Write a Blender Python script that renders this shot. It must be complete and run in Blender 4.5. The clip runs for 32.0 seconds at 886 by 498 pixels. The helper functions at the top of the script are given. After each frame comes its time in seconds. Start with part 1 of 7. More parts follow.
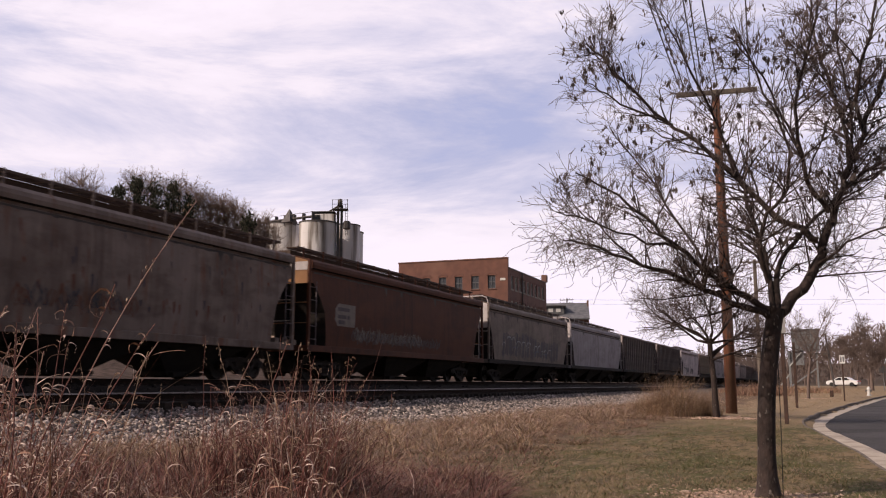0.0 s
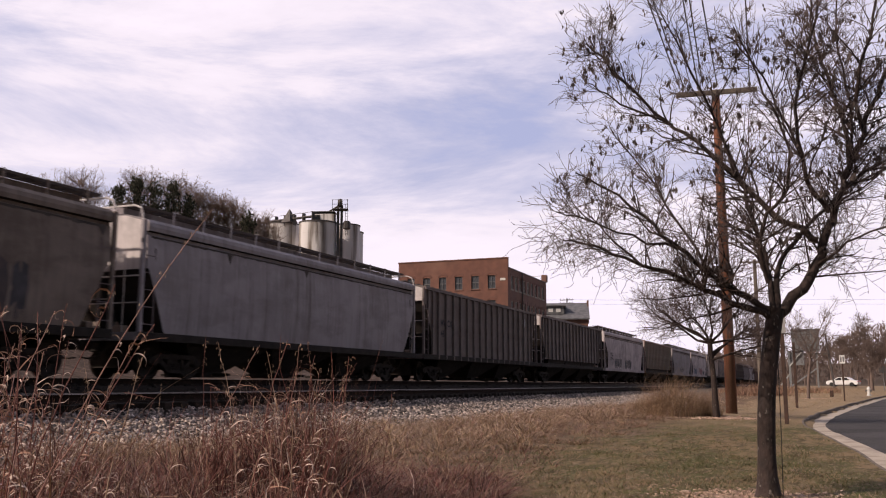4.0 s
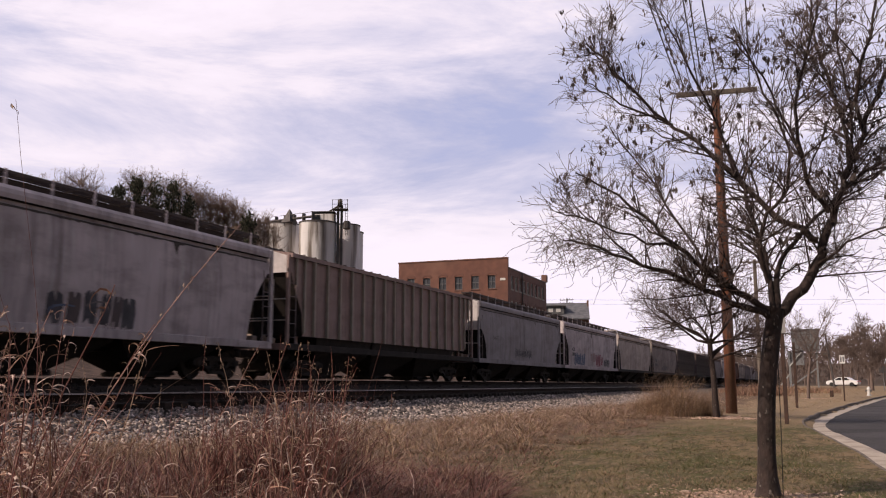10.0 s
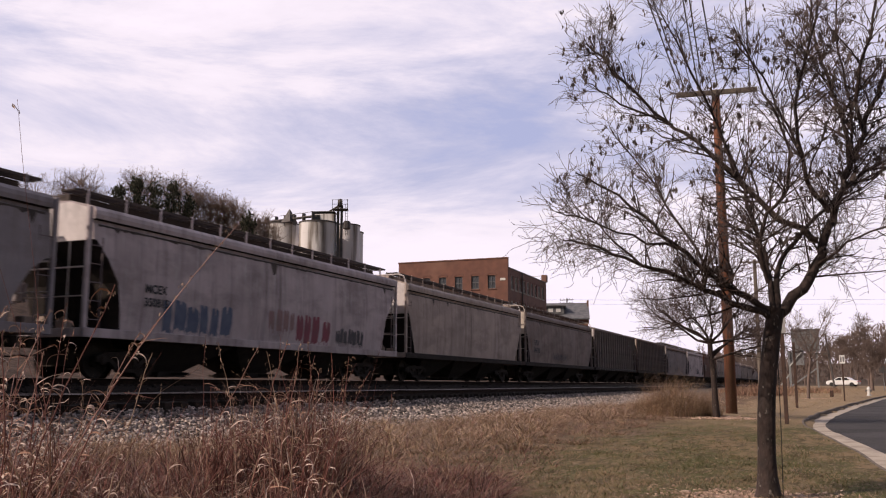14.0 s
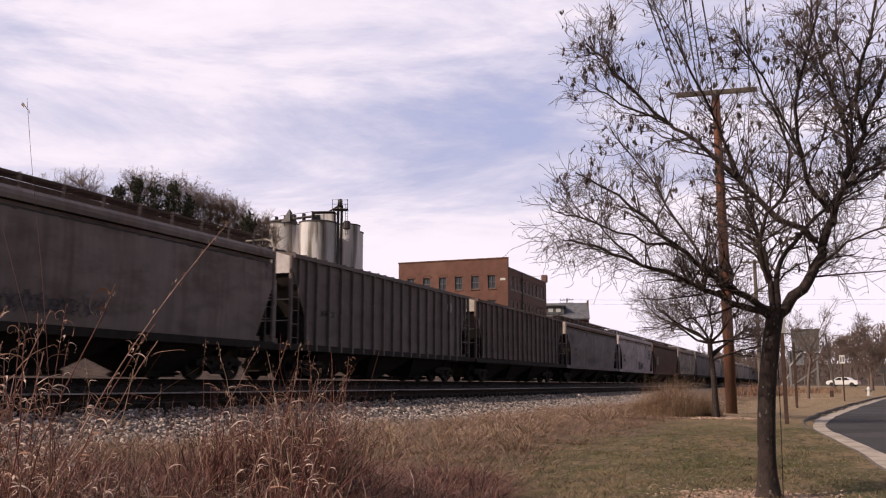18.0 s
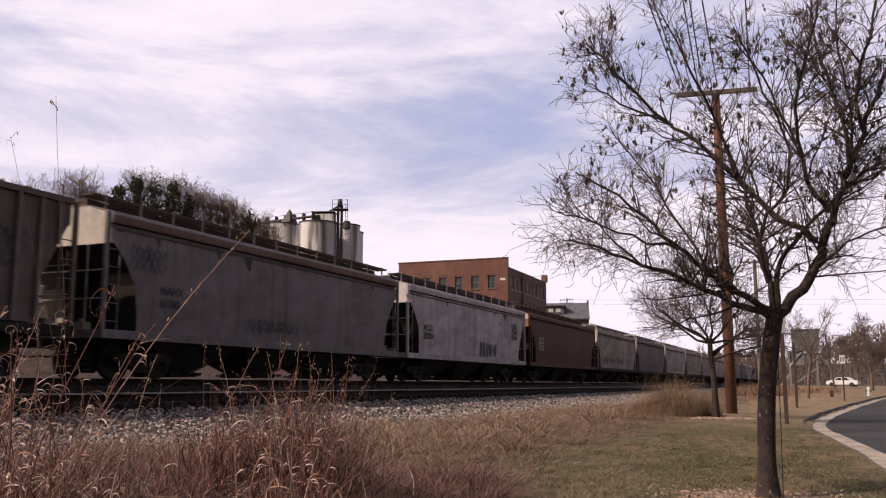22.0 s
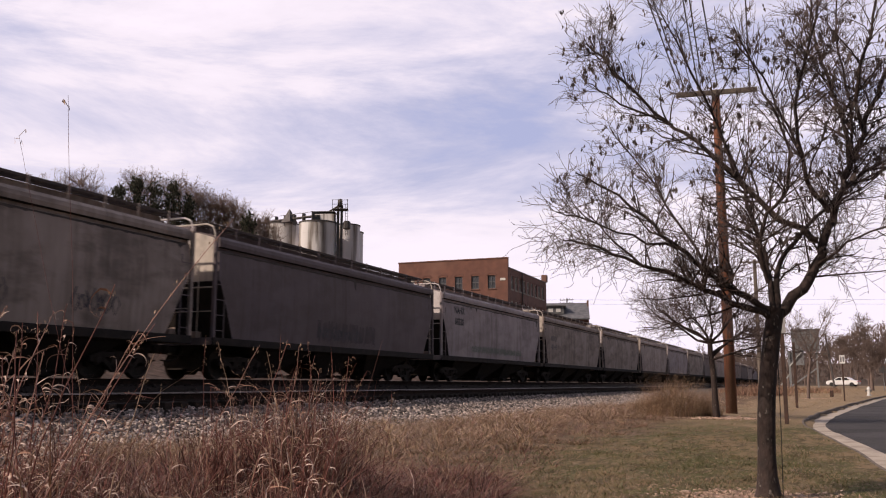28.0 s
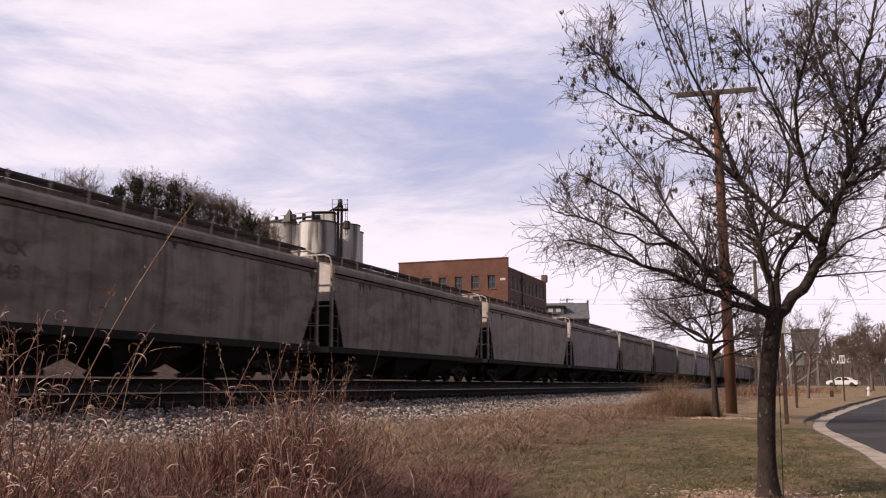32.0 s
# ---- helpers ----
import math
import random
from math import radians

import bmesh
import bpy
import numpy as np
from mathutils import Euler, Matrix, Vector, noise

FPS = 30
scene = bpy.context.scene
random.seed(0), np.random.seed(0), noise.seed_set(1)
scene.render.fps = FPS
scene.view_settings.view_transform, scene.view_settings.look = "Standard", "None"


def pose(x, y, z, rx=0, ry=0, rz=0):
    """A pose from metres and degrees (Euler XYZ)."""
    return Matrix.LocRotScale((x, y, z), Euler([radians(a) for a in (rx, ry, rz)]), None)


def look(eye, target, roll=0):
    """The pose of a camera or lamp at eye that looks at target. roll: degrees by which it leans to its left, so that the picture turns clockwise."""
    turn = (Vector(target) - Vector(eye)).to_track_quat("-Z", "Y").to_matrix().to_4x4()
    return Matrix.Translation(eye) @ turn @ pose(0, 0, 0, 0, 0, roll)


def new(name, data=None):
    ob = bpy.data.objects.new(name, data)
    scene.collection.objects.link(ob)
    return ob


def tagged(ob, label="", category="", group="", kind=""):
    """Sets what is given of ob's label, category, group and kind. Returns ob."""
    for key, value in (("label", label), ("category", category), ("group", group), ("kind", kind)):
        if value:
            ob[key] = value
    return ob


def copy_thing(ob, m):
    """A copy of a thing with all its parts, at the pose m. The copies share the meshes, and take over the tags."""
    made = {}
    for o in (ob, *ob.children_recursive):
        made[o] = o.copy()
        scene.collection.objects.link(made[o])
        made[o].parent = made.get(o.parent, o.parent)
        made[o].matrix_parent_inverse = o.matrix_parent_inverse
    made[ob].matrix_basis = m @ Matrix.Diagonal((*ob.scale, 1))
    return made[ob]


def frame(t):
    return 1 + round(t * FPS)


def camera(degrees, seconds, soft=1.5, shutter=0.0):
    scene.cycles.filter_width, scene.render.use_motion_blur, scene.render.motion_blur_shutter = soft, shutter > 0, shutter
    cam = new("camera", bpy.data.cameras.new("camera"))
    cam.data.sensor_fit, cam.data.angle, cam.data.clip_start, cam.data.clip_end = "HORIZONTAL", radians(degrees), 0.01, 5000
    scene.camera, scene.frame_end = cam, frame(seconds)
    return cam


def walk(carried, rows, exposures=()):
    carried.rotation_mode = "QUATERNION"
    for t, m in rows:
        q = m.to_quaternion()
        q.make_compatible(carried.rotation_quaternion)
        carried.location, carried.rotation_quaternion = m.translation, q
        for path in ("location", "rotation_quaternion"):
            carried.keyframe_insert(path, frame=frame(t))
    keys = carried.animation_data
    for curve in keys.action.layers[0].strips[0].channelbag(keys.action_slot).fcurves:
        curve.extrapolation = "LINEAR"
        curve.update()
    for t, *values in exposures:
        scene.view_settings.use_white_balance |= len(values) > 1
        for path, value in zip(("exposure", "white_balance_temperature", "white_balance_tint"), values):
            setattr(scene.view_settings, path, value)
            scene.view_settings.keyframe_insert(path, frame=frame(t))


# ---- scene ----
# camera: one fixed stand beside the track, eye one metre over the grass
EYE = (0.0, 0.0, 1.0)
HEADING = radians(22.78)          # turned left of the track's direction (+y)
TILT = radians(8.64)
AIM = (-math.sin(HEADING) * math.cos(TILT), math.cos(HEADING) * math.cos(TILT), 1.0 + math.sin(TILT))
cam = camera(52.8, 32.0, soft=1.1, shutter=0.3)
walk(cam, [(0.0, look(EYE, AIM)), (32.0, look(EYE, AIM))], exposures=[(0.0, 0.0, 7500, 20), (32.0, 0.0, 7500, 20)])

# sun over the far side of the train, left and behind; thin bright cloud
SUN_EL, SUN_OFF = radians(36), radians(43)
sun_way = Vector((math.sin(SUN_OFF) * math.cos(SUN_EL), math.cos(SUN_OFF) * math.cos(SUN_EL), -math.sin(SUN_EL)))
sun = new("sun", bpy.data.lights.new("sun", "SUN"))
sun.data.energy, sun.data.angle, sun.data.color = 3.4, radians(0.8), (1.0, 0.94, 0.87)
sun.matrix_basis = Matrix.Translation((-60, -70, 80)) @ sun_way.to_track_quat("-Z", "Y").to_matrix().to_4x4()


def build_world():
    world = bpy.data.worlds.new("sky")
    scene.world = world
    world.use_nodes = True
    nt = world.node_tree
    nt.nodes.clear()
    N = nt.nodes.new
    L = nt.links.new
    out, bg = N("ShaderNodeOutputWorld"), N("ShaderNodeBackground")
    sky = N("ShaderNodeTexSky")
    sky.sky_type, sky.sun_disc = "NISHITA", False
    sky.sun_elevation = SUN_EL
    sky.sun_rotation = math.atan2(-sun_way.x, -sun_way.y)
    sky.air_density, sky.dust_density, sky.ozone_density = 1.0, 1.5, 1.6
    co, sep = N("ShaderNodeTexCoord"), N("ShaderNodeSeparateXYZ")
    L(co.outputs["Generated"], sep.inputs[0])

    def mth(op, a, b=None, clamp=False):
        n = N("ShaderNodeMath")
        n.operation, n.use_clamp = op, clamp
        for i, v in enumerate((a, b)):
            if v is None:
                continue
            if isinstance(v, (int, float)):
                n.inputs[i].default_value = v
            else:
                L(v, n.inputs[i])
        return n.outputs[0]

    mp = N("ShaderNodeMapping")
    mp.inputs["Location"].default_value = (0.35, 0.1, 0.62)
    mp.inputs["Rotation"].default_value = (radians(4), radians(-5), 0)
    mp.inputs["Scale"].default_value = (1.0, 1.0, 4.4)
    L(co.outputs["Generated"], mp.inputs[0])
    n1 = N("ShaderNodeTexNoise")
    n1.inputs["Scale"].default_value, n1.inputs["Detail"].default_value = 2.1, 9.0
    n1.inputs["Roughness"].default_value, n1.inputs["Distortion"].default_value = 0.64, 0.6
    L(mp.outputs[0], n1.inputs["Vector"])
    n2 = N("ShaderNodeTexNoise")
    n2.inputs["Scale"].default_value, n2.inputs["Detail"].default_value = 7.5, 6.0
    L(mp.outputs[0], n2.inputs["Vector"])
    dens = mth("ADD", mth("MULTIPLY", n1.outputs[0], 0.8), mth("MULTIPLY", n2.outputs[0], 0.2))
    # clouds thicken to a white veil over the horizon
    low = mth("SUBTRACT", 1.0, mth("DIVIDE", mth("MAXIMUM", sep.outputs[2], 0.0), 0.225), clamp=True)
    dens = mth("ADD", dens, mth("MULTIPLY", low, 0.33))
    # a thinner layer of cloud some sixteen degrees up
    off = mth("DIVIDE", mth("SUBTRACT", sep.outputs[2], 0.28), 0.05)
    dens = mth("SUBTRACT", dens, mth("MULTIPLY", mth("POWER", 2.718, mth("MULTIPLY", mth("MULTIPLY", off, off), -1.0)), 0.045))
    ramp = N("ShaderNodeValToRGB")
    ramp.color_ramp.elements[0].position, ramp.color_ramp.elements[1].position = 0.40, 0.66
    ramp.color_ramp.elements[0].color, ramp.color_ramp.elements[1].color = (0.75, 0.75, 0.75, 1), (1, 1, 1, 1)
    L(dens, ramp.inputs[0])
    tone = N("ShaderNodeValToRGB")
    tone.color_ramp.elements[0].color, tone.color_ramp.elements[1].color = (8.9, 10.9, 17.9, 1), (16.4, 16.9, 20.5, 1)
    tone.color_ramp.elements[0].position, tone.color_ramp.elements[1].position = 0.33, 0.58
    L(dens, tone.inputs[0])
    # cloud is kept ahead; the unseen sky behind and overhead is cleared to dim shaded sides
    ahead = mth("ADD", mth("MULTIPLY", sep.outputs[0], -math.sin(HEADING)), mth("MULTIPLY", sep.outputs[1], math.cos(HEADING)))
    cover = N("ShaderNodeMapRange")
    cover.interpolation_type = "SMOOTHSTEP"
    cover.inputs["From Min"].default_value, cover.inputs["From Max"].default_value = -0.15, 0.6
    L(ahead, cover.inputs["Value"])
    mix = N("ShaderNodeMix")
    mix.data_type = "RGBA"
    L(mth("MULTIPLY", ramp.outputs[0], cover.outputs[0]), mix.inputs["Factor"]), L(sky.outputs[0], mix.inputs["A"]), L(tone.outputs[0], mix.inputs["B"])
    L(mix.outputs["Result"], bg.inputs[0])
    bg.inputs[1].default_value = 0.055
    L(bg.outputs[0], out.inputs[0])


build_world()


# ---------------------------------------------------------------- materials
def mat(name, a, b=None, scale=8.0, rough=0.7, metal=0.0, bump=0.15, fine=60.0, c=None, cscale=0.7, cpos=(0.45, 0.62), vary=0.0, stretch=(1, 1, 1), spec=0.5, island=0.0):
    """A procedural surface: two tones mixed by noise, a third in large stains, fine relief."""
    m = bpy.data.materials.new(name)
    m.use_nodes = True
    nt = m.node_tree
    N, L = nt.nodes.new, nt.links.new
    bs = nt.nodes["Principled BSDF"]
    bs.inputs["Roughness"].default_value, bs.inputs["Metallic"].default_value = rough, metal
    bs.inputs["Specular IOR Level"].default_value = spec
    b = b or tuple(v * 0.75 for v in a)
    co = N("ShaderNodeTexCoord")
    mp = N("ShaderNodeMapping")
    mp.inputs["Scale"].default_value = stretch
    L(co.outputs["Object"], mp.inputs[0])

    def noise_of(sc, detail=5.0):
        n = N("ShaderNodeTexNoise")
        n.inputs["Scale"].default_value, n.inputs["Detail"].default_value = sc, detail
        L(mp.outputs[0], n.inputs["Vector"])
        return n.outputs[0]

    def blend(fac, x, y):
        n = N("ShaderNodeMix")
        n.data_type = "RGBA"
        if isinstance(fac, float):
            n.inputs["Factor"].default_value = fac
        else:
            L(fac, n.inputs["Factor"])
        for key, v in (("A", x), ("B", y)):
            if isinstance(v, tuple):
                n.inputs[key].default_value = (*v[:3], 1)
            else:
                L(v, n.inputs[key])
        return n.outputs["Result"]

    def step(v, lo, hi):
        n = N("ShaderNodeMapRange")
        n.inputs["From Min"].default_value, n.inputs["From Max"].default_value = lo, hi
        L(v, n.inputs["Value"])
        return n.outputs[0]

    col = blend(step(noise_of(scale), 0.35, 0.65), a, b)
    if c:
        col = blend(step(noise_of(cscale, 6.0), *cpos), col, c)
    for amount, kind in ((vary, "Object"), (island, "Island")):
        if amount:
            if kind == "Object":
                r = N("ShaderNodeObjectInfo").outputs["Random"]
            else:
                r = N("ShaderNodeNewGeometry").outputs["Random Per Island"]
            hsv = N("ShaderNodeHueSaturation")
            L(step(r, 0, 1), hsv.inputs["Value"])
            mr = hsv.inputs["Value"].links[0].from_node
            mr.inputs["To Min"].default_value, mr.inputs["To Max"].default_value = 1 - amount, 1 + amount
            L(col, hsv.inputs["Color"])
            col = hsv.outputs[0]
    L(col, bs.inputs["Base Color"])
    if bump:
        bp = N("ShaderNodeBump")
        bp.inputs["Strength"].default_value, bp.inputs["Distance"].default_value = bump, 0.02
        L(noise_of(fine, 4.0), bp.inputs["Height"])
        L(bp.outputs[0], bs.inputs["Normal"])
    return m


M = {
    "bark": mat("bark", (0.056, 0.035, 0.03), (0.024, 0.016, 0.014), 13, 0.9, bump=1.0, fine=30, c=(0.17, 0.14, 0.125), cscale=26, cpos=(0.63, 0.7), stretch=(1, 1, 0.5)),
    "twig": mat("twig", (0.12, 0.083, 0.077), (0.075, 0.052, 0.048), 10, 0.85, bump=0.2),
    # distance haze is put into this paler twig tone
    "far_twig": mat("far_twig", (0.19, 0.137, 0.118), (0.125, 0.09, 0.078), 1, 0.9, bump=0),
    "seed": mat("seed", (0.06, 0.045, 0.043), (0.1, 0.075, 0.068), 30, 0.9, bump=0.1, island=0.4),
    "pole_wood": mat("pole_wood", (0.23, 0.08, 0.04), (0.12, 0.044, 0.025), 5, 0.85, bump=0.5, fine=30, c=(0.14, 0.075, 0.05), cscale=0.6, stretch=(3, 3, 0.25)),
    "grey_wood": mat("grey_wood", (0.2, 0.16, 0.13), (0.12, 0.095, 0.08), 6, 0.85, bump=0.4, stretch=(3, 3, 0.3)),
    "post_wood": mat("post_wood", (0.075, 0.038, 0.027), (0.045, 0.024, 0.018), 6, 0.8, bump=0.3),
    "rail_steel": mat("rail_steel", (0.032, 0.019, 0.014), (0.018, 0.012, 0.01), 7, 0.95, 0.0, bump=0.2, spec=0.1),
    "rail_head": mat("rail_head", (0.3, 0.26, 0.24), (0.2, 0.17, 0.15), 5, 0.45, 0.7, bump=0.05),
    # tie tone lowered for the train's shade
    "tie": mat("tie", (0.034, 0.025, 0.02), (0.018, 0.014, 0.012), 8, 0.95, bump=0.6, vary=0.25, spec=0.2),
    "stone": mat("stone", (0.52, 0.43, 0.385), (0.1, 0.08, 0.073), 9, 0.85, bump=0.3, island=0.9),
    "brick": mat("brick", (0.2, 0.086, 0.062), (0.14, 0.062, 0.047), 1.2, 0.85, bump=0.3, fine=12, c=(0.23, 0.115, 0.085), cscale=0.12),
    "brick_dark": mat("brick_dark", (0.2, 0.1, 0.075), (0.15, 0.075, 0.06), 1.0, 0.85, bump=0.3, fine=12),
    "stone_trim": mat("stone_trim", (0.5, 0.46, 0.4), None, 3, 0.8),
    "pane": mat("pane", (0.07, 0.075, 0.09), (0.04, 0.045, 0.055), 1.5, 0.2, bump=0.0, spec=0.3),
    "white_trim": mat("white_trim", (0.7, 0.68, 0.65), (0.55, 0.53, 0.5), 4, 0.6),
    "roof_felt": mat("roof_felt", (0.16, 0.16, 0.17), (0.1, 0.1, 0.11), 1.5, 0.8),
    "concrete": mat("concrete", (0.83, 0.8, 0.79), (0.68, 0.645, 0.63), 0.9, 0.85, bump=0.2, c=(0.2, 0.165, 0.14), cscale=0.95, cpos=(0.5, 0.66), stretch=(1, 1, 0.09)),
    "old_steel": mat("old_steel", (0.13, 0.115, 0.11), (0.08, 0.07, 0.07), 2.5, 0.7, 0.3, bump=0.2),
    "galv": mat("galv", (0.28, 0.285, 0.29), (0.22, 0.225, 0.23), 4, 0.5, 0.5),
    # kerb tone darkened for the shade on its upright face
    "kerb_top": mat("kerb_top", (0.19, 0.145, 0.115), (0.11, 0.083, 0.066), 5, 0.9, bump=0.4, c=(0.09, 0.068, 0.055), cscale=2.5),
    # ballast tone darkened for the train's shade
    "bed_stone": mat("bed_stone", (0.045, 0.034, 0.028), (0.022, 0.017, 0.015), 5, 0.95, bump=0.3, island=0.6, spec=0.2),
    "kerb": mat("kerb", (0.5, 0.42, 0.335), (0.38, 0.315, 0.25), 6, 0.9, bump=0.4, c=(0.3, 0.245, 0.2), cscale=1.6),
    "asphalt": mat("asphalt", (0.058, 0.054, 0.054), (0.04, 0.037, 0.038), 30, 0.95, bump=0.5, fine=180, c=(0.075, 0.07, 0.07), cscale=0.35, spec=0.15),
    "car_white": mat("car_white", (0.8, 0.8, 0.8), (0.76, 0.76, 0.77), 2, 0.25, bump=0),
    "rubber": mat("rubber", (0.03, 0.03, 0.03), None, 10, 0.85),
    "tail_red": mat("tail_red", (0.5, 0.03, 0.03), None, 5, 0.3, bump=0),
    # near-black tone that carries the shade below and between the cars
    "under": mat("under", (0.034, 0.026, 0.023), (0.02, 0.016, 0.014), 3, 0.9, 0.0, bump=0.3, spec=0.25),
    "wheel": mat("wheel", (0.04, 0.028, 0.022), (0.022, 0.017, 0.014), 6, 0.8, 0.1, bump=0.2, spec=0.3),
    "truck": mat("truck", (0.045, 0.033, 0.028), (0.026, 0.02, 0.017), 5, 0.9, 0.0, bump=0.3, spec=0.25),
    "dry": mat("dry", (0.27, 0.147, 0.1), (0.16, 0.084, 0.058), 3, 0.8, bump=0, island=0.6),
    "dry_red": mat("dry_red", (0.215, 0.08, 0.064), (0.1, 0.035, 0.03), 3, 0.8, bump=0, island=0.65),
    "lawn_straw": mat("lawn_straw", (0.29, 0.2, 0.115), (0.19, 0.126, 0.072), 3, 0.8, bump=0, island=0.35),
    "pale_leaf": mat("pale_leaf", (0.58, 0.44, 0.37), (0.32, 0.215, 0.175), 3, 0.65, bump=0, island=0.4),
    "bank_twig": mat("bank_twig", (0.29, 0.195, 0.15), (0.17, 0.115, 0.09), 1, 0.9, bump=0),
    "straw": mat("straw", (0.38, 0.255, 0.178), (0.25, 0.16, 0.11), 3, 0.75, bump=0, island=0.5),
    "green": mat("green", (0.115, 0.112, 0.038), (0.075, 0.074, 0.026), 3, 0.8, bump=0, island=0.25),
    "mulch": mat("mulch", (0.56, 0.4, 0.31), (0.3, 0.185, 0.135), 6, 0.9, bump=0.3, island=0.4),
    "needle": mat("needle", (0.05, 0.052, 0.03), (0.03, 0.031, 0.019), 2, 0.9, bump=0, island=0.35),
    "wire": mat("wire", (0.03, 0.03, 0.032), None, 3, 0.6),
    "sign_white": mat("sign_white", (0.75, 0.74, 0.72), None, 5, 0.5, bump=0),
    "pale_plate": mat("pale_plate", (0.36, 0.345, 0.34), (0.3, 0.285, 0.28), 4, 0.6, bump=0),
    "verge_straw": mat("verge_straw", (0.46, 0.33, 0.215), (0.3, 0.205, 0.13), 3, 0.8, bump=0, island=0.4),
    "tawny": mat("tawny", (0.37, 0.25, 0.15), (0.23, 0.15, 0.09), 3, 0.8, bump=0, island=0.5),
    "rosy": mat("rosy", (0.4, 0.215, 0.178), (0.2, 0.09, 0.074), 6, 0.5, bump=0, island=0.4),
    "dark_glass": mat("dark_glass", (0.03, 0.032, 0.036), None, 3, 0.5, bump=0, spec=0.2),
    "litter": mat("litter", (0.26, 0.18, 0.12), (0.14, 0.09, 0.06), 6, 0.9, bump=0.2, island=0.5),
    "yellow": mat("yellow", (0.5, 0.3, 0.05), (0.36, 0.22, 0.05), 6, 0.7, bump=0),
    "sign_grey": mat("sign_grey", (0.15, 0.15, 0.155), (0.11, 0.112, 0.118), 2, 0.6),
}


# ---------------------------------------------------------------- mesh helpers
def thing(name, m=None, **tags):
    ob = new(name)
    ob.empty_display_size = 0.2
    if m is not None:
        ob.matrix_basis = m
    return tagged(ob, **tags)


def part(name, bm, material, parent=None, label="", smooth=False):
    me = bm
    if isinstance(bm, bmesh.types.BMesh):
        me = bpy.data.meshes.new(name)
        bm.to_mesh(me)
        bm.free()
    if material is not None and not me.materials:
        for x in (material if isinstance(material, (list, tuple)) else [material]):
            me.materials.append(x)
    if smooth:
        me.polygons.foreach_set("use_smooth", [True] * len(me.polygons))
    ob = new(name, me)
    ob.parent = parent
    if label:
        ob["label"] = label
    return ob


def box(bm, lo, hi, m=None, bevel=0.0):
    x0, y0, z0 = lo
    x1, y1, z1 = hi
    vs = [bm.verts.new(p) for p in ((x0, y0, z0), (x1, y0, z0), (x1, y1, z0), (x0, y1, z0), (x0, y0, z1), (x1, y0, z1), (x1, y1, z1), (x0, y1, z1))]
    fs = [bm.faces.new([vs[i] for i in q]) for q in ((3, 2, 1, 0), (4, 5, 6, 7), (0, 1, 5, 4), (1, 2, 6, 5), (2, 3, 7, 6), (3, 0, 4, 7))]
    if bevel:
        es = list({e for f in fs for e in f.edges})
        r = bmesh.ops.bevel(bm, geom=es, offset=bevel, segments=1, affect="EDGES")
        vs = list({v for f in r["faces"] for v in f.verts} | {v for v in vs if v.is_valid})
    if m is not None:
        for v in vs:
            v.co = m @ v.co
    return vs


def bx(lo, hi, bevel=0.0):
    bm = bmesh.new()
    box(bm, lo, hi, None, bevel)
    return bm


def tube(bm, pts, radii, sides=6, caps=True):
    """A tapered tube along pts."""
    rings = []
    n = len(pts)
    ref = None
    for i, p in enumerate(pts):
        d = (Vector(pts[min(i + 1, n - 1)]) - Vector(pts[max(i - 1, 0)]))
        d = d.normalized() if d.length > 1e-9 else Vector((0, 0, 1))
        if ref is None:
            ref = Vector((1, 0, 0)) if abs(d.x) < 0.8 else Vector((0, 1, 0))
        u = (ref - d * ref.dot(d)).normalized()
        v = d.cross(u)
        ref = u
        r = radii[i] if isinstance(radii, (list, tuple)) else radii
        rings.append([bm.verts.new(Vector(p) + (u * math.cos(k * math.tau / sides) + v * math.sin(k * math.tau / sides)) * r) for k in range(sides)])
    for a, b in zip(rings, rings[1:]):
        for k in range(sides):
            bm.faces.new((a[k], a[(k + 1) % sides], b[(k + 1) % sides], b[k]))
    if caps and sides > 2:
        bm.faces.new(rings[0][::-1])
        bm.faces.new(rings[-1])


def lathe(bm, profile, sides=24, axis="z", m=None):
    """Rings of (radius, height) about an axis, closed at both ends."""
    rings = []
    for r, h in profile:
        ring = []
        for k in range(sides):
            c, s = math.cos(k * math.tau / sides) * r, math.sin(k * math.tau / sides) * r
            p = Vector((c, s, h)) if axis == "z" else Vector((h, c, s))
            ring.append(bm.verts.new(m @ p if m is not None else p))
        rings.append(ring)
    for a, b in zip(rings, rings[1:]):
        for k in range(sides):
            bm.faces.new((a[k], a[(k + 1) % sides], b[(k + 1) % sides], b[k]))
    bm.faces.new(rings[0][::-1])
    bm.faces.new(rings[-1])


def prism(bm, outline, x0, x1):
    """An outline in y and z, drawn out along x."""
    a = [bm.verts.new((x0, y, z)) for y, z in outline]
    b = [bm.verts.new((x1, y, z)) for y, z in outline]
    n = len(a)
    for i in range(n):
        bm.faces.new((a[i], a[(i + 1) % n], b[(i + 1) % n], b[i]))
    bm.faces.new(a[::-1])
    bm.faces.new(b)


def mesh_of(name, verts, faces, material, **tags):
    me = bpy.data.meshes.new(name)
    me.from_pydata(verts, [], faces)
    for x in (material if isinstance(material, (list, tuple)) else [material]):
        me.materials.append(x)
    return tagged(new(name, me), **tags)


# ---------------------------------------------------------------- the lie of the land
TRACK_X, TRACK_Z = -18.05, 1.16          # the train's track: axis and rail top
NEAR_X, NEAR_Z = -13.75, 0.82            # the empty track


def smooth(a, b, t):
    t = min(max((t - a) / (b - a), 0.0), 1.0)
    return t * t * (3 - 2 * t)


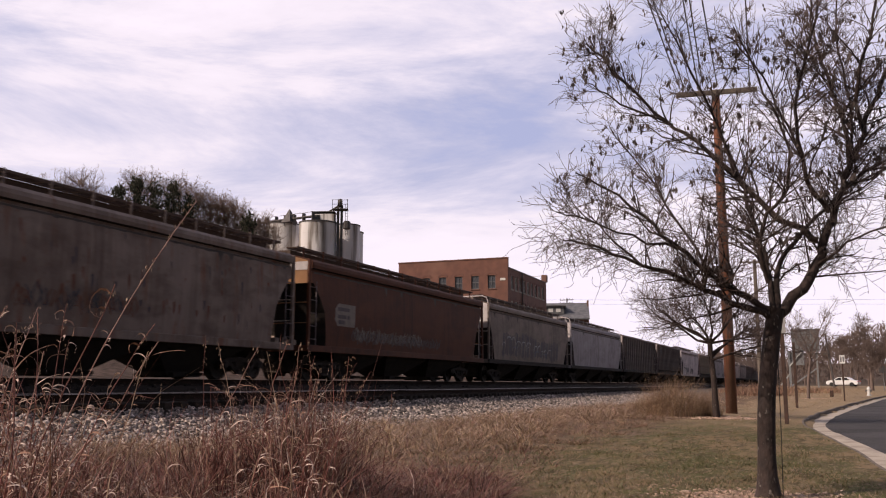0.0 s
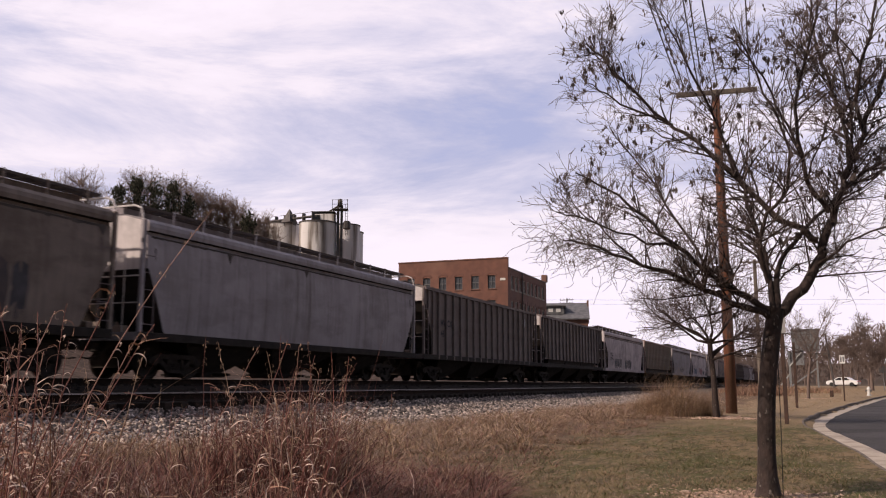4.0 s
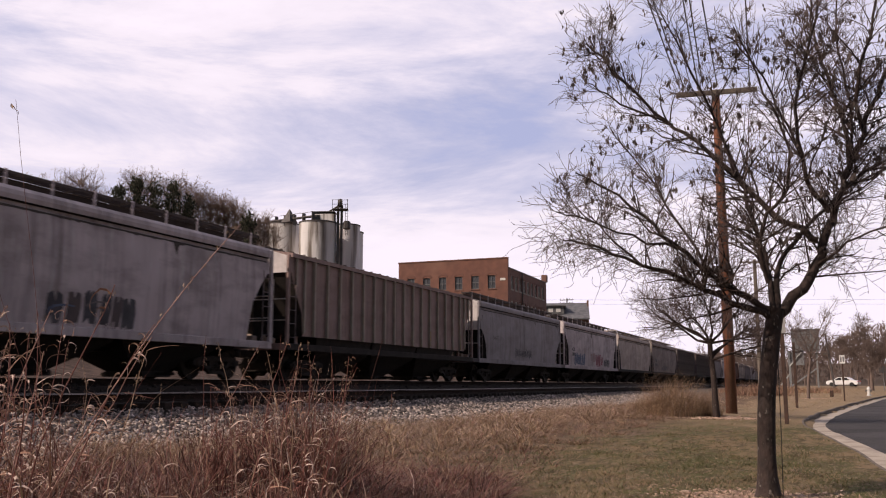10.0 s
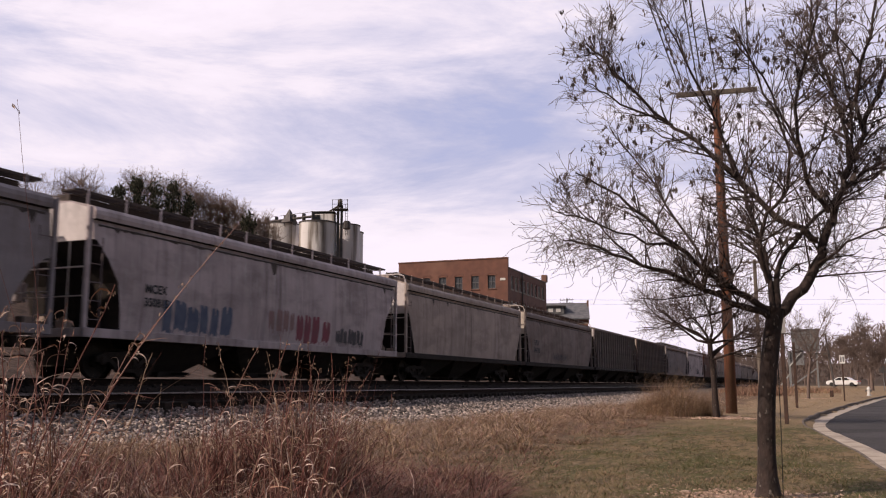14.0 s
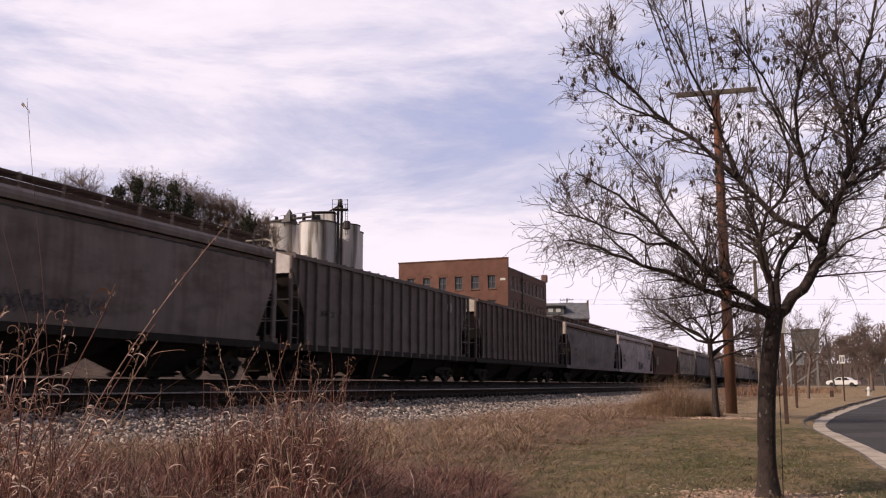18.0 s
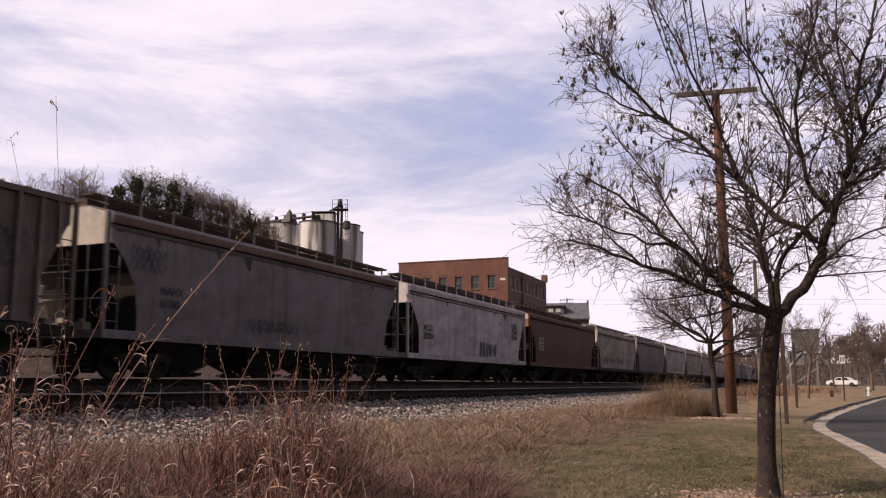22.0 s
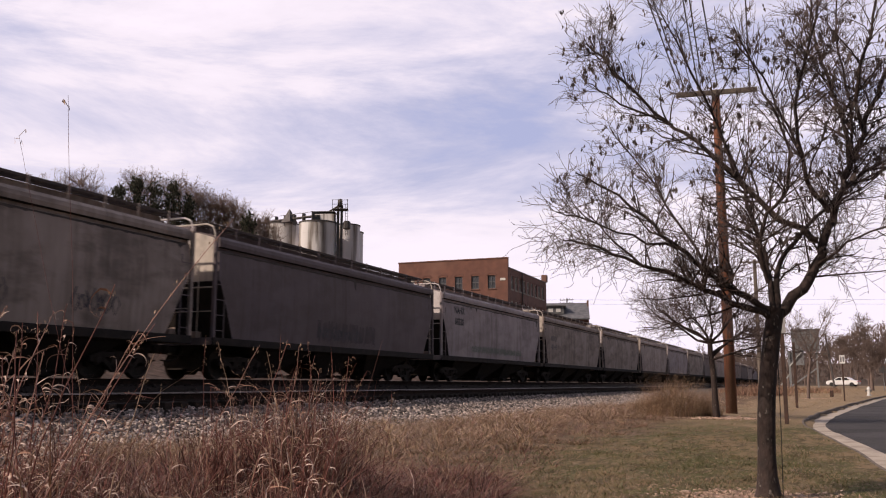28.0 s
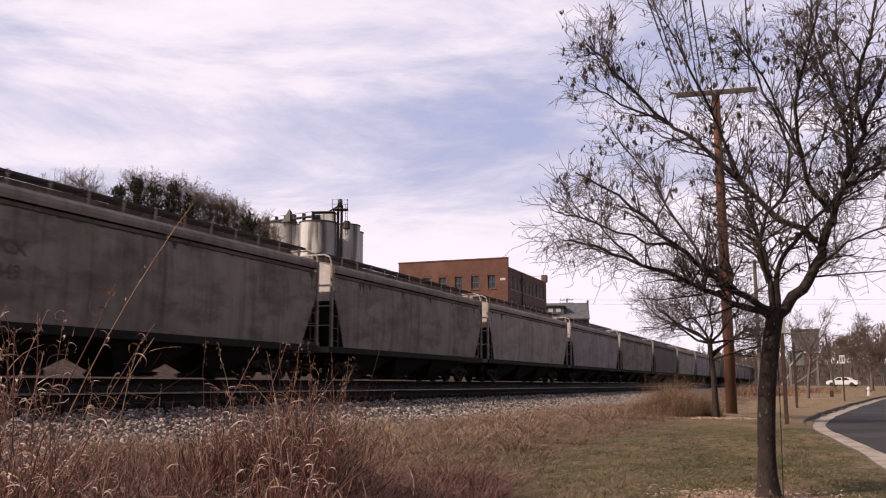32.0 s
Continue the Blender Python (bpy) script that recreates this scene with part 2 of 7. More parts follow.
KNOTS = [(-60, 1.62), (-23.6, 1.62), (-22.6, 1.5), (-21.0, 0.95), (-20.1, 0.97), (-16.2, 0.97), (-15.3, 0.6), (-13.2, 0.58), (-12.5, 0.5), (-11.9, 0.36), (-10.9, 0.14), (-9.6, 0.05), (-7.5, 0.03), (-4.5, 0.06), (-1.0, 0.0), (60, 0.0)]


def ground_z(x, y):
    for (xa, za), (xb, zb) in zip(KNOTS, KNOTS[1:]):
        if x <= xb:
            base = za + (zb - za) * min(max((x - xa) / (xb - xa), 0.0), 1.0)
            break
    else:
        base = 0.0
    base += 0.72 * smooth(40, 150, y) * smooth(-14, -8, x)
    base += 10.0 * smooth(300, 430, y)
    base += 14.0 * smooth(-45, -90, x) * smooth(160, 105, y)
    if x > -10 and not in_road(x, y):
        base += 0.035 * noise.noise(Vector((x * 0.5, y * 0.5, 0)))
    return base


KERB = [(-60, 3.0), (-20, 1.6), (5, 0.95), (12.2, 0.65), (16.4, 0.33), (22.3, -0.24), (26, -0.5), (29, -0.5), (37.5, 0.04), (57, 1.95), (75, 4.33), (132, 16.0)]


def kerb_x(y):
    """The road's near kerb line, which bends round the lawn's corner."""
    for i in range(len(KERB) - 1):
        (ya, xa), (yb, xb) = KERB[i], KERB[i + 1]
        if y <= yb:
            sa = (xb - KERB[i - 1][1]) / (yb - KERB[i - 1][0]) if i else (xb - xa) / (yb - ya)
            sb = (KERB[i + 2][1] - xa) / (KERB[i + 2][0] - ya) if i + 2 < len(KERB) else (xb - xa) / (yb - ya)
            t, d = (y - ya) / (yb - ya), yb - ya
            return xa * (1 + 2 * t) * (1 - t) ** 2 + xb * t * t * (3 - 2 * t) + d * sa * t * (1 - t) ** 2 - d * sb * t * t * (1 - t)
    return KERB[-1][1]


def in_road(x, y):
    return x > kerb_x(y) - 0.05 and -60 < y < 130


def spaced(lo, hi, fine_lo, fine_hi, step, grow=1.25):
    """Grid lines: even steps in the fine stretch, growing ones beyond it."""
    line = [fine_lo + step * i for i in range(int((fine_hi - fine_lo) / step) + 1)]
    s, v = step, line[-1]
    while v < hi:
        s *= grow
        v += s
        line.append(v)
    s, v = step, fine_lo
    while v > lo:
        s *= grow
        v -= s
        line.insert(0, v)
    return line


def ground_material():
    m = mat("soil", (0.17, 0.112, 0.076), (0.1, 0.065, 0.046), 3.0, 0.95, bump=0.6, fine=35, spec=0.1)
    nt = m.node_tree
    N, L = nt.nodes.new, nt.links.new
    bs = nt.nodes["Principled BSDF"]
    base = bs.inputs["Base Color"].links[0].from_socket
    geo, sep = N("ShaderNodeNewGeometry"), N("ShaderNodeSeparateXYZ")
    L(geo.outputs["Position"], sep.inputs[0])

    def noise_of(sc, detail=5.0):
        n = N("ShaderNodeTexNoise")
        n.inputs["Scale"].default_value, n.inputs["Detail"].default_value = sc, detail
        L(geo.outputs["Position"], n.inputs["Vector"])
        return n.outputs[0]

    def rng(v, a, b, lo=0.0, hi=1.0):
        n = N("ShaderNodeMapRange")
        n.inputs["From Min"].default_value, n.inputs["From Max"].default_value = a, b
        n.inputs["To Min"].default_value, n.inputs["To Max"].default_value = lo, hi
        L(v, n.inputs["Value"])
        return n.outputs[0]

    def add(a, b):
        n = N("ShaderNodeMath")
        L(a, n.inputs[0]), L(b, n.inputs[1])
        return n.outputs[0]

    def blend(fac, a, b):
        n = N("ShaderNodeMix")
        n.data_type = "RGBA"
        L(fac, n.inputs["Factor"])
        for key, v in (("A", a), ("B", b)):
            if isinstance(v, tuple):
                n.inputs[key].default_value = (*v, 1)
            else:
                L(v, n.inputs[key])
        return n.outputs["Result"]

    def patches(sc, detail):
        mp = N("ShaderNodeMapping")
        mp.inputs["Scale"].default_value = (1.3, 0.38, 1.0)
        L(geo.outputs["Position"], mp.inputs[0])
        n = N("ShaderNodeTexNoise")
        n.inputs["Scale"].default_value, n.inputs["Detail"].default_value = sc, detail
        n.inputs["Roughness"].default_value = 0.6
        L(mp.outputs[0], n.inputs["Vector"])
        return n.outputs[0]

    # mown lawn: straw and dull green in patches
    lawn = blend(rng(patches(0.8, 8.0), 0.42, 0.55), (0.205, 0.14, 0.078), (0.084, 0.082, 0.033))
    lawn = blend(rng(patches(4.5, 8.0), 0.47, 0.61), lawn, (0.09, 0.068, 0.037))
    lawn = blend(rng(patches(14.0, 6.0), 0.53, 0.65), lawn, (0.235, 0.175, 0.112))
    edge = add(sep.outputs[0], rng(noise_of(0.7, 7.0), 0.2, 0.8, -1.2, 1.2))
    lawn = blend(rng(add(sep.outputs[1], rng(noise_of(0.4, 5.0), 0.2, 0.8, -6.0, 6.0)), 19.0, 32.0, 0.0, 0.7), lawn, (0.33, 0.235, 0.15))
    col = blend(rng(edge, -4.3, -3.0), base, lawn)
    # broken stone under and beside the tracks
    stone = blend(rng(noise_of(24.0, 3.0), 0.42, 0.66), (0.085, 0.07, 0.062), (0.2, 0.17, 0.155))
    edge2 = add(sep.outputs[0], rng(noise_of(1.3, 5.0), 0.2, 0.8, -0.7, 0.7))
    col = blend(rng(edge2, -9.1, -9.7), col, stone)
    far_side = add(sep.outputs[0], rng(noise_of(0.5, 4.0), 0.2, 0.8, -0.6, 0.6))
    col = blend(rng(far_side, -21.4, -22.2), col, blend(rng(noise_of(2.5, 6.0), 0.35, 0.65), (0.115, 0.078, 0.062), (0.045, 0.032, 0.026)))
    # stone between and under the rails, darkened for the shade of the train
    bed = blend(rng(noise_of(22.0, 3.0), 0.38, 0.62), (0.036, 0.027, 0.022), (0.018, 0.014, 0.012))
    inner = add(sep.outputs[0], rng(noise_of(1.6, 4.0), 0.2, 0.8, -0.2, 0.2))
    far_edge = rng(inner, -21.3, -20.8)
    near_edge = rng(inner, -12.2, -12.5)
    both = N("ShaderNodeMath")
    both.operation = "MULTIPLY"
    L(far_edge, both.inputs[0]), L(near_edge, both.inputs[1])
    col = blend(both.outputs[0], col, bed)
    # leaf-strewn floor of the far woods
    col = blend(rng(sep.outputs[1], 190, 240), col, (0.115, 0.088, 0.07))
    L(col, bs.inputs["Base Color"])
    return m


def build_ground():
    xs = spaced(-2600, 2600, -13.0, 3.0, 0.4, 1.22)
    xs = sorted(set(round(v, 3) for v in xs + [-24.5, -21.0, -20.1, -16.2, -15.3, -13.2, -12.5, -11.9, -10.9, -9.6]))
    ys = spaced(-2600, 3200, -15.0, 60.0, 0.6, 1.2)
    verts = [(x, y, ground_z(x, y) - (0.16 if in_road(x, y) else 0.0)) for y in ys for x in xs]
    n = len(xs)
    faces = [(j * n + i, j * n + i + 1, (j + 1) * n + i + 1, (j + 1) * n + i) for j in range(len(ys) - 1) for i in range(n - 1)]
    g = mesh_of("ground", verts, faces, ground_material(), label="dry winter ground of lawn, soil and broken stone", category="ground", kind="structure")
    g.data.polygons.foreach_set("use_smooth", [True] * len(faces))


build_ground()


def build_road():
    ys = [-60 + 4 * i for i in range(16)] + [4 + 0.75 * i for i in range(70)] + [58 + 3 * i for i in range(25)]
    road_v, road_f, kerb_v, kerb_f, gut_v, gut_f = [], [], [], [], [], []
    for k, y in enumerate(ys):
        x, z = kerb_x(y), ground_z(kerb_x(y) - 0.4, y)
        road_v += [(x + 0.54, y, z - 0.112), (x + 4.5, y, z - 0.06), (x + 9.0, y, z - 0.12)]
        kerb_v += [(x - 0.055, y, z - 0.3), (x - 0.055, y, z + 0.0), (x - 0.045, y, z + 0.012), (x - 0.008, y, z + 0.012), (x + 0.015, y, z - 0.008), (x + 0.03, y, z - 0.3)]
        gut_v += [(x + 0.02, y, z - 0.125), (x + 0.55, y, z - 0.105), (x + 0.55, y, z - 0.3)]
        if k:
            a = (k - 1) * 3
            road_f += [(a + i, a + i + 1, a + i + 4, a + i + 3) for i in range(2)]
            gut_f += [(a + i, a + i + 1, a + i + 4, a + i + 3) for i in range(2)]
            a = (k - 1) * 6
            kerb_f += [(a + i, a + i + 1, a + i + 7, a + i + 6) for i in range(5)]
    mesh_of("road", road_v, road_f, M["asphalt"], label="worn dark grey asphalt side road", category="road", kind="structure")
    mesh_of("kerb", kerb_v, kerb_f, M["kerb_top"], label="raised weathered concrete kerb round the lawn, toned dark for its shaded face", category="kerb", kind="structure")
    mesh_of("gutter", gut_v, gut_f, M["kerb"], label="pale concrete gutter between kerb and asphalt", category="gutter", kind="structure")
    verge_v, verge_f = [], []
    for k, y in enumerate(ys):
        x, z = kerb_x(y), ground_z(kerb_x(y) - 0.4, y)
        verge_v += [(x - 1.0, y, ground_z(x - 1.0, y) - 0.03), (x - 0.75, y, ground_z(x - 0.75, y) + 0.004), (x - 0.4, y, z + 0.006), (x - 0.052, y, z + 0.004), (x - 0.052, y, z - 0.3)]
        if k:
            a = (k - 1) * 5
            verge_f += [(a + i, a + i + 1, a + i + 6, a + i + 5) for i in range(4)]
    mesh_of("verge", verge_v, verge_f, bpy.data.materials["soil"], label="strip of winter lawn along the kerb", category="verge", kind="structure")
    cross_v = [(2, 134, 0.66), (90, 160, 0.66), (88, 168, 0.66), (-1, 142, 0.66)]
    mesh_of("cross_road", cross_v, [(0, 1, 2, 3)], M["asphalt"], label="distant grey cross street", category="road", kind="structure")


build_road()


# ---------------------------------------------------------------- the two tracks
RAIL = [(-0.07, -0.17), (0.07, -0.17), (0.07, -0.155), (0.012, -0.135), (0.012, -0.045), (0.037, -0.03), (0.037, -0.006), (0.03, 0.0), (-0.03, 0.0), (-0.037, -0.006), (-0.037, -0.03), (-0.012, -0.045), (-0.012, -0.135), (-0.07, -0.155)]


def build_track(axis, top, y0, y1, label):
    track = thing("railway_track", pose(axis, 0, top), label=label, category="railway track", kind="structure")
    for side in (-0.755, 0.755):
        v = [(side + x, y, z) for y in (y0, y1) for x, z in RAIL]
        n = len(RAIL)
        f = [(i, (i + 1) % n, n + (i + 1) % n, n + i) for i in range(n)]
        me = bpy.data.meshes.new("rail")
        me.from_pydata(v, [], f)
        me.materials.append(M["rail_steel"]), me.materials.append(M["rail_head"])
        for p in me.polygons:
            p.material_index = 1 if p.center.z > -0.004 else 0
        part("rail", me, None, track, "rusty steel rail with a polished head")
    rng = random.Random(5)
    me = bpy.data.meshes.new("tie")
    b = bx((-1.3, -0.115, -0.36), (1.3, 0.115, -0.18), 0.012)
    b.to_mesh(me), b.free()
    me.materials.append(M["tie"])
    plate = bpy.data.meshes.new("tie_plate")
    b = bx((-0.17, -0.09, -0.18), (0.17, 0.09, -0.166))
    b.to_mesh(b and plate), b.free()
    plate.materials.append(M["rail_steel"])
    for i in range(150):
        y = 2.0 + i * 0.52
        t = new("tie", me)
        t.parent = track
        t.matrix_basis = pose(rng.uniform(-0.04, 0.04), y + rng.uniform(-0.03, 0.03), rng.uniform(-0.008, 0.004), 0, 0, rng.uniform(-1, 1))


build_track(TRACK_X, TRACK_Z, -120, 900, "railway track of rusty rails on dark ties")
build_track(NEAR_X, NEAR_Z, -120, 900, "empty railway track with rusty rails on dark ties")


# ---------------------------------------------------------------- the freight train
SPEED = 11.13                    # metres a second, towards the camera (-y)
SHARED = {}


def shared(key, make):
    if key not in SHARED:
        me = bpy.data.meshes.new(str(key[0] if isinstance(key, tuple) else key))
        b = make()
        b.to_mesh(me), b.free()
        SHARED[key] = me
    return SHARED[key]


def piece(name, key, make, material, parent, m=None, label=""):
    """A part on shared mesh data, with its own material."""
    me = shared(key, make)
    if not me.materials:
        me.materials.append(material)
    ob = new(name, me)
    ob.parent = parent
    if m is not None:
        ob.matrix_basis = m
    if me.materials[0] != material:
        ob.material_slots[0].link = "OBJECT"
        ob.material_slots[0].material = material
    if label:
        ob["label"] = label
    return ob


def paint(name, colour, dirt=(0.10, 0.075, 0.06), dirty=0.5, rust=0.0):
    """Weathered car paint: streaks of grime down the side, blotches of rust."""
    colour = (colour[0] * 1.13, colour[1] * 1.08, colour[2] * 1.11)
    m = mat(name, colour, tuple(v * 0.86 for v in colour), 0.9, 0.75, bump=0.12, fine=25, spec=0.2)
    nt = m.node_tree
    N, L = nt.nodes.new, nt.links.new
    bs = nt.nodes["Principled BSDF"]
    col = bs.inputs["Base Color"].links[0].from_socket
    co = N("ShaderNodeTexCoord")

    def layer(col, stretch, scale, lo, hi, tint, most):
        mp = N("ShaderNodeMapping")
        mp.inputs["Scale"].default_value = stretch
        L(co.outputs["Object"], mp.inputs[0])
        n = N("ShaderNodeTexNoise")
        n.inputs["Scale"].default_value, n.inputs["Detail"].default_value = scale, 7.0
        n.inputs["Roughness"].default_value = 0.62
        L(mp.outputs[0], n.inputs["Vector"])
        r = N("ShaderNodeMapRange")
        r.inputs["From Min"].default_value, r.inputs["From Max"].default_value, r.inputs["To Max"].default_value = lo, hi, most
        L(n.outputs[0], r.inputs["Value"])
        x = N("ShaderNodeMix")
        x.data_type = "RGBA"
        L(r.outputs[0], x.inputs["Factor"]), L(col, x.inputs["A"])
        x.inputs["B"].default_value = (*tint, 1)
        return x.outputs["Result"]

    col = layer(col, (1, 2.2, 0.12), 1.6, 0.47, 0.66, dirt, 0.5 * dirty + 0.15)
    col = layer(col, (1, 0.5, 0.5), 1.1, 0.45, 0.7, dirt, 0.75 * dirty)
    col = layer(col, (0.3, 1.0, 0.03), 2.6, 0.58, 0.7, tuple(v * 0.8 for v in dirt), 0.5)
    col = layer(col, (1, 0.35, 0.9), 1.5, 0.48, 0.62, tuple(v * 0.85 for v in dirt), 0.8 * dirty)
    # grime that gathers along the upright welds between the side sheets
    sep, wob = N("ShaderNodeSeparateXYZ"), N("ShaderNodeTexNoise")
    L(co.outputs["Object"], sep.inputs[0])
    wob.inputs["Scale"].default_value, wob.inputs["Detail"].default_value = 1.3, 4.0
    L(co.outputs["Object"], wob.inputs["Vector"])

    def mth(op, a, b):
        n = N("ShaderNodeMath")
        n.operation = op
        for i, v in enumerate((a, b)):
            if isinstance(v, (int, float)):
                n.inputs[i].default_value = v
            else:
                L(v, n.inputs[i])
        return n.outputs[0]

    along = mth("ADD", mth("DIVIDE", sep.outputs[1], 2.45), mth("MULTIPLY", wob.outputs[0], 0.09))
    near = mth("ABSOLUTE", mth("SUBTRACT", mth("FRACT", along, 0.0), 0.5), 0.0)
    r = N("ShaderNodeMapRange")
    r.inputs["From Min"].default_value, r.inputs["From Max"].default_value, r.inputs["To Min"].default_value, r.inputs["To Max"].default_value = 0.0, 0.035, 1.0, 0.0
    L(near, r.inputs["Value"])
    patch = N("ShaderNodeMapRange")
    patch.inputs["From Min"].default_value, patch.inputs["From Max"].default_value, patch.inputs["To Max"].default_value = 0.38, 0.6, 0.75
    L(wob.outputs[0], patch.inputs["Value"])
    x = N("ShaderNodeMix")
    x.data_type = "RGBA"
    L(mth("MULTIPLY", r.outputs[0], patch.outputs[0]), x.inputs["Factor"]), L(col, x.inputs["A"])
    x.inputs["B"].default_value = (*(v * 0.45 + d * 0.35 for v, d in zip(colour, dirt)), 1)
    col = x.outputs["Result"]
    col = layer(col, (1, 3.0, 0.5), 2.4, 0.55, 0.75, tuple(min(v * 1.25, 0.6) for v in colour), 0.5)
    if rust:
        col = layer(col, (1, 1.3, 0.2), 1.9, 0.56, 0.68, (0.19, 0.07, 0.035), rust)
        col = layer(col, (1, 1, 0.8), 7.0, 0.62, 0.7, (0.15, 0.055, 0.03), rust)
    L(col, bs.inputs["Base Color"])
    return m


ENDS = {"smooth": [(0.3, 3.42), (0.7, 3.0), (1.1, 2.42), (1.25, 1.7), (1.3, 0.0)], "ribbed": [(0.25, 3.65), (1.0, 2.25), (1.06, 0.0)], "deep": [(0.3, 2.75), (0.7, 2.45), (1.05, 1.95), (1.2, 1.5), (1.25, 0.0)], "round": [(0.25, 2.92), (1.0, 1.3), (1.04, 0.0)]}


def end_rise(d, low, shape):
    """The lower edge of the body by the distance d from the car's end: the hopper's slope sheet."""
    rows = ENDS[shape]
    if d <= rows[0][0]:
        return rows[0][1]
    for (da, za), (db, zb) in zip(rows, rows[1:]):
        if d <= db:
            return max(low, za + (zb - za) * (d - da) / (db - da))
    return low


def body_mesh(length, shape, low):
    """Shell of the car: sides, roof and sloped hopper ends, lofted from end to end."""
    half, ribbed = length / 2, shape == "ribbed"
    ds = [0.2, 0.25, 0.3, 0.5, 0.7, 0.9, 1.0, 1.06, 1.1, 1.2, 1.25, 1.31, 1.6, 3.2, 5.0]
    ys = [-half + d for d in ds] + [0.0] + [half - d for d in reversed(ds)]
    bm = bmesh.new()
    rings = []
    for y in ys:
        zb = end_rise(half - abs(y), low, shape)
        pts = []
        for k in range(8):
            z = zb + ((3.98 if ribbed else 3.83) - zb) * k / 7
            x = 1.5 if ribbed else 1.5 + 0.085 * math.sin(math.pi * (z - 1.1) / 3.1)
            pts.append((x, z))
        pts += [(1.5, 4.16), (1.6, 4.16), (1.6, 4.3), (1.4, 4.34), (0.75, 4.44), (0, 4.46)] if ribbed else [(1.46, 3.86), (1.46, 3.93), (1.6, 3.95), (1.62, 4.06), (1.6, 4.17), (1.5, 4.27), (0.75, 4.46), (0, 4.5)]
        ring = [bm.verts.new((x, y, z)) for x, z in pts] + [bm.verts.new((-x, y, z)) for x, z in reversed(pts[:-1])]
        rings.append(ring)
    n = len(rings[0])
    for a, b in zip(rings, rings[1:]):
        for i in range(n):
            bm.faces.new((a[i], b[i], b[(i + 1) % n], a[(i + 1) % n]))
    bm.faces.new(rings[0])
    bm.faces.new(rings[-1][::-1])
    bmesh.ops.recalc_face_normals(bm, faces=bm.faces)
    bm.normal_update()
    # downward and inner end faces get a near-black tone in place of shade
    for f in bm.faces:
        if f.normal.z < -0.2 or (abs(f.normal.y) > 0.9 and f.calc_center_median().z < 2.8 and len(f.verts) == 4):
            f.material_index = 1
    return bm


def bay_mesh(top_len, low):
    bm = bmesh.new()
    a = [(1.4, low + 0.02), (1.25, 0.92), (0.5, 0.22), (0.5, 0.1)]
    b = [top_len / 2, top_len / 2 - 0.15, 0.72, 0.72]
    rings = [[bm.verts.new((sx * x, sy * y, z)) for sx, sy in ((-1, -1), (1, -1), (1, 1), (-1, 1))] for (x, z), y in zip(a, b)]
    for p, q in zip(rings, rings[1:]):
        for i in range(4):
            bm.faces.new((p[i], p[(i + 1) % 4], q[(i + 1) % 4], q[i]))
    bm.faces.new(rings[0]), bm.faces.new(rings[-1][::-1])
    box(bm, (-0.7, -0.6, 0.06), (0.7, 0.6, 0.2))
    box(bm, (-1.3, -0.04, 0.1), (1.3, 0.04, 0.18))
    bmesh.ops.recalc_face_normals(bm, faces=bm.faces)
    return bm


def ladder_mesh(height, width, rungs):
    bm = bmesh.new()
    for s in (0, width):
        box(bm, (-0.014, s - 0.016, 0), (0.014, s + 0.016, height))
    for i in range(rungs):
        z = height * (i + 0.5) / rungs
        box(bm, (-0.012, 0, z - 0.012), (0.012, width, z + 0.012))
    return bm


def frame_mesh():
    """Cast side frame of a truck, with its window and journal ends."""
    bm = bmesh.new()
    prism(bm, [(-1.1, 0.42), (-1.12, 0.56), (-0.75, 0.68), (0.75, 0.68), (1.12, 0.56), (1.1, 0.42), (0.7, 0.42), (0.62, 0.55), (-0.62, 0.55), (-0.7, 0.42)], -0.07, 0.07)
    prism(bm, [(-0.75, 0.5), (-0.62, 0.55), (-0.22, 0.26), (0.22, 0.26), (0.62, 0.55), (0.75, 0.5), (0.3, 0.16), (-0.3, 0.16)], -0.07, 0.07)
    for s in (-1, 1):
        box(bm, (-0.07, s * 0.3 - 0.06, 0.24), (0.07, s * 0.3 + 0.06, 0.58))
        lathe(bm, [(0.12, -0.09), (0.13, 0.06), (0.08, 0.11)], 10, "x", Matrix.Translation((0, s * 0.89, 0.457)))
    bmesh.ops.recalc_face_normals(bm, faces=bm.faces)
    return bm


def spring_mesh():
    bm = bmesh.new()
    for dy in (-0.14, 0.0, 0.14):
        lathe(bm, [(0.05, 0.27), (0.065, 0.3), (0.05, 0.33), (0.065, 0.36), (0.05, 0.39), (0.065, 0.42), (0.05, 0.45)], 8, "z", Matrix.Translation((0, dy, 0)))
    return bm


def wheelset_mesh():
    bm = bmesh.new()
    for s in (-1, 1):
        prof = [(0.10, 0.66), (0.16, 0.67), (0.17, 0.70), (0.36, 0.71), (0.37, 0.685), (0.485, 0.685), (0.485, 0.71), (0.46, 0.725), (0.457, 0.82), (0.38, 0.82), (0.37, 0.78), (0.18, 0.75), (0.17, 0.84), (0.09, 0.84)]
        lathe(bm, [(r, s * h) for r, h in prof], 18, "x")
    lathe(bm, [(0.085, -0.98), (0.085, 0.98)], 10, "x")
    bmesh.ops.recalc_face_normals(bm, faces=bm.faces)
    return bm


def coupler_mesh():
    bm = bmesh.new()
    box(bm, (-0.11, -0.1, 0.8), (0.11, 0.55, 0.96), None, 0.02)
    box(bm, (-0.17, -0.32, 0.74), (0.1, -0.08, 1.02), None, 0.03)
    box(bm, (0.02, -0.3, 0.76), (0.17, -0.18, 1.0), None, 0.03)
    tube(bm, [(0.3, 0.3, 0.85), (0.33, -0.05, 0.6), (0.3, -0.4, 0.52), (0.2, -0.6, 0.55)], 0.025, 6)
    return bm


WHEELS = {1: [], -1: []}


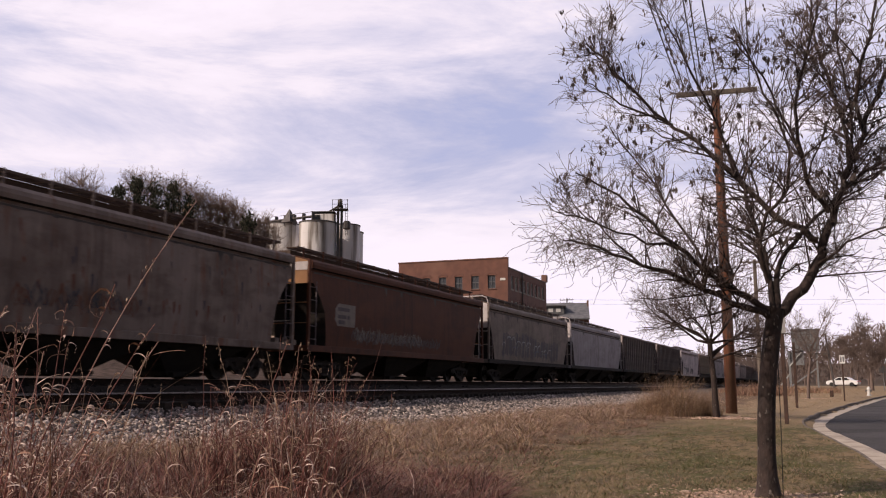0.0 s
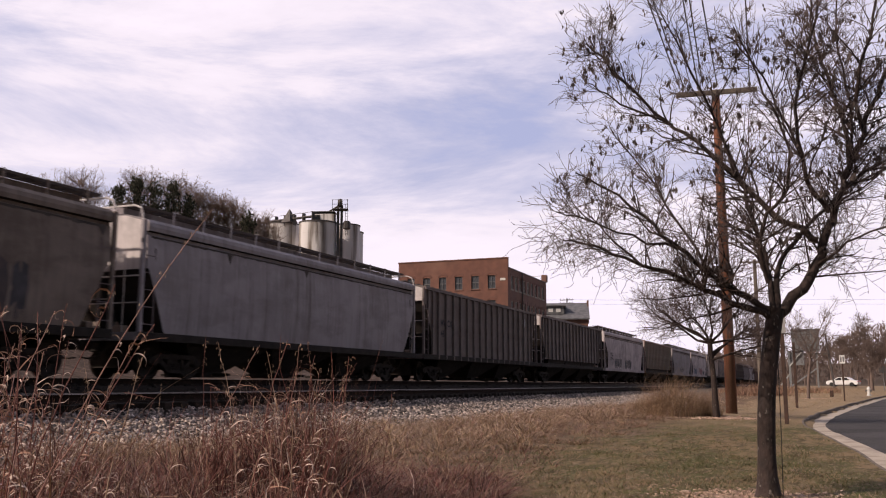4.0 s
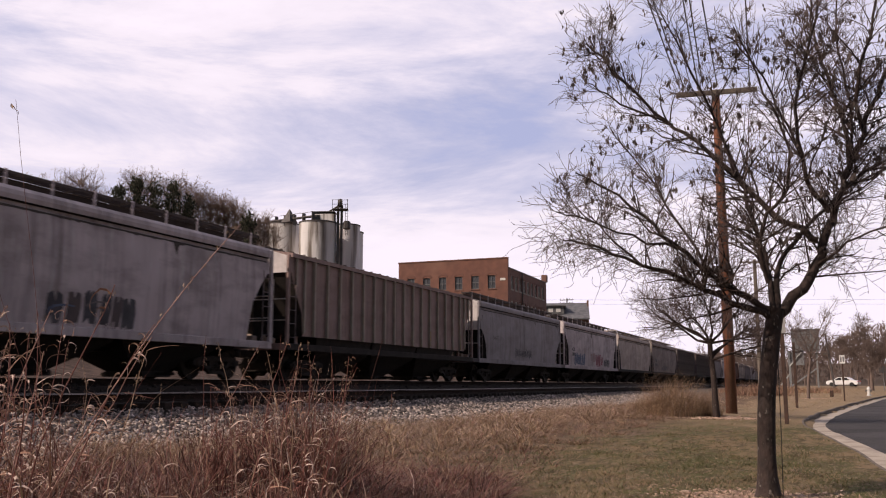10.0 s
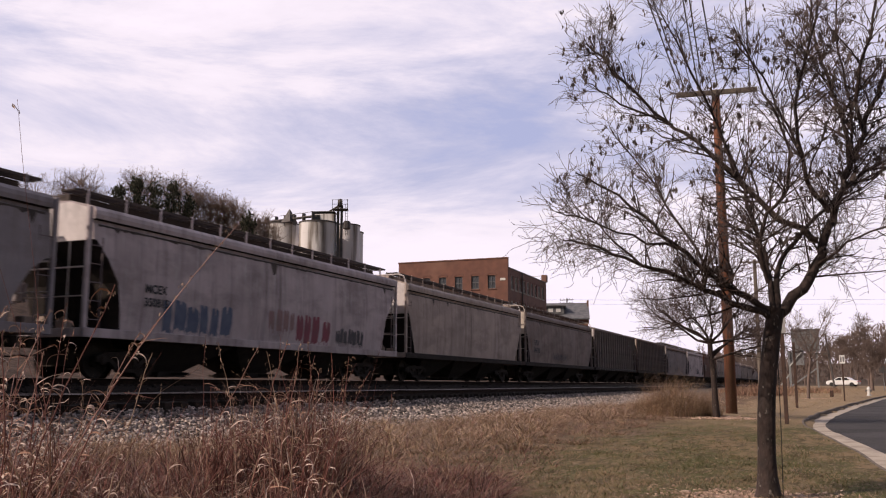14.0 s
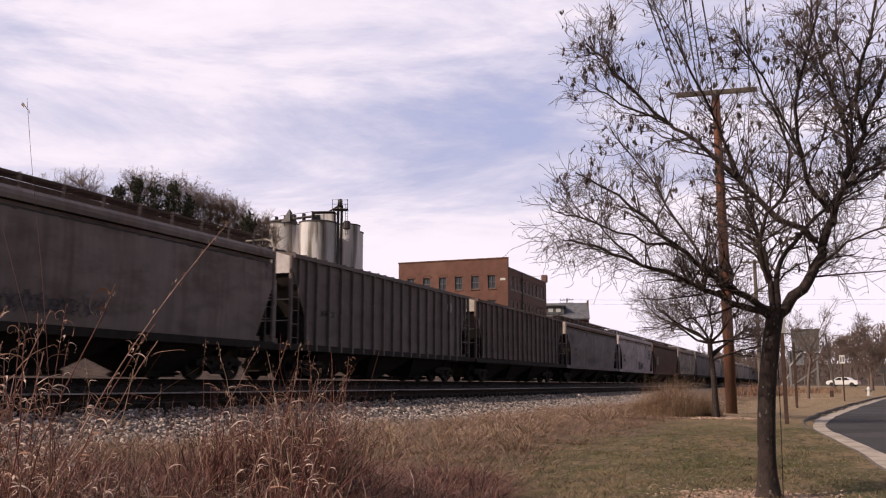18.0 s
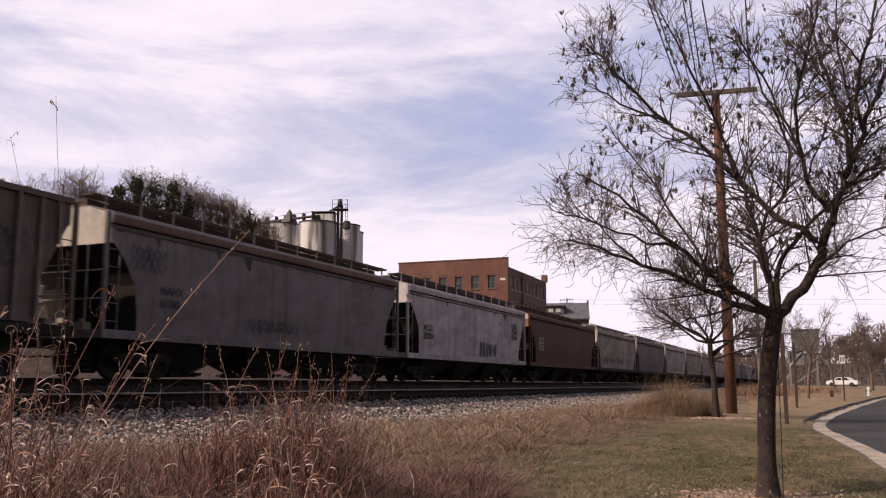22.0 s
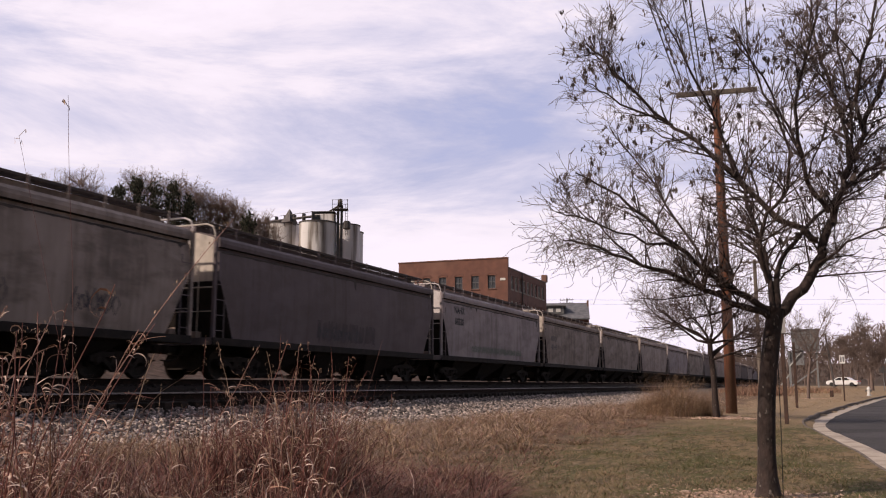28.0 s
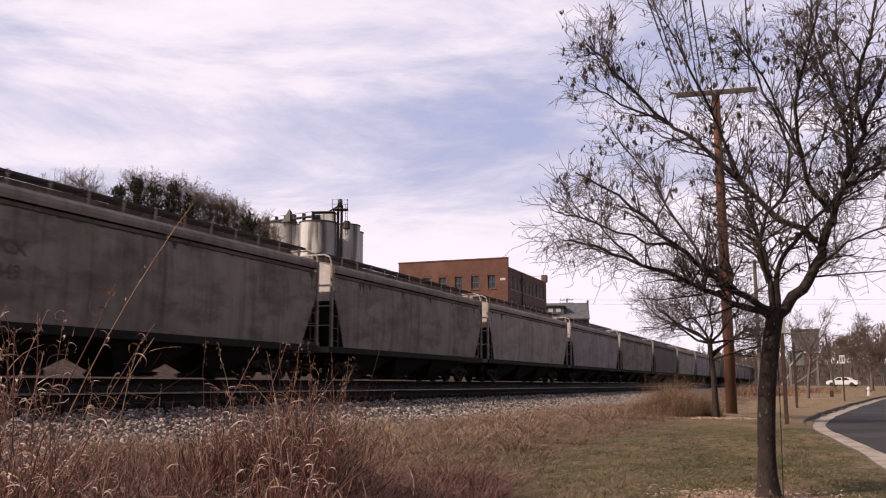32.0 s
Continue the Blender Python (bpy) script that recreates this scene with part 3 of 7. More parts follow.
def letters(words, size, material, parent, m, name="lettering"):
    cu = bpy.data.curves.new(name, "FONT")
    cu.body, cu.size, cu.align_x, cu.extrude = words, size, "LEFT", 0.0
    cu.resolution_u = 3
    cu.offset = 0.03 * size
    tmp = new(name, cu)
    bpy.context.view_layer.update()
    me = bpy.data.meshes.new_from_object(tmp.evaluated_get(bpy.context.evaluated_depsgraph_get()))
    bpy.data.objects.remove(tmp)
    me.materials.clear()
    me.materials.append(material)
    ob = new(name, me)
    ob.parent, ob.matrix_basis = parent, m
    return ob


def side_face(x, y, z):
    """Pose of a flat mark on the car side that faces the camera: its x runs along the car, its y up."""
    return Matrix(((0, 0, 1, x), (1, 0, 0, y), (0, 1, 0, z), (0, 0, 0, 1)))


def end_face(x, y, z):
    """Pose of a flat mark on the end that faces the camera."""
    return Matrix(((1, 0, 0, x), (0, 0, -1, y), (0, 1, 0, z), (0, 0, 0, 1)))


def skin_x(z, ribbed):
    return 1.5 if ribbed else 1.5 + 0.085 * math.sin(math.pi * (z - 1.1) / 3.1)


def on_side(bm, ring, lift, ribbed):
    """A flat patch of paint that follows the car's side; ring in metres along and up."""
    bm.faces.new([bm.verts.new((skin_x(z, ribbed) + lift, y, z)) for y, z in ring])


def stroke(bm, pts, th, lift, ribbed, rng):
    prev = None
    for i, (py, pz) in enumerate(pts):
        a, b = pts[max(i - 1, 0)], pts[min(i + 1, len(pts) - 1)]
        t = Vector((b[0] - a[0], b[1] - a[1]))
        t = t.normalized() if t.length else Vector((1, 0))
        nx = Vector((-t.y, t.x)) * th * rng.uniform(0.7, 1.3)
        pair = []
        for s in (-1, 1):
            qz = min(max(pz + s * nx.y, 1.24), 3.8)
            pair.append(bm.verts.new((skin_x(qz, ribbed) + lift + 0.0005 * i, py + s * nx.x, qz)))
        if prev:
            bm.faces.new((prev[0], pair[0], pair[1], prev[1]))
        prev = pair


def graffiti(car, rng, y0, y1, z0, z1, colours, ribbed, style):
    """Sprayed writing: filled block letters with gaps and drips, arched outlines, or thin looping tags."""
    y, k, high = y0, 0, z1 - z0
    while y < y1:
        w = rng.uniform(0.5, 0.8) * min(1.0, high)
        bm = bmesh.new()
        if style == "bubble":
            top, foot = z1 + rng.uniform(-0.12, 0.1) * high, z0 + rng.uniform(-0.04, 0.1) * high
            lean, wide = rng.uniform(-0.12, 0.12) * w, rng.uniform(0.62, 0.84) * w
            notch = rng.uniform(0.15, 0.45) * high
            edge = [(y, foot), (y + 0.4 * wide, foot + rng.uniform(0, 0.25) * high), (y + 0.55 * wide, foot), (y + wide, foot + rng.uniform(0, 0.1) * high), (y + wide * 1.1 + lean * 0.5, (foot + top) / 2), (y + wide + lean, top - rng.uniform(0.0, 0.15) * high), (y + 0.62 * wide + lean, top), (y + 0.5 * wide + lean, top - notch), (y + 0.36 * wide + lean, top), (y + lean, top - rng.uniform(0.0, 0.15) * high)]
            lift = 0.006 + 0.002 * (k % 3)
            mid = bm.verts.new((skin_x((foot + top) / 2, ribbed) + lift, y + 0.5 * w, (foot + top) / 2))
            rim = [bm.verts.new((skin_x(z, ribbed) + lift, q, z)) for q, z in edge]
            for i in range(len(rim)):
                bm.faces.new((mid, rim[i], rim[(i + 1) % len(rim)]))
            for _ in range(3):
                q, drop = y + rng.uniform(0, w), rng.uniform(0.05, 0.3) * high
                on_side(bm, [(q - 0.02, foot + 0.1), (q + 0.02, foot + 0.1), (q + 0.008, max(foot - drop, 1.23)), (q - 0.008, max(foot - drop, 1.23))], 0.0065, ribbed)
        elif style == "outline":
            w = rng.uniform(0.7, 1.25)
            rise, first, last = rng.uniform(0.5, 0.95) * high, rng.choice((0, 1, 2)), rng.choice((6, 7, 9))
            arch = [(y + w * (0.5 - 0.5 * math.cos(math.pi * i / 8)), z0 + rise * (0.45 + 0.55 * math.sin(math.pi * i / 8) ** 0.7)) for i in range(first, last)]
            stroke(bm, arch, 0.022, 0.012, ribbed, rng)
            if rng.random() < 0.6:
                stroke(bm, [(a * 0.6 + (y + w / 2) * 0.4, b - 0.18 * high) for a, b in arch[1:5]], 0.014, 0.013, ribbed, rng)
        else:
            zc = (z0 + z1) / 2
            pts = [(y + w * (i / 9.0) + 0.1 * math.sin(i * 2.1), zc + high / 2 * math.sin(i * 1.7 + k) * rng.uniform(0.4, 1.0)) for i in range(12)]
            stroke(bm, pts, 0.022, 0.008, ribbed, rng)
        part("graffiti", bm, colours[k % len(colours)], car)
        y += w * rng.uniform(0.85, 1.05)
        k += 1


def eave_shade(car, rng, length, material):
    """Shade under the roof's overhang painted as a dark line, with an uneven lower edge and runs down the side."""
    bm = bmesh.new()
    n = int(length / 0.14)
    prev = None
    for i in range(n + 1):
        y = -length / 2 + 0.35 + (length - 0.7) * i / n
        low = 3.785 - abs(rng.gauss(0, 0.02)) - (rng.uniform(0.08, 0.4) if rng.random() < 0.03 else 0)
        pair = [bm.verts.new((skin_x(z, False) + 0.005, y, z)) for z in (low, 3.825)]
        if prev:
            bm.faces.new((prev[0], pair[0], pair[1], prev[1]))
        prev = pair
    tagged(part("soot_streak", bm, material, car, "dark shade line painted under the roof edge"), kind="stuff")


def drips(car, rng, y0, y1, count, material):
    """Short runs of rust and grime down the side, one mesh of loose strips."""
    bm = bmesh.new()
    for _ in range(count):
        y, z, w = rng.uniform(y0, y1), rng.choice((rng.uniform(1.7, 2.7), rng.uniform(1.5, 3.8))), rng.uniform(0.02, 0.07)
        long = rng.uniform(0.12, 0.5)
        ring = [(y - w, z), (y + w * 0.6, z + 0.04), (y + w, z - long * 0.4), (y + w * 0.3, max(z - long, 1.27)), (y - w * 0.4, max(z - long * 0.8, 1.28))]
        bm.faces.new([bm.verts.new((skin_x(b, False) + 0.006, a, b)) for a, b in ring])
    tagged(part("rust_streaks", bm, material, car, "dark rust runs and peeling paint"), kind="stuff")


def hopper_car(length, colour, roof_colour, end_colour, ribbed=False, low=1.22, rib_colour=None, hoops=False, ribs=16, label="", deep=False):
    car = thing("hopper_car", None, label=label, category="freight car", group="freight train")
    half = length / 2
    shape = "ribbed" if ribbed else ("round" if hoops else ("deep" if deep else "smooth"))
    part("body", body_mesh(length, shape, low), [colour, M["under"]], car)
    # end sheets, a thin plate on each end wall
    reach_top = ENDS[shape][0][1]
    for s in (-1, 1):
        key = ("end_sheet", shape)
        piece("end_sheet", key, lambda: end_sheet_mesh(reach_top, ribbed), end_colour, car, pose(0, s * (half - 0.2), 0, 0, 0, 0 if s < 0 else 180))
    sill = M["under"] if ribbed or hoops else colour
    for s in (-1, 1):
        piece("side_sill", ("side_sill", round(length, 2)), lambda: bx((-0.05, -half, 0.99), (0.05, half, 1.22), 0.012), sill, car, pose(s * 1.545, 0, 0))
    piece("centre_sill", ("centre_sill", round(length, 2)), lambda: bx((-0.3, -half + 0.2, 0.72), (0.3, half - 0.2, 1.1), 0.02), M["under"], car)
    # hopper bays
    bays, span = 3, (length - 4.4) / 3
    for i in range(bays):
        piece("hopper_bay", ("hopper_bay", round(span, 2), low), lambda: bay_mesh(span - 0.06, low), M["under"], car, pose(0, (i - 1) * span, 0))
    # end frames
    for s in (-1, 1):
        for x in (-1.53, 1.53):
            piece("corner_post", "corner_post", lambda: bx((-0.05, -0.06, 1.0), (0.05, 0.06, 4.24), 0.01), colour, car, pose(x, s * (half - 0.06), 0))
        piece("end_platform", "end_platform", lambda: platform_mesh(), PAINTS["platform"], car, pose(0, s * half, 0, 0, 0, 0 if s < 0 else 180))
        piece("end_beam", "end_beam", lambda: bx((-1.53, 0.0, 1.0), (1.53, 0.1, 1.22), 0.01), colour, car, pose(0, s * half, 0, 0, 0, 0 if s < 0 else 180))
        piece("end_rail", "end_rail", lambda: rail_mesh(), end_colour, car, pose(0, s * half, 0, 0, 0, 0 if s < 0 else 180))
        for x in (-1, 1):
            piece("ladder", "ladder", lambda: ladder_mesh(2.3, 0.42, 5), PAINTS["dusk_grey"], car, pose(x * 1.56, s * (half - 0.1), 1.2, 0, 0, 0 if s < 0 else 180))
            if ribbed:
                piece("slope_brace", "slope_brace", lambda: bx((-0.04, -0.05, 1.15), (0.04, 0.05, 2.5), 0.0), colour, car, pose(x * 1.2, s * (half - 1.15), 0))
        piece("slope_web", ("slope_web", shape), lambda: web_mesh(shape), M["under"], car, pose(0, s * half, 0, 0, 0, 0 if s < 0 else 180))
        piece("coupler", "coupler", coupler_mesh, M["truck"], car, pose(0, s * (half + 0.02), 0, 0, 0, 0 if s < 0 else 180))
    piece("brake_gear", "brake_gear", brake_mesh, PAINTS["light_grey"], car, pose(0, -half, 0))
    # roof
    zt = 4.46 if ribbed else 4.5
    piece("hatch_trough", ("hatch_trough", round(length, 2), ribbed), lambda: trough_mesh(length, zt), colour if hoops else roof_colour, car)
    if not ribbed:
        for s in (-1, 1):
            piece("running_board", ("running_board", round(length, 2)), lambda: board_mesh(length), roof_colour, car, pose(s * 0.78, 0, 4.72))
            n = 13
            for i in range(n):
                y = -half + 0.5 + (length - 1.0) * i / (n - 1)
                piece("board_post", "board_post", lambda: bx((-0.02, -0.03, 4.3), (0.02, 0.03, 4.78)), colour, car, pose(s * 1.0, y, 0))
    if hoops:
        for s in (-1, 1):
            piece("end_hoop", "end_hoop", hoop_mesh, end_colour, car, pose(0, s * (half - 0.04), 0))
    if ribbed:
        n = ribs
        for s in (-1, 1):
            for i in range(n):
                y = -half + 1.75 + (length - 3.5) * i / (n - 1)
                piece("rib", ("rib", low), lambda: bx((-0.05, -0.05, low), (0.06, 0.05, 4.2), 0.012), rib_colour or colour, car, pose(s * 1.54, y, 0))
            for e in (-1, 1):
                for d in (0.55, 1.1):
                    zb = end_rise(d, low, "ribbed") + 0.04
                    piece("rib", ("short_rib", d, low), lambda: bx((-0.05, -0.04, zb + 0.05), (0.05, 0.04, 4.2)), rib_colour or colour, car, pose(s * 1.53, e * (half - d), 0))
    # trucks
    for s in (-1, 1):
        tr = piece("truck", "truck", truck_mesh, M["truck"], car, pose(0, s * (half - 2.15), 0))
        for x in (-1, 1):
            piece("side_frame", "side_frame", frame_mesh, M["truck"], tr, pose(x * 1.0, 0, 0))
            piece("spring", "spring", spring_mesh, M["truck"], tr, pose(x * 1.0, 0, 0))
        for a in (-1, 1):
            w = piece("wheelset", "wheelset", wheelset_mesh, M["wheel"], tr, pose(0, a * 0.89, 0.457))
            WHEELS[a].append(w)
    return car


def end_sheet_mesh(low, ribbed):
    bm = bmesh.new()
    pts = [(-1.5, low), (1.5, low), (1.5, 4.2), (0.75, 4.42), (-0.75, 4.42), (-1.5, 4.2)]
    a = [bm.verts.new((x, -0.004, z)) for x, z in pts]
    b = [bm.verts.new((x, -0.016, z)) for x, z in pts]
    for i in range(6):
        bm.faces.new((a[i], a[(i + 1) % 6], b[(i + 1) % 6], b[i]))
    bm.faces.new(b), bm.faces.new(a[::-1])
    if low < 3.0 and not ribbed:
        box(bm, (-0.45, -0.06, low), (-0.37, -0.014, 4.2))
    bmesh.ops.recalc_face_normals(bm, faces=bm.faces)
    return bm


def web_mesh(shape):
    """Upright plate that carries the sloped end of the hopper; added to block the view through the gap."""
    bm = bmesh.new()
    rows = ENDS[shape][:-1]
    prism(bm, [(rows[0][0], 1.12)] + [(d, z - 0.03) for d, z in rows] + [(1.5, 1.12)], -0.03, 0.03)
    bmesh.ops.recalc_face_normals(bm, faces=bm.faces)
    return bm


def platform_mesh():
    bm = bmesh.new()
    box(bm, (-1.45, 0.05, 1.1), (1.45, 2.3, 1.17))
    for x in (-1.1, -0.3, 0.55):
        box(bm, (x, 0.12, 1.17), (x + 0.3, 0.4, 1.42), None, 0.02)
    lathe(bm, [(0.16, 0), (0.2, 0.03), (0.2, 0.75), (0.16, 0.8)], 12, "x", Matrix.Translation((-0.75, 0.9, 1.42)))
    return bm


def rail_mesh():
    bm = bmesh.new()
    tube(bm, [(-1.5, 0.02, 2.72), (1.5, 0.02, 2.72)], 0.022, 5)
    tube(bm, [(-1.5, 0.02, 2.0), (1.5, 0.02, 2.0)], 0.018, 5)
    tube(bm, [(0.95, 0.05, 1.2), (0.95, 0.05, 3.4)], 0.02, 5)
    return bm


def brake_mesh():
    bm = bmesh.new()
    ring = [(-0.7 + 0.28 * math.cos(i * math.tau / 16), -0.08, 2.15 + 0.28 * math.sin(i * math.tau / 16)) for i in range(17)]
    tube(bm, ring, 0.018, 5)
    for i in range(3):
        a = i * math.tau / 3
        tube(bm, [(-0.7, -0.08, 2.15), (-0.7 + 0.28 * math.cos(a), -0.08, 2.15 + 0.28 * math.sin(a))], 0.014, 4)
    box(bm, (-0.95, -0.02, 1.9), (-0.45, 0.12, 2.4), None, 0.03)
    return bm


def trough_mesh(length, zt):
    bm = bmesh.new()
    n = int(length / 1.5)
    wide = 0.56 if zt > 4.48 else 0.34
    box(bm, (-wide, -length / 2 + 0.3, zt - 0.08), (wide, length / 2 - 0.3, zt + (0.17 if wide > 0.5 else 0.08)))
    for i in range(n):
        y = -length / 2 + 0.9 + (length - 1.8) * i / (n - 1)
        box(bm, (-0.42, y - 0.62, zt + 0.06), (0.42, y + 0.62, zt + 0.17), None, 0.03)
        for dy in (-0.4, 0.4):
            box(bm, (-0.45, y + dy - 0.02, zt + 0.1), (0.45, y + dy + 0.02, zt + 0.2))
    return bm


def board_mesh(length):
    bm = bmesh.new()
    h = length / 2 - 0.05
    for x in (-0.22, 0.22):
        box(bm, (x - 0.012, -h, -0.04), (x + 0.012, h, 0.03))
    for x in (-0.11, 0.0, 0.11):
        box(bm, (x - 0.03, -h, -0.012), (x + 0.03, h, 0.012))
    n = int(length / 0.6)
    for i in range(n + 1):
        y = -h + 2 * h * i / n
        box(bm, (-0.22, y - 0.02, -0.03), (0.22, y + 0.02, 0.0))
    return bm


def hoop_mesh():
    bm = bmesh.new()
    pts = [(-1.5, 0, 3.4), (-1.5, 0, 4.36), (-1.42, 0, 4.55), (-1.2, 0, 4.64), (1.2, 0, 4.64), (1.42, 0, 4.55), (1.5, 0, 4.36), (1.5, 0, 3.4)]
    tube(bm, pts, 0.03, 6)
    return bm


def truck_mesh():
    bm = bmesh.new()
    box(bm, (-1.0, -0.2, 0.4), (1.0, 0.2, 0.72), None, 0.03)
    for s in (-1, 1):
        box(bm, (-0.75, s * 0.38 - 0.06, 0.26), (0.75, s * 0.38 + 0.06, 0.42))
        box(bm, (-0.6, s * 1.42 - 0.05, 0.3), (0.6, s * 1.42 + 0.05, 0.72))
    box(bm, (-0.5, -1.5, 0.62), (0.5, 1.5, 0.8))
    return bm


# arrival of each car's leading end abreast of the eye's reference, in seconds, and its look
PAINTS = {
    "tan_grey": paint("tan_grey_paint", (0.225, 0.178, 0.15), (0.11, 0.07, 0.055), dirty=0.7, rust=0.8),
    "brown": paint("brown_paint", (0.105, 0.038, 0.02), (0.036, 0.018, 0.014), dirty=0.4),
    "pale_tan": paint("pale_tan_paint", (0.358, 0.300, 0.258), dirty=0.6),
    "blue_grey": paint("blue_grey_paint", (0.341, 0.321, 0.332), dirty=0.3),
    "mid_grey": paint("mid_grey_paint", (0.19, 0.16, 0.15), (0.12, 0.09, 0.075), dirty=0.45),
    "light_grey": paint("light_grey_paint", (0.393, 0.345, 0.339), dirty=0.35),
    "lavender": paint("lavender_grey_paint", (0.52, 0.46, 0.46), dirty=0.4),
    "warm_tan": paint("warm_tan_paint", (0.24, 0.2, 0.17), (0.1, 0.07, 0.055), dirty=0.6),
    "dim_tan": paint("dim_tan_paint", (0.24, 0.202, 0.183), (0.12, 0.08, 0.065), dirty=0.6, rust=0.35),
    "dim_grey": paint("dim_grey_paint", (0.205, 0.175, 0.168), dirty=0.4),
    "dusk_grey": paint("dusk_grey_paint", (0.155, 0.128, 0.132), dirty=0.4),
    "rib_brown": paint("ribbed_brown_paint", (0.17, 0.125, 0.11), (0.08, 0.055, 0.045), dirty=0.5, rust=0.15),
    "dark_brown": paint("dark_brown_grey_paint", (0.32, 0.23, 0.205), (0.15, 0.098, 0.078), dirty=0.4, rust=0.1),
    "steel_blue": paint("steel_grey_paint", (0.290, 0.271, 0.281), dirty=0.3),
    "cream": paint("cream_grey_paint", (0.444, 0.374, 0.327), dirty=0.35),
    "purple_grey": paint("purple_grey_paint", (0.21, 0.182, 0.183), dirty=0.4),
    "dark_grey": paint("dark_grey_paint", (0.19, 0.158, 0.148), (0.12, 0.09, 0.075), dirty=0.5),
    "roof_dark": paint("roof_grime", (0.07, 0.058, 0.054), dirty=0.4),
    "roof_brown": paint("roof_brown_grime", (0.085, 0.055, 0.042), dirty=0.4),
    # end sheets are paler than the sides, with sunlight put into their colour
    "white_end": paint("white_end_paint", (0.70, 0.67, 0.64), dirty=0.25),
    "platform": paint("platform_paint", (0.34, 0.27, 0.22), (0.12, 0.085, 0.07), dirty=0.6, rust=0.4),
    "brown_end_lit": paint("brown_end_lit_paint", (0.36, 0.19, 0.09), dirty=0.3),
    "cream_end": paint("cream_end_paint", (0.62, 0.57, 0.48), dirty=0.35, rust=0.2),
    "pale_grey_rib": paint("lighter_rib_paint", (0.21, 0.18, 0.165), (0.1, 0.075, 0.062), dirty=0.5),
    "ochre_rib": paint("pale_rib_paint", (0.40, 0.35, 0.28), dirty=0.3),
    "faded": mat("faded_stencil", (0.12, 0.1, 0.1), (0.16, 0.135, 0.13), 5, 0.8, bump=0),
    "rust_band": paint("rust_band_paint", (0.19, 0.11, 0.075), (0.09, 0.06, 0.045), dirty=0.5),
    # tone of the shade line painted below the eaves
    "eave_shade_tone": mat("eave_shade_tone", (0.05, 0.04, 0.036), (0.09, 0.072, 0.064), 2.2, 0.9, bump=0),
    "stencil": mat("stencil", (0.02, 0.02, 0.024), None, 5, 0.7, bump=0),
    "panel": mat("panel", (0.22, 0.175, 0.15), (0.16, 0.125, 0.105), 3, 0.7, bump=0),
    "spray_white": mat("spray_white", (0.46, 0.48, 0.49), (0.3, 0.32, 0.33), 3, 0.7, bump=0),
    "spray_black": mat("spray_black", (0.03, 0.027, 0.034), (0.075, 0.068, 0.08), 2.5, 0.7, bump=0),
    "spray_dim": mat("spray_dim", (0.055, 0.04, 0.045), (0.085, 0.06, 0.06), 2.5, 0.7, bump=0),
    "spray_blue": mat("spray_blue", (0.055, 0.08, 0.15), (0.1, 0.13, 0.2), 3, 0.7, bump=0),
    "spray_red": mat("spray_red", (0.27, 0.045, 0.075), (0.2, 0.05, 0.07), 3, 0.7, bump=0),
    "spray_pink": mat("spray_pink", (0.3, 0.17, 0.17), (0.24, 0.15, 0.15), 3, 0.7, bump=0),
    "spray_green": mat("spray_green", (0.15, 0.19, 0.15), (0.22, 0.23, 0.2), 3, 0.7, bump=0),
    "rust_mark": mat("rust_mark", (0.17, 0.065, 0.04), (0.12, 0.05, 0.03), 3, 0.85, bump=0),
}

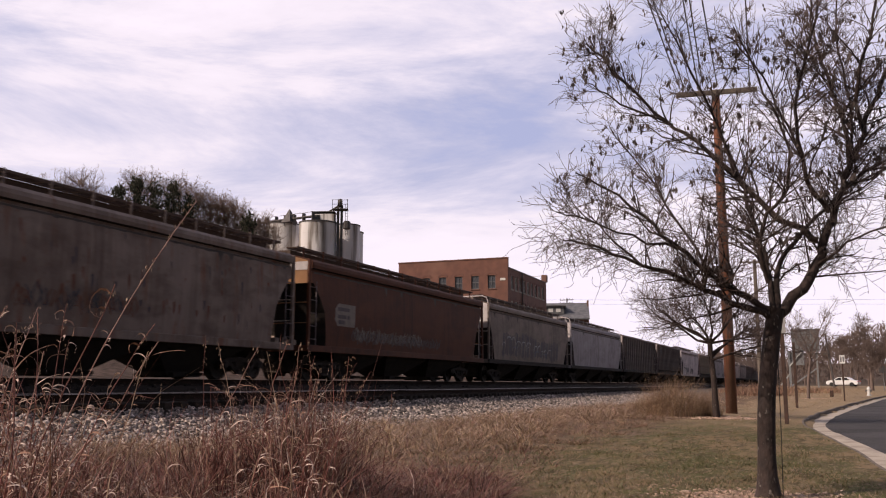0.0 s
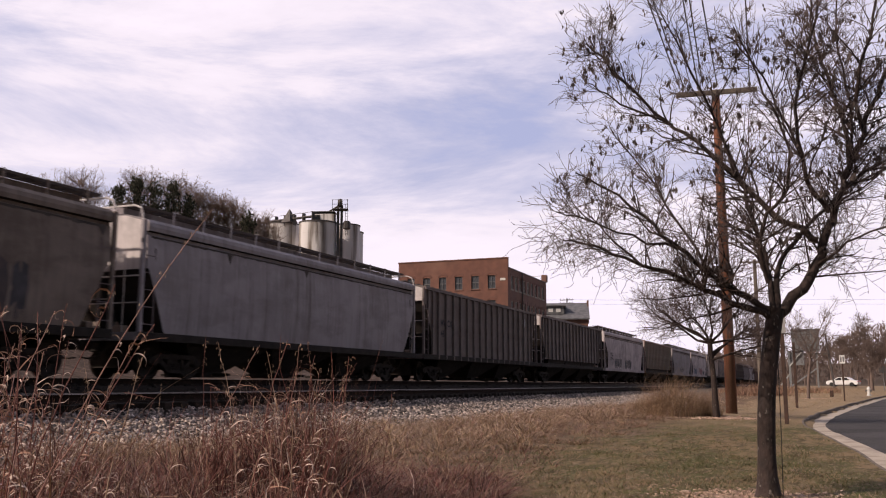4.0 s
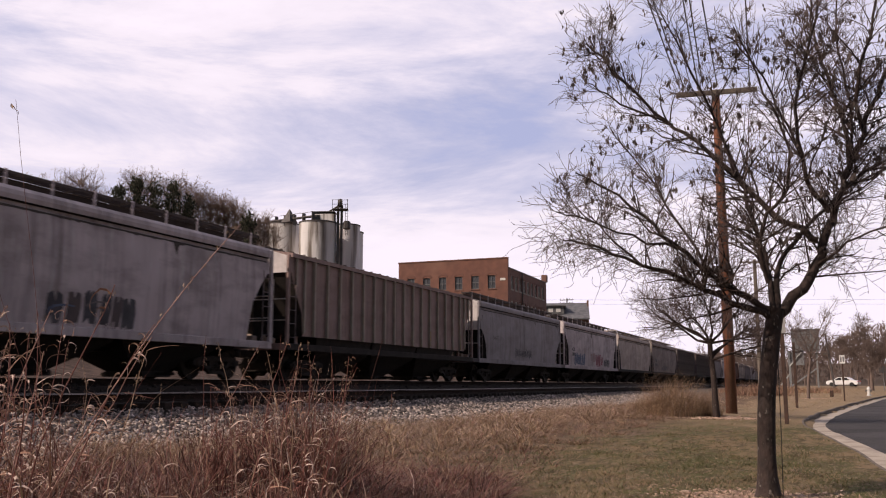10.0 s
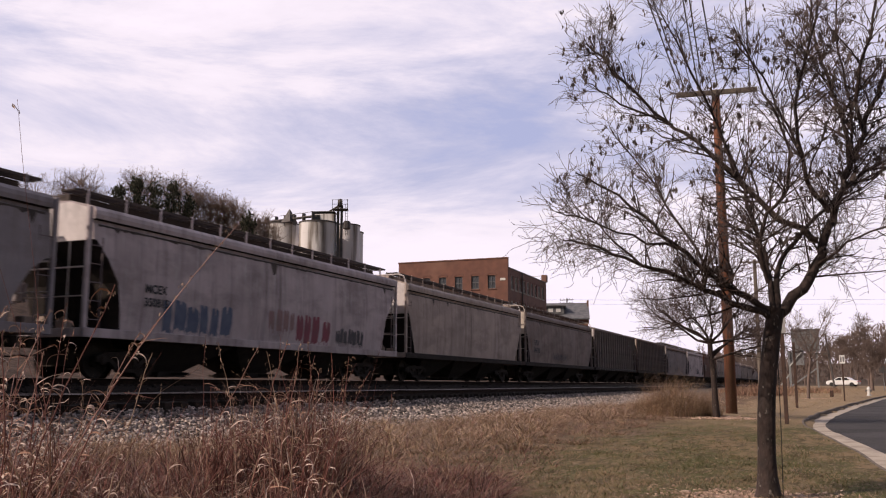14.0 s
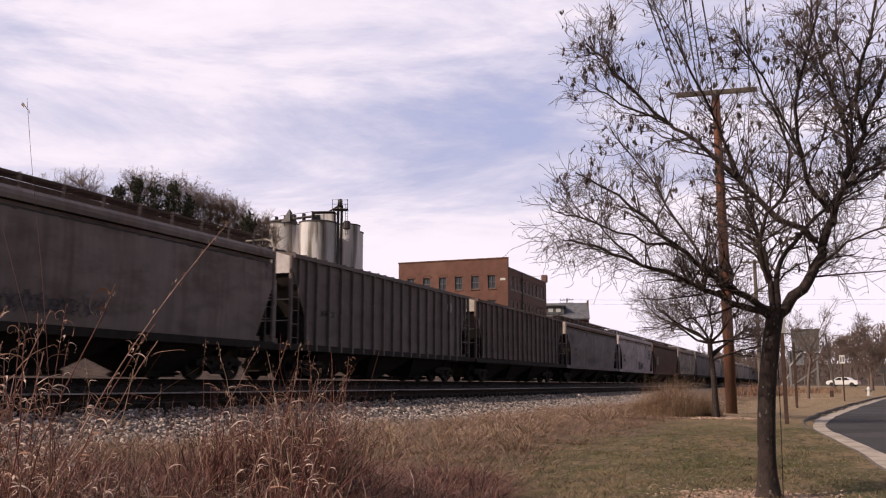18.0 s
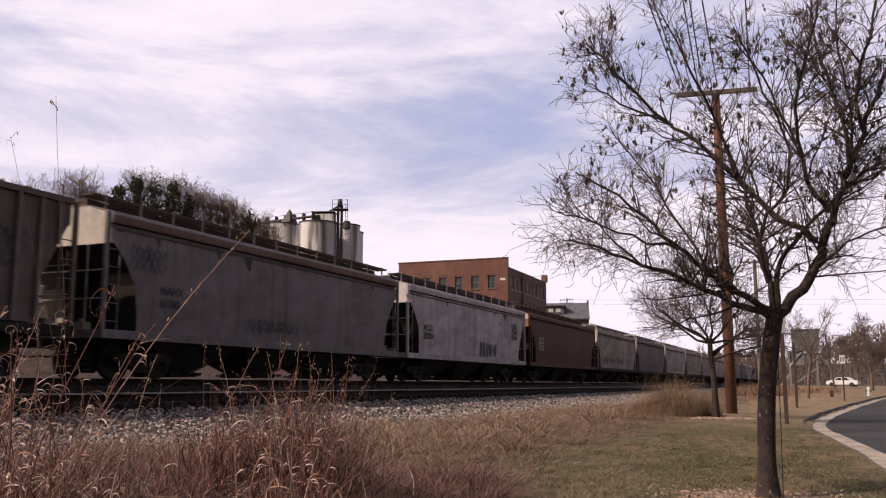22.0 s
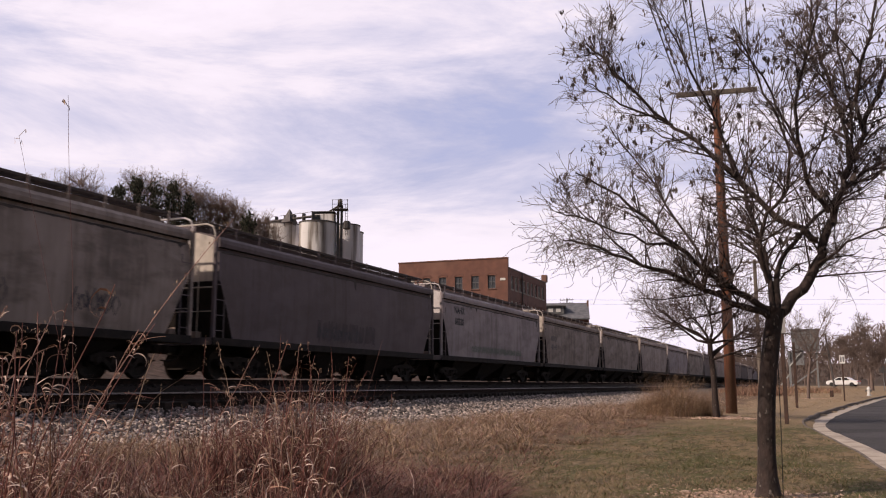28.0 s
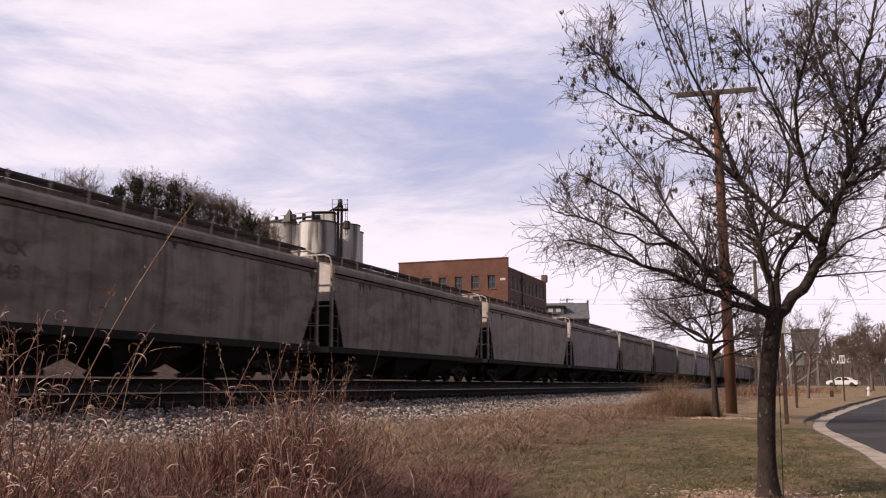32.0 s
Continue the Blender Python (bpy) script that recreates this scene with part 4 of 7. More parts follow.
# passing time, paint, end paint, roof, ribbed, low edge, hoops, words (upper, lower), graffiti kind, description
CARS = [
    (1.44, "tan_grey", "cream_end", "roof_brown", 0, 1.22, 0, None, "rust", "rust-streaked tan-grey covered hopper car, smooth-sided, with peeling graffiti"),
    (3.106, "brown", "brown_end_lit", "roof_brown", 0, 1.22, 0, "panel", "dark", "dark brown covered hopper car with a pale stencil panel"),
    (4.78, "warm_tan", "white_end", "roof_dark", 0, 1.22, 1, None, "white", "tan-grey covered hopper car with white outlined graffiti along its side"),
    (6.345, "blue_grey", "white_end", "roof_dark", 0, 1.22, 1, None, "", "clean blue-grey smooth-sided covered hopper car"),
    (8.0, "mid_grey", "white_end", "roof_dark", 1, 1.0, 0, "MWCX\n461", "", "dark grey covered hopper car with outside ribs"),
    (9.665, "dim_grey", "white_end", "roof_dark", 1, 1.5, 0, None, "", "dusty grey ribbed covered hopper car with exposed bays"),
    (11.32, "lavender", "white_end", "roof_dark", 0, 1.22, 0, "MCEX\n350910", "black", "pale lavender-grey covered hopper car with black reporting marks and graffiti"),
    (12.985, "dark_brown", "white_end", "roof_dark", 1, 1.5, 0, None, "ochre", "dark brown-grey hopper car with pale outside ribs"),
    (14.642, "steel_blue", "white_end", "roof_dark", 0, 1.22, 0, "NAHX", "faint", "steel-grey smooth-sided covered hopper car with faded marks"),
    (16.17, "lavender", "white_end", "roof_dark", 0, 1.22, 0, "MCEX\n350815", "colour", "pale grey covered hopper car with blue and red graffiti"),
    (17.83, "cream", "white_end", "roof_dark", 0, 1.22, 1, None, "", "cream-grey covered hopper car with bent end railings"),
    (19.37, "dim_tan", "cream_end", "roof_brown", 0, 1.22, 1, "FURX\n846396", "faint", "tan covered hopper car with faded marks and rust under its roof"),
    (21.0, "dark_grey", "white_end", "roof_dark", 1, 1.0, 0, "MWCX", "", "dark grey ribbed covered hopper car with a white end panel"),
    (22.6, "rib_brown", "cream_end", "roof_brown", 1, 1.25, 0, None, "", "brown-grey ribbed covered hopper car with a cream end"),
    (24.225, "purple_grey", "cream_end", "roof_brown", 0, 1.22, 0, "NAHX\n61760", "faint", "grey covered hopper car with a brown rusted roof edge"),
    (25.845, "lavender", "white_end", "roof_dark", 0, 1.22, 0, "MCEX\n350904", "black", "pale lavender-grey covered hopper car with a white end and dark graffiti"),
    (27.447, "brown", "brown_end_lit", "roof_brown", 0, 1.22, 0, "panel", "", "plain brown covered hopper car with a pale stencil panel"),
    (29.1, "pale_tan", "white_end", "roof_dark", 0, 1.22, 1, None, "tags", "cream-grey covered hopper car with small dark tags"),
    (30.625, "dusk_grey", "cream_end", "roof_dark", 0, 1.22, 1, None, "faint", "dark purple-grey covered hopper car with a cream end"),
    (32.185, "light_grey", "white_end", "roof_dark", 0, 1.22, 1, "NAHX\n66230", "green", "light grey covered hopper car with black reporting marks"),
    (33.72, "pale_tan", "cream_end", "roof_dark", 0, 1.22, 1, "MWCX\n481449", "", "pale tan-grey covered hopper car with black reporting marks"),
    (35.25, "pale_tan", "white_end", "roof_dark", 0, 1.22, 1, None, "", "tan-grey smooth covered hopper car"),
    (36.77, "cream", "cream_end", "roof_dark", 0, 1.22, 1, None, "", "pale tan-grey smooth covered hopper car"),
]
for extra in range(11):
    CARS.append((36.77 + 1.57 * (extra + 1), ("light_grey", "pale_tan", "mid_grey", "cream")[extra % 4], "white_end", "roof_dark", 0, 1.22, 1, None, "", "distant grey covered hopper car"))

TRAIN = []
rng_train = random.Random(11)


def build_train():
    P = PAINTS
    for k, (tau, col, endc, roof, ribbed, low, hoops, words, marks, label) in enumerate(CARS):
        gap = (CARS[k + 1][0] - tau if k + 1 < len(CARS) else 1.57) * SPEED
        length = round((gap - 0.95) * 20) / 20
        car = hopper_car(length, P[col], P[roof], P[endc], bool(ribbed), low, P["ochre_rib"] if marks == "ochre" else (P["pale_grey_rib"] if ribbed else None), bool(hoops), label=label, deep=k == 8)
        start = SPEED * tau - 7.52 + length / 2
        TRAIN.append((car, start))
        car.matrix_basis = pose(TRACK_X, start, TRACK_Z)
        left = -length / 2
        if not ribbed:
            eave_shade(car, rng_train, length, P["eave_shade_tone"])
        if words == "panel":
            bm = bmesh.new()
            for i in range(4):
                z0, z1 = 2.0 + 0.21 * i, 2.0 + 0.21 * (i + 1)
                cut0, cut1 = (0.2 if i == 0 else 0.0), (0.25 if i == 3 else 0.0)
                on_side(bm, [(left + 1.85 + cut0, z0), (left + (3.4 if k == 1 else 3.0), z0), (left + (3.4 if k == 1 else 3.0), z1), (left + 1.85 + cut1, z1)], 0.006, False)
            panel = part("stencil_panel", bm, P["panel"], car, "pale worn stencil panel")
            for i, (a, b, z) in enumerate(((2.05, 2.95, 2.56), (2.05, 2.7, 2.28), (2.76, 2.95, 2.28), (2.1, 2.6, 2.08))):
                bm = bmesh.new()
                on_side(bm, [(left + a, z), (left + b, z), (left + b, z + 0.14), (left + a, z + 0.14)], 0.011, False)
                part("bar", bm, P["spray_dim"], panel)
            bm = bmesh.new()
            box(bm, (-1.45, left + 0.165, 3.9), (1.45, left + 0.183, 4.2))
            part("end_patch", bm, P["white_end"], car, "white painted block on the end")
        elif words:
            lines = words.split("\n")
            size, ztop, gap2 = {19: (0.47, 3.34, 0.57), 20: (0.47, 2.72, 0.56), 4: (0.44, 2.6, 0.5), 11: (0.44, 2.3, 0.46)}.get(k, (0.4 if k in (6, 15) else 0.32, 2.27, 0.36))
            y0 = left + (1.65 if k in (11, 15, 19, 20) else 2.1)
            for i, line in enumerate(lines):
                z = ztop - i * gap2
                letters(line, size, P["faded"] if k in (8, 20) else P["stencil"], car, side_face(skin_x(z + 0.2, ribbed) + 0.012, y0, z))
            letters(lines[-1], 0.2, P["stencil"], car, end_face(-0.1, left + 0.235, 3.95))
        if marks == "white":
            graffiti(car, rng_train, left + 2.2, left + 7.6, 1.4, 2.85, [P["spray_black"], P["spray_dim"]], False, "bubble")
            for a in (3.9, 8.3):
                graffiti(car, rng_train, left + a + 0.1, left + a + 2.3, 1.3, 2.1, [P["spray_blue"], P["faded"]], False, "outline")
            graffiti(car, rng_train, left + 2.1, left + 7.6, 1.4, 2.9, [P["spray_white"]], False, "outline")
            graffiti(car, rng_train, left + 7.8, left + 13.5, 1.4, 2.6, [P["spray_dim"], P["spray_black"]], False, "bubble")
            graffiti(car, rng_train, left + 8.2, left + 11.5, 1.5, 2.4, [P["spray_white"]], False, "outline")
        elif marks == "black":
            spans = ((3.9, 6.6), (8.3, 10.9)) if k == 6 else ((9.0, 11.4),)
            for a, b in spans:
                graffiti(car, rng_train, left + a, left + b, 1.28, 2.12, [P["spray_black"], P["spray_dim"], P["spray_black"]], False, "bubble")
                graffiti(car, rng_train, left + a + 0.1, left + b - 0.3, 1.3, 2.1, [P["spray_blue"], P["faded"]], False, "outline")
        elif marks == "colour":
            graffiti(car, rng_train, left + 2.9, left + 5.9, 1.26, 2.1, [P["spray_blue"]], False, "bubble")
            graffiti(car, rng_train, left + 8.0, left + 9.4, 1.6, 2.3, [P["spray_pink"]], False, "bubble")
            graffiti(car, rng_train, left + 9.7, left + 11.7, 1.26, 2.2, [P["spray_red"]], False, "bubble")
            graffiti(car, rng_train, left + 12.4, left + 14.4, 1.35, 1.9, [P["spray_black"]], False, "bubble")
        elif marks == "dark":
            graffiti(car, rng_train, left + 3.2, left + 11.5, 1.35, 1.95, [P["spray_dim"]], False, "tag")
            graffiti(car, rng_train, left + 3.4, left + 9.5, 1.4, 2.1, [P["panel"]], False, "tag")
        if k == 7:
            for y in (-left - 1.75, -left - 1.75 - 4 * (length - 3.5) / 15):
                part("yellow_mark", bx((1.592, y - 0.05, 1.55), (1.6, y + 0.05, 2.25)), M["yellow"], car, "yellow reflective mark")
        if k in (13, 15):
            for z in (2.3, 2.65, 2.95):
                graffiti(car, rng_train, -left - 2.7, -left - 1.9, z, z + 0.5, [P["spray_black"]], bool(ribbed), "tag")
        if k in (4, 12):
            bm = bmesh.new()
            lathe(bm, [(0.3, 1.502), (0.3, 1.506)], 20, "x", Matrix.Translation((0, -left - 2.5, 3.55)))
            part("emblem", bm, P["spray_white"], car, "round faded white emblem")
        if k == 14:
            part("roof_band", bx((1.59, left + 0.3, 3.97), (1.626, -left - 0.3, 4.15), 0.01), P["rust_band"], car, "rusty brown roof edge")
            for z in (2.7, 3.0):
                graffiti(car, rng_train, left + 0.9, left + 2.0, z, z + 0.6, [P["spray_black"]], False, "tag")
        if k == 18:
            graffiti(car, rng_train, left + 6.0, left + 10.2, 1.4, 2.1, [P["spray_dim"]], False, "bubble")
        if marks == "tags":
            for at in (2.0, 4.6, 8.0, 11.5):
                graffiti(car, rng_train, left + at, left + at + 1.3, 1.5, 2.2, [P["spray_black"]], False, "tag")
        elif marks == "green":
            graffiti(car, rng_train, left + 4.0, left + 12.0, 1.4, 1.9, [P["spray_green"]], False, "tag")
        elif marks == "faint":
            graffiti(car, rng_train, left + 6.0, left + 9.0, 1.35, 2.0, [P["spray_black"]], False, "tag")
        elif marks == "rust":
            graffiti(car, rng_train, left + 6.0, left + 9.5, 1.5, 2.2, [P["rust_mark"], P["spray_black"]], False, "tag")
            for tone in ("rust_mark", "spray_dim"):
                drips(car, rng_train, left + 3.0, -left - 1.6, 30, P[tone])


build_train()


def motions():
    """The train rolls past at an even pace, its wheels turn with it, and tall weeds sway."""
    for car, start in TRAIN:
        walk(car, [(0.0, pose(TRACK_X, start, TRACK_Z)), (32.0, pose(TRACK_X, start - SPEED * 32.0, TRACK_Z))])
    turn = math.degrees(SPEED / 0.457) / FPS
    for a, sets in WHEELS.items():
        first = sets[0]
        walk(first, [(i / FPS, pose(0, a * 0.89, 0.457, (i * turn) % 360.0)) for i in range(32 * FPS + 1)])
        keys = first.animation_data
        for other in sets[1:]:
            other.rotation_mode = "QUATERNION"
            data = other.animation_data_create()
            data.action = keys.action
            data.action_slot = keys.action_slot
    for s, place, rows in STALKS:
        walk(s, [(t, place @ Matrix.Rotation(radians(a), 4, "Y")) for t, a in rows])


# ---------------------------------------------------------------- brick warehouse behind the train
def warehouse():
    house = thing("brick_warehouse", pose(-35.0, 104.0, 0.7, 0, 0, 1.5), label="three-storey red brick warehouse with arched sash windows", category="building")
    W, D, H, T = 14.75, 18.5, 15.8, 0.4
    wide, tall, SIDE = 1.0, 1.65, 14.6
    sills = (5.9, 9.0, 12.1)
    cols_f = [W - 2.1 - 2.18 * (5 - i) for i in range(6)]
    cols_s = [1.4 + 1.85 * i for i in range(9)]

    def wall(name, length, cols, place, material, H):
        bm = bmesh.new()
        edges = [0.0]
        for c in cols:
            edges += [c - wide / 2, c + wide / 2]
        edges.append(length)
        zs = [0.0]
        for s in sills:
            zs += [s, s + tall]
        zs.append(H)
        for i in range(len(edges) - 1):
            for j in range(len(zs) - 1):
                if i % 2 and j % 2:
                    continue
                box(bm, (edges[i], 0, zs[j]), (edges[i + 1], T, zs[j + 1]))
        bmesh.ops.remove_doubles(bm, verts=bm.verts, dist=0.001)
        ob = part(name, bm, material, house)
        ob.matrix_basis = place
        for c in cols:
            for s in sills:
                w = part("window", bx((-wide / 2, 0.16, 0), (wide / 2, 0.2, tall)), M["pane"], house)
                w.matrix_basis = place @ pose(c, 0, s)
                b = bmesh.new()
                for x0, x1, z0, z1 in ((-wide / 2, -wide / 2 + 0.07, 0, tall), (wide / 2 - 0.07, wide / 2, 0, tall), (-wide / 2, wide / 2, 0, 0.08), (-wide / 2, wide / 2, tall - 0.08, tall), (-wide / 2, wide / 2, tall / 2 - 0.04, tall / 2 + 0.04), (-0.025, 0.025, 0, tall)):
                    box(b, (x0, 0.1, z0), (x1, 0.158, z1))
                part("window_frame", b, M["white_trim"] if name == "side_wall" else M["sign_grey"], w)
                part("window_sill", bx((-wide / 2 - 0.1, -0.08, -0.14), (wide / 2 + 0.1, 0.1, -0.005)), M["stone_trim"] if name == "side_wall" else M["brick_dark"], w)
                b = bmesh.new()
                arc = [(-0.6, 0.0), (-0.5, 0.16), (-0.25, 0.27), (0, 0.31), (0.25, 0.27), (0.5, 0.16), (0.6, 0.0)]
                lo = [b.verts.new((x, -0.03, tall + z - 0.04)) for x, z in arc]
                hi = [b.verts.new((x * 1.15, -0.03, tall + z + 0.2)) for x, z in arc]
                for i in range(6):
                    b.faces.new((lo[i], lo[i + 1], hi[i + 1], hi[i]))
                r = bmesh.ops.extrude_face_region(b, geom=b.faces[:])
                for v in r["geom"]:
                    if isinstance(v, bmesh.types.BMVert):
                        v.co.y = 0.02
                part("window_arch", b, material, w)

    wall("front_wall", W, cols_f, pose(-W, 0, 0), M["brick"], H)
    wall("side_wall", D - T, cols_s, pose(0, T + 0.002, 0, 0, 0, 90), M["brick_dark"], SIDE)
    part("back_wall", bx((-W, D - T, 0), (-T, D, SIDE)), M["brick"], house)
    part("end_wall", bx((-W, T, 0), (-W + T, D - T, SIDE)), M["brick"], house)
    part("roof", bx((-W + T, T, SIDE - 0.7), (-T, D - T, SIDE - 0.4)), M["roof_felt"], house)
    part("cornice", bx((-W - 0.06, -0.07, H), (0.06, 0.35, H + 0.14)), M["brick_dark"], house)
    part("side_coping", bx((-0.35, 0.41, SIDE), (0.08, D + 0.02, SIDE + 0.12)), M["roof_felt"], house)
    part("end_pier", bx((-0.45, D - 0.9, SIDE + 0.12), (0.25, D, SIDE + 1.1)), M["brick_dark"], house)
    part("roof_rail", bx((-5.6, D - 0.12, SIDE + 1.02), (-0.452, D - 0.04, SIDE + 1.1)), M["white_trim"], house)
    for x in (-5.6, -3.9, -2.2):
        part("rail_post", bx((x, D - 0.12, SIDE + 0.002), (x + 0.08, D - 0.04, SIDE + 1.018)), M["white_trim"], house)
    part("downpipe", bx((0.04, 6.0, 2), (0.16, 6.12, SIDE)), M["old_steel"], house)
    part("name_plate", bx((-1.0, -0.06, 13.05), (-0.3, -0.01, 13.35)), M["white_trim"], house, "small white plate")


warehouse()


def low_house():
    g = thing("gabled_brick_shed", pose(-37.2, 150.0, 0.8, 0, 0, 15), label="low brick shed with a grey gabled roof", category="building")
    part("wall", bx((-9.5, 0, 0), (1.0, 12, 11.4)), M["brick_dark"], g)
    bm = bmesh.new()
    prism(bm, [(-0.5, 11.2), (-0.5, 11.4), (6.0, 14.6), (12.5, 11.4), (12.5, 11.2), (6.0, 14.3)], -9.8, 1.3)
    part("roof", bm, M["roof_felt"], g)
    bm = bmesh.new()
    prism(bm, [(0.05, 11.3), (6, 14.25), (11.95, 11.3)], 0.6, 0.98)
    part("gable", bm, M["brick_dark"], g)
    part("parapet", bx((1.02, 4.4, 11), (1.3, 7.6, 14.9)), M["brick_dark"], g)
    d = part("dormer", bx((-7.5, 1.0, 12.3), (-3.0, 4.0, 13.6)), M["sign_grey"], g)
    part("dormer_roof", bx((-7.8, 0.6, 13.6), (-2.7, 4.4, 13.8)), M["roof_felt"], d)
    for i in range(3):
        part("window", bx((-7.0 + 1.3 * i, 0.94, 12.6), (-6.2 + 1.3 * i, 0.99, 13.3)), M["white_trim"], d)


low_house()


# ---------------------------------------------------------------- silos
def silos():
    spots = [(-68.2, 104.8, 2.2, 22.0), (-62.3, 104.2, 2.55, 21.7), (-61.4, 110.4, 2.0, 22.3), (-62.6, 114.3, 1.7, 22.0), (-74.1, 108.0, 2.0, 22.5)]
    base = 1.0
    for x, y, r, h in spots:
        s = thing("concrete_silo", pose(x, y, base), label="tall stained pale concrete grain silo", category="silo", group="silos")
        bm = bmesh.new()
        lathe(bm, [(r, 0), (r, h)], 40)
        part("shell", bm, M["concrete"], s, smooth=False)
        bm = bmesh.new()
        lathe(bm, [(r + 0.08, h), (r + 0.08, h + 0.16), (r * 0.5, h + 0.35)], 40)
        part("cap", bm, M["old_steel"], s)
        for k in range(5):
            bm = bmesh.new()
            lathe(bm, [(r + 0.03, 3 + 4.3 * k), (r + 0.03, 3.1 + 4.3 * k)], 40)
            part("hoop", bm, M["concrete"], s)
    # gallery that runs over the silos
    g = thing("silo_gallery", pose(-66.5, 103.2, 23.05, 0, 0, -9), label="dark steel conveyor gallery on trestles over the silos", category="conveyor")
    part("deck", bx((-7.2, -0.4, 0.35), (4.6, 0.4, 0.5)), M["old_steel"], g)
    part("handrail", bx((-7.2, -0.42, 0.95), (4.6, -0.37, 1.0)), M["old_steel"], g)
    for i in range(8):
        part("trestle", bx((-7.1 + 1.65 * i, -0.3, -0.5), (-6.98 + 1.65 * i, 0.3, 1.0)), M["old_steel"], g)
    bm = bmesh.new()
    lathe(bm, [(1.15, -0.1), (0.08, 1.75)], 4, "z", pose(0.45, -0.2, 0, 0, 0, 45))
    part("hopper_roof", bm, M["old_steel"], g)
    # head house and elevator leg
    hh = thing("head_house", pose(-61.4, 104.3, 22.75, 0, 0, 20), label="small stained sheet-metal head house on the silo", category="shed")
    bm = bmesh.new()
    prism(bm, [(-1, 0), (-1, 1.15), (1, 1.45), (1, 0)], -1.5, 1.5)
    part("wall", bm, M["concrete"], hh)
    part("roof", bx((-1.6, -1.1, 1.4), (1.6, 1.1, 1.5)), M["old_steel"], hh)
    part("door", bx((-1.1, -1.06, 0.1), (-0.4, -1.01, 1.0)), M["old_steel"], hh)
    leg = thing("elevator_leg", pose(-59.3, 104.9, 1.0, 0, 0, 26), label="dark steel bucket elevator leg with a round head", category="grain elevator")
    for x in (-0.4, 0.08):
        part("casing", bx((x, -0.3, 0), (x + 0.32, 0.3, 24.2)), M["old_steel"], leg)
    bm = bmesh.new()
    lathe(bm, [(0.55, -0.3), (0.62, 0), (0.55, 0.3)], 18, "x", Matrix.Translation((0, 0, 24.5)))
    part("head", bm, M["old_steel"], leg)
    part("platform", bx((-1.0, -0.8, 23.55), (1.1, 0.8, 23.65)), M["old_steel"], leg)
    for x in (-1.0, 1.05):
        part("railing_post", bx((x - 0.035, -0.8, 23.65), (x + 0.035, -0.73, 24.9)), M["old_steel"], leg)
    for z in (24.2, 24.8):
        part("railing", bx((-1.0, -0.8, z), (1.1, -0.76, z + 0.05)), M["old_steel"], leg)
    for x in (0.75, 1.05):
        part("ladder_rail", bx((x, -0.5, 20), (x + 0.05, -0.45, 24.3)), M["old_steel"], leg)
    for i in range(10):
        part("rung", bx((0.8, -0.49, 20.2 + 0.4 * i), (1.05, -0.46, 20.24 + 0.4 * i)), M["old_steel"], leg)
    bm = bmesh.new()
    tube(bm, [(-0.4, 0, 24.0), (-2.2, 0, 22.9)], 0.12, 8)
    part("spout", bm, M["old_steel"], leg)
    bm = bmesh.new()
    lathe(bm, [(0.35, 0), (0.5, 0.12), (0.5, 0.95), (0.35, 1.15)], 14, "z", Matrix.Translation((0.95, 0, 20.9)))
    part("dust_collector", bm, M["old_steel"], leg)


silos()


# ---------------------------------------------------------------- bare trees
class Wood:
    """Collects tapered branches as plain lists, for one mesh."""

    def __init__(self):
        self.v, self.f = [], []

    def limb(self, pts, radii, sides):
        n0 = len(self.v)
        ref = Vector((0.7, 0.7, 0.1))
        for i, p in enumerate(pts):
            d = pts[min(i + 1, len(pts) - 1)] - pts[max(i - 1, 0)]
            d = d.normalized() if d.length > 1e-8 else Vector((0, 0, 1))
            u = ref - d * ref.dot(d)
            u = u.normalized() if u.length > 1e-3 else d.orthogonal().normalized()
            w = d.cross(u)
            for k in range(sides):
                a = k * math.tau / sides
                q = p + (u * math.cos(a) + w * math.sin(a)) * radii[i]
                self.v.append((q.x, q.y, q.z))
        for i in range(len(pts) - 1):
            for k in range(sides):
                a, b = n0 + i * sides + k, n0 + i * sides + (k + 1) % sides
                self.f.append((a, b, b + sides, a + sides))

    def leaf(self, p, long, wide, rng):
        n0 = len(self.v)
        a = rng.uniform(0, math.tau)
        dx, dy = math.cos(a) * wide, math.sin(a) * wide
        lean = rng.uniform(-0.3, 0.3) * long
        self.v += [(p.x, p.y, p.z), (p.x + dx, p.y + dy, p.z - long * 0.5), (p.x + lean, p.y + lean * 0.5, p.z - long), (p.x - dx, p.y - dy, p.z - long * 0.55)]
        self.f.append((n0, n0 + 1, n0 + 2, n0 + 3))

    def mesh(self, name, material, smooth_shade=True):
        me = bpy.data.meshes.new(name)
        me.from_pydata(self.v, [], self.f)
        me.materials.append(material)
        if smooth_shade:
            me.polygons.foreach_set("use_smooth", [True] * len(self.f))
        return me


def bend(start, way, length, n, rng, wild, lift):
    """A crooked line of n steps from start."""
    pts, d = [start.copy()], way.normalized()
    for _ in range(n):
        d = (d + Vector((rng.gauss(0, wild), rng.gauss(0, wild), rng.gauss(0, wild) + lift))).normalized()
        pts.append(pts[-1] + d * (length / n))
    return pts


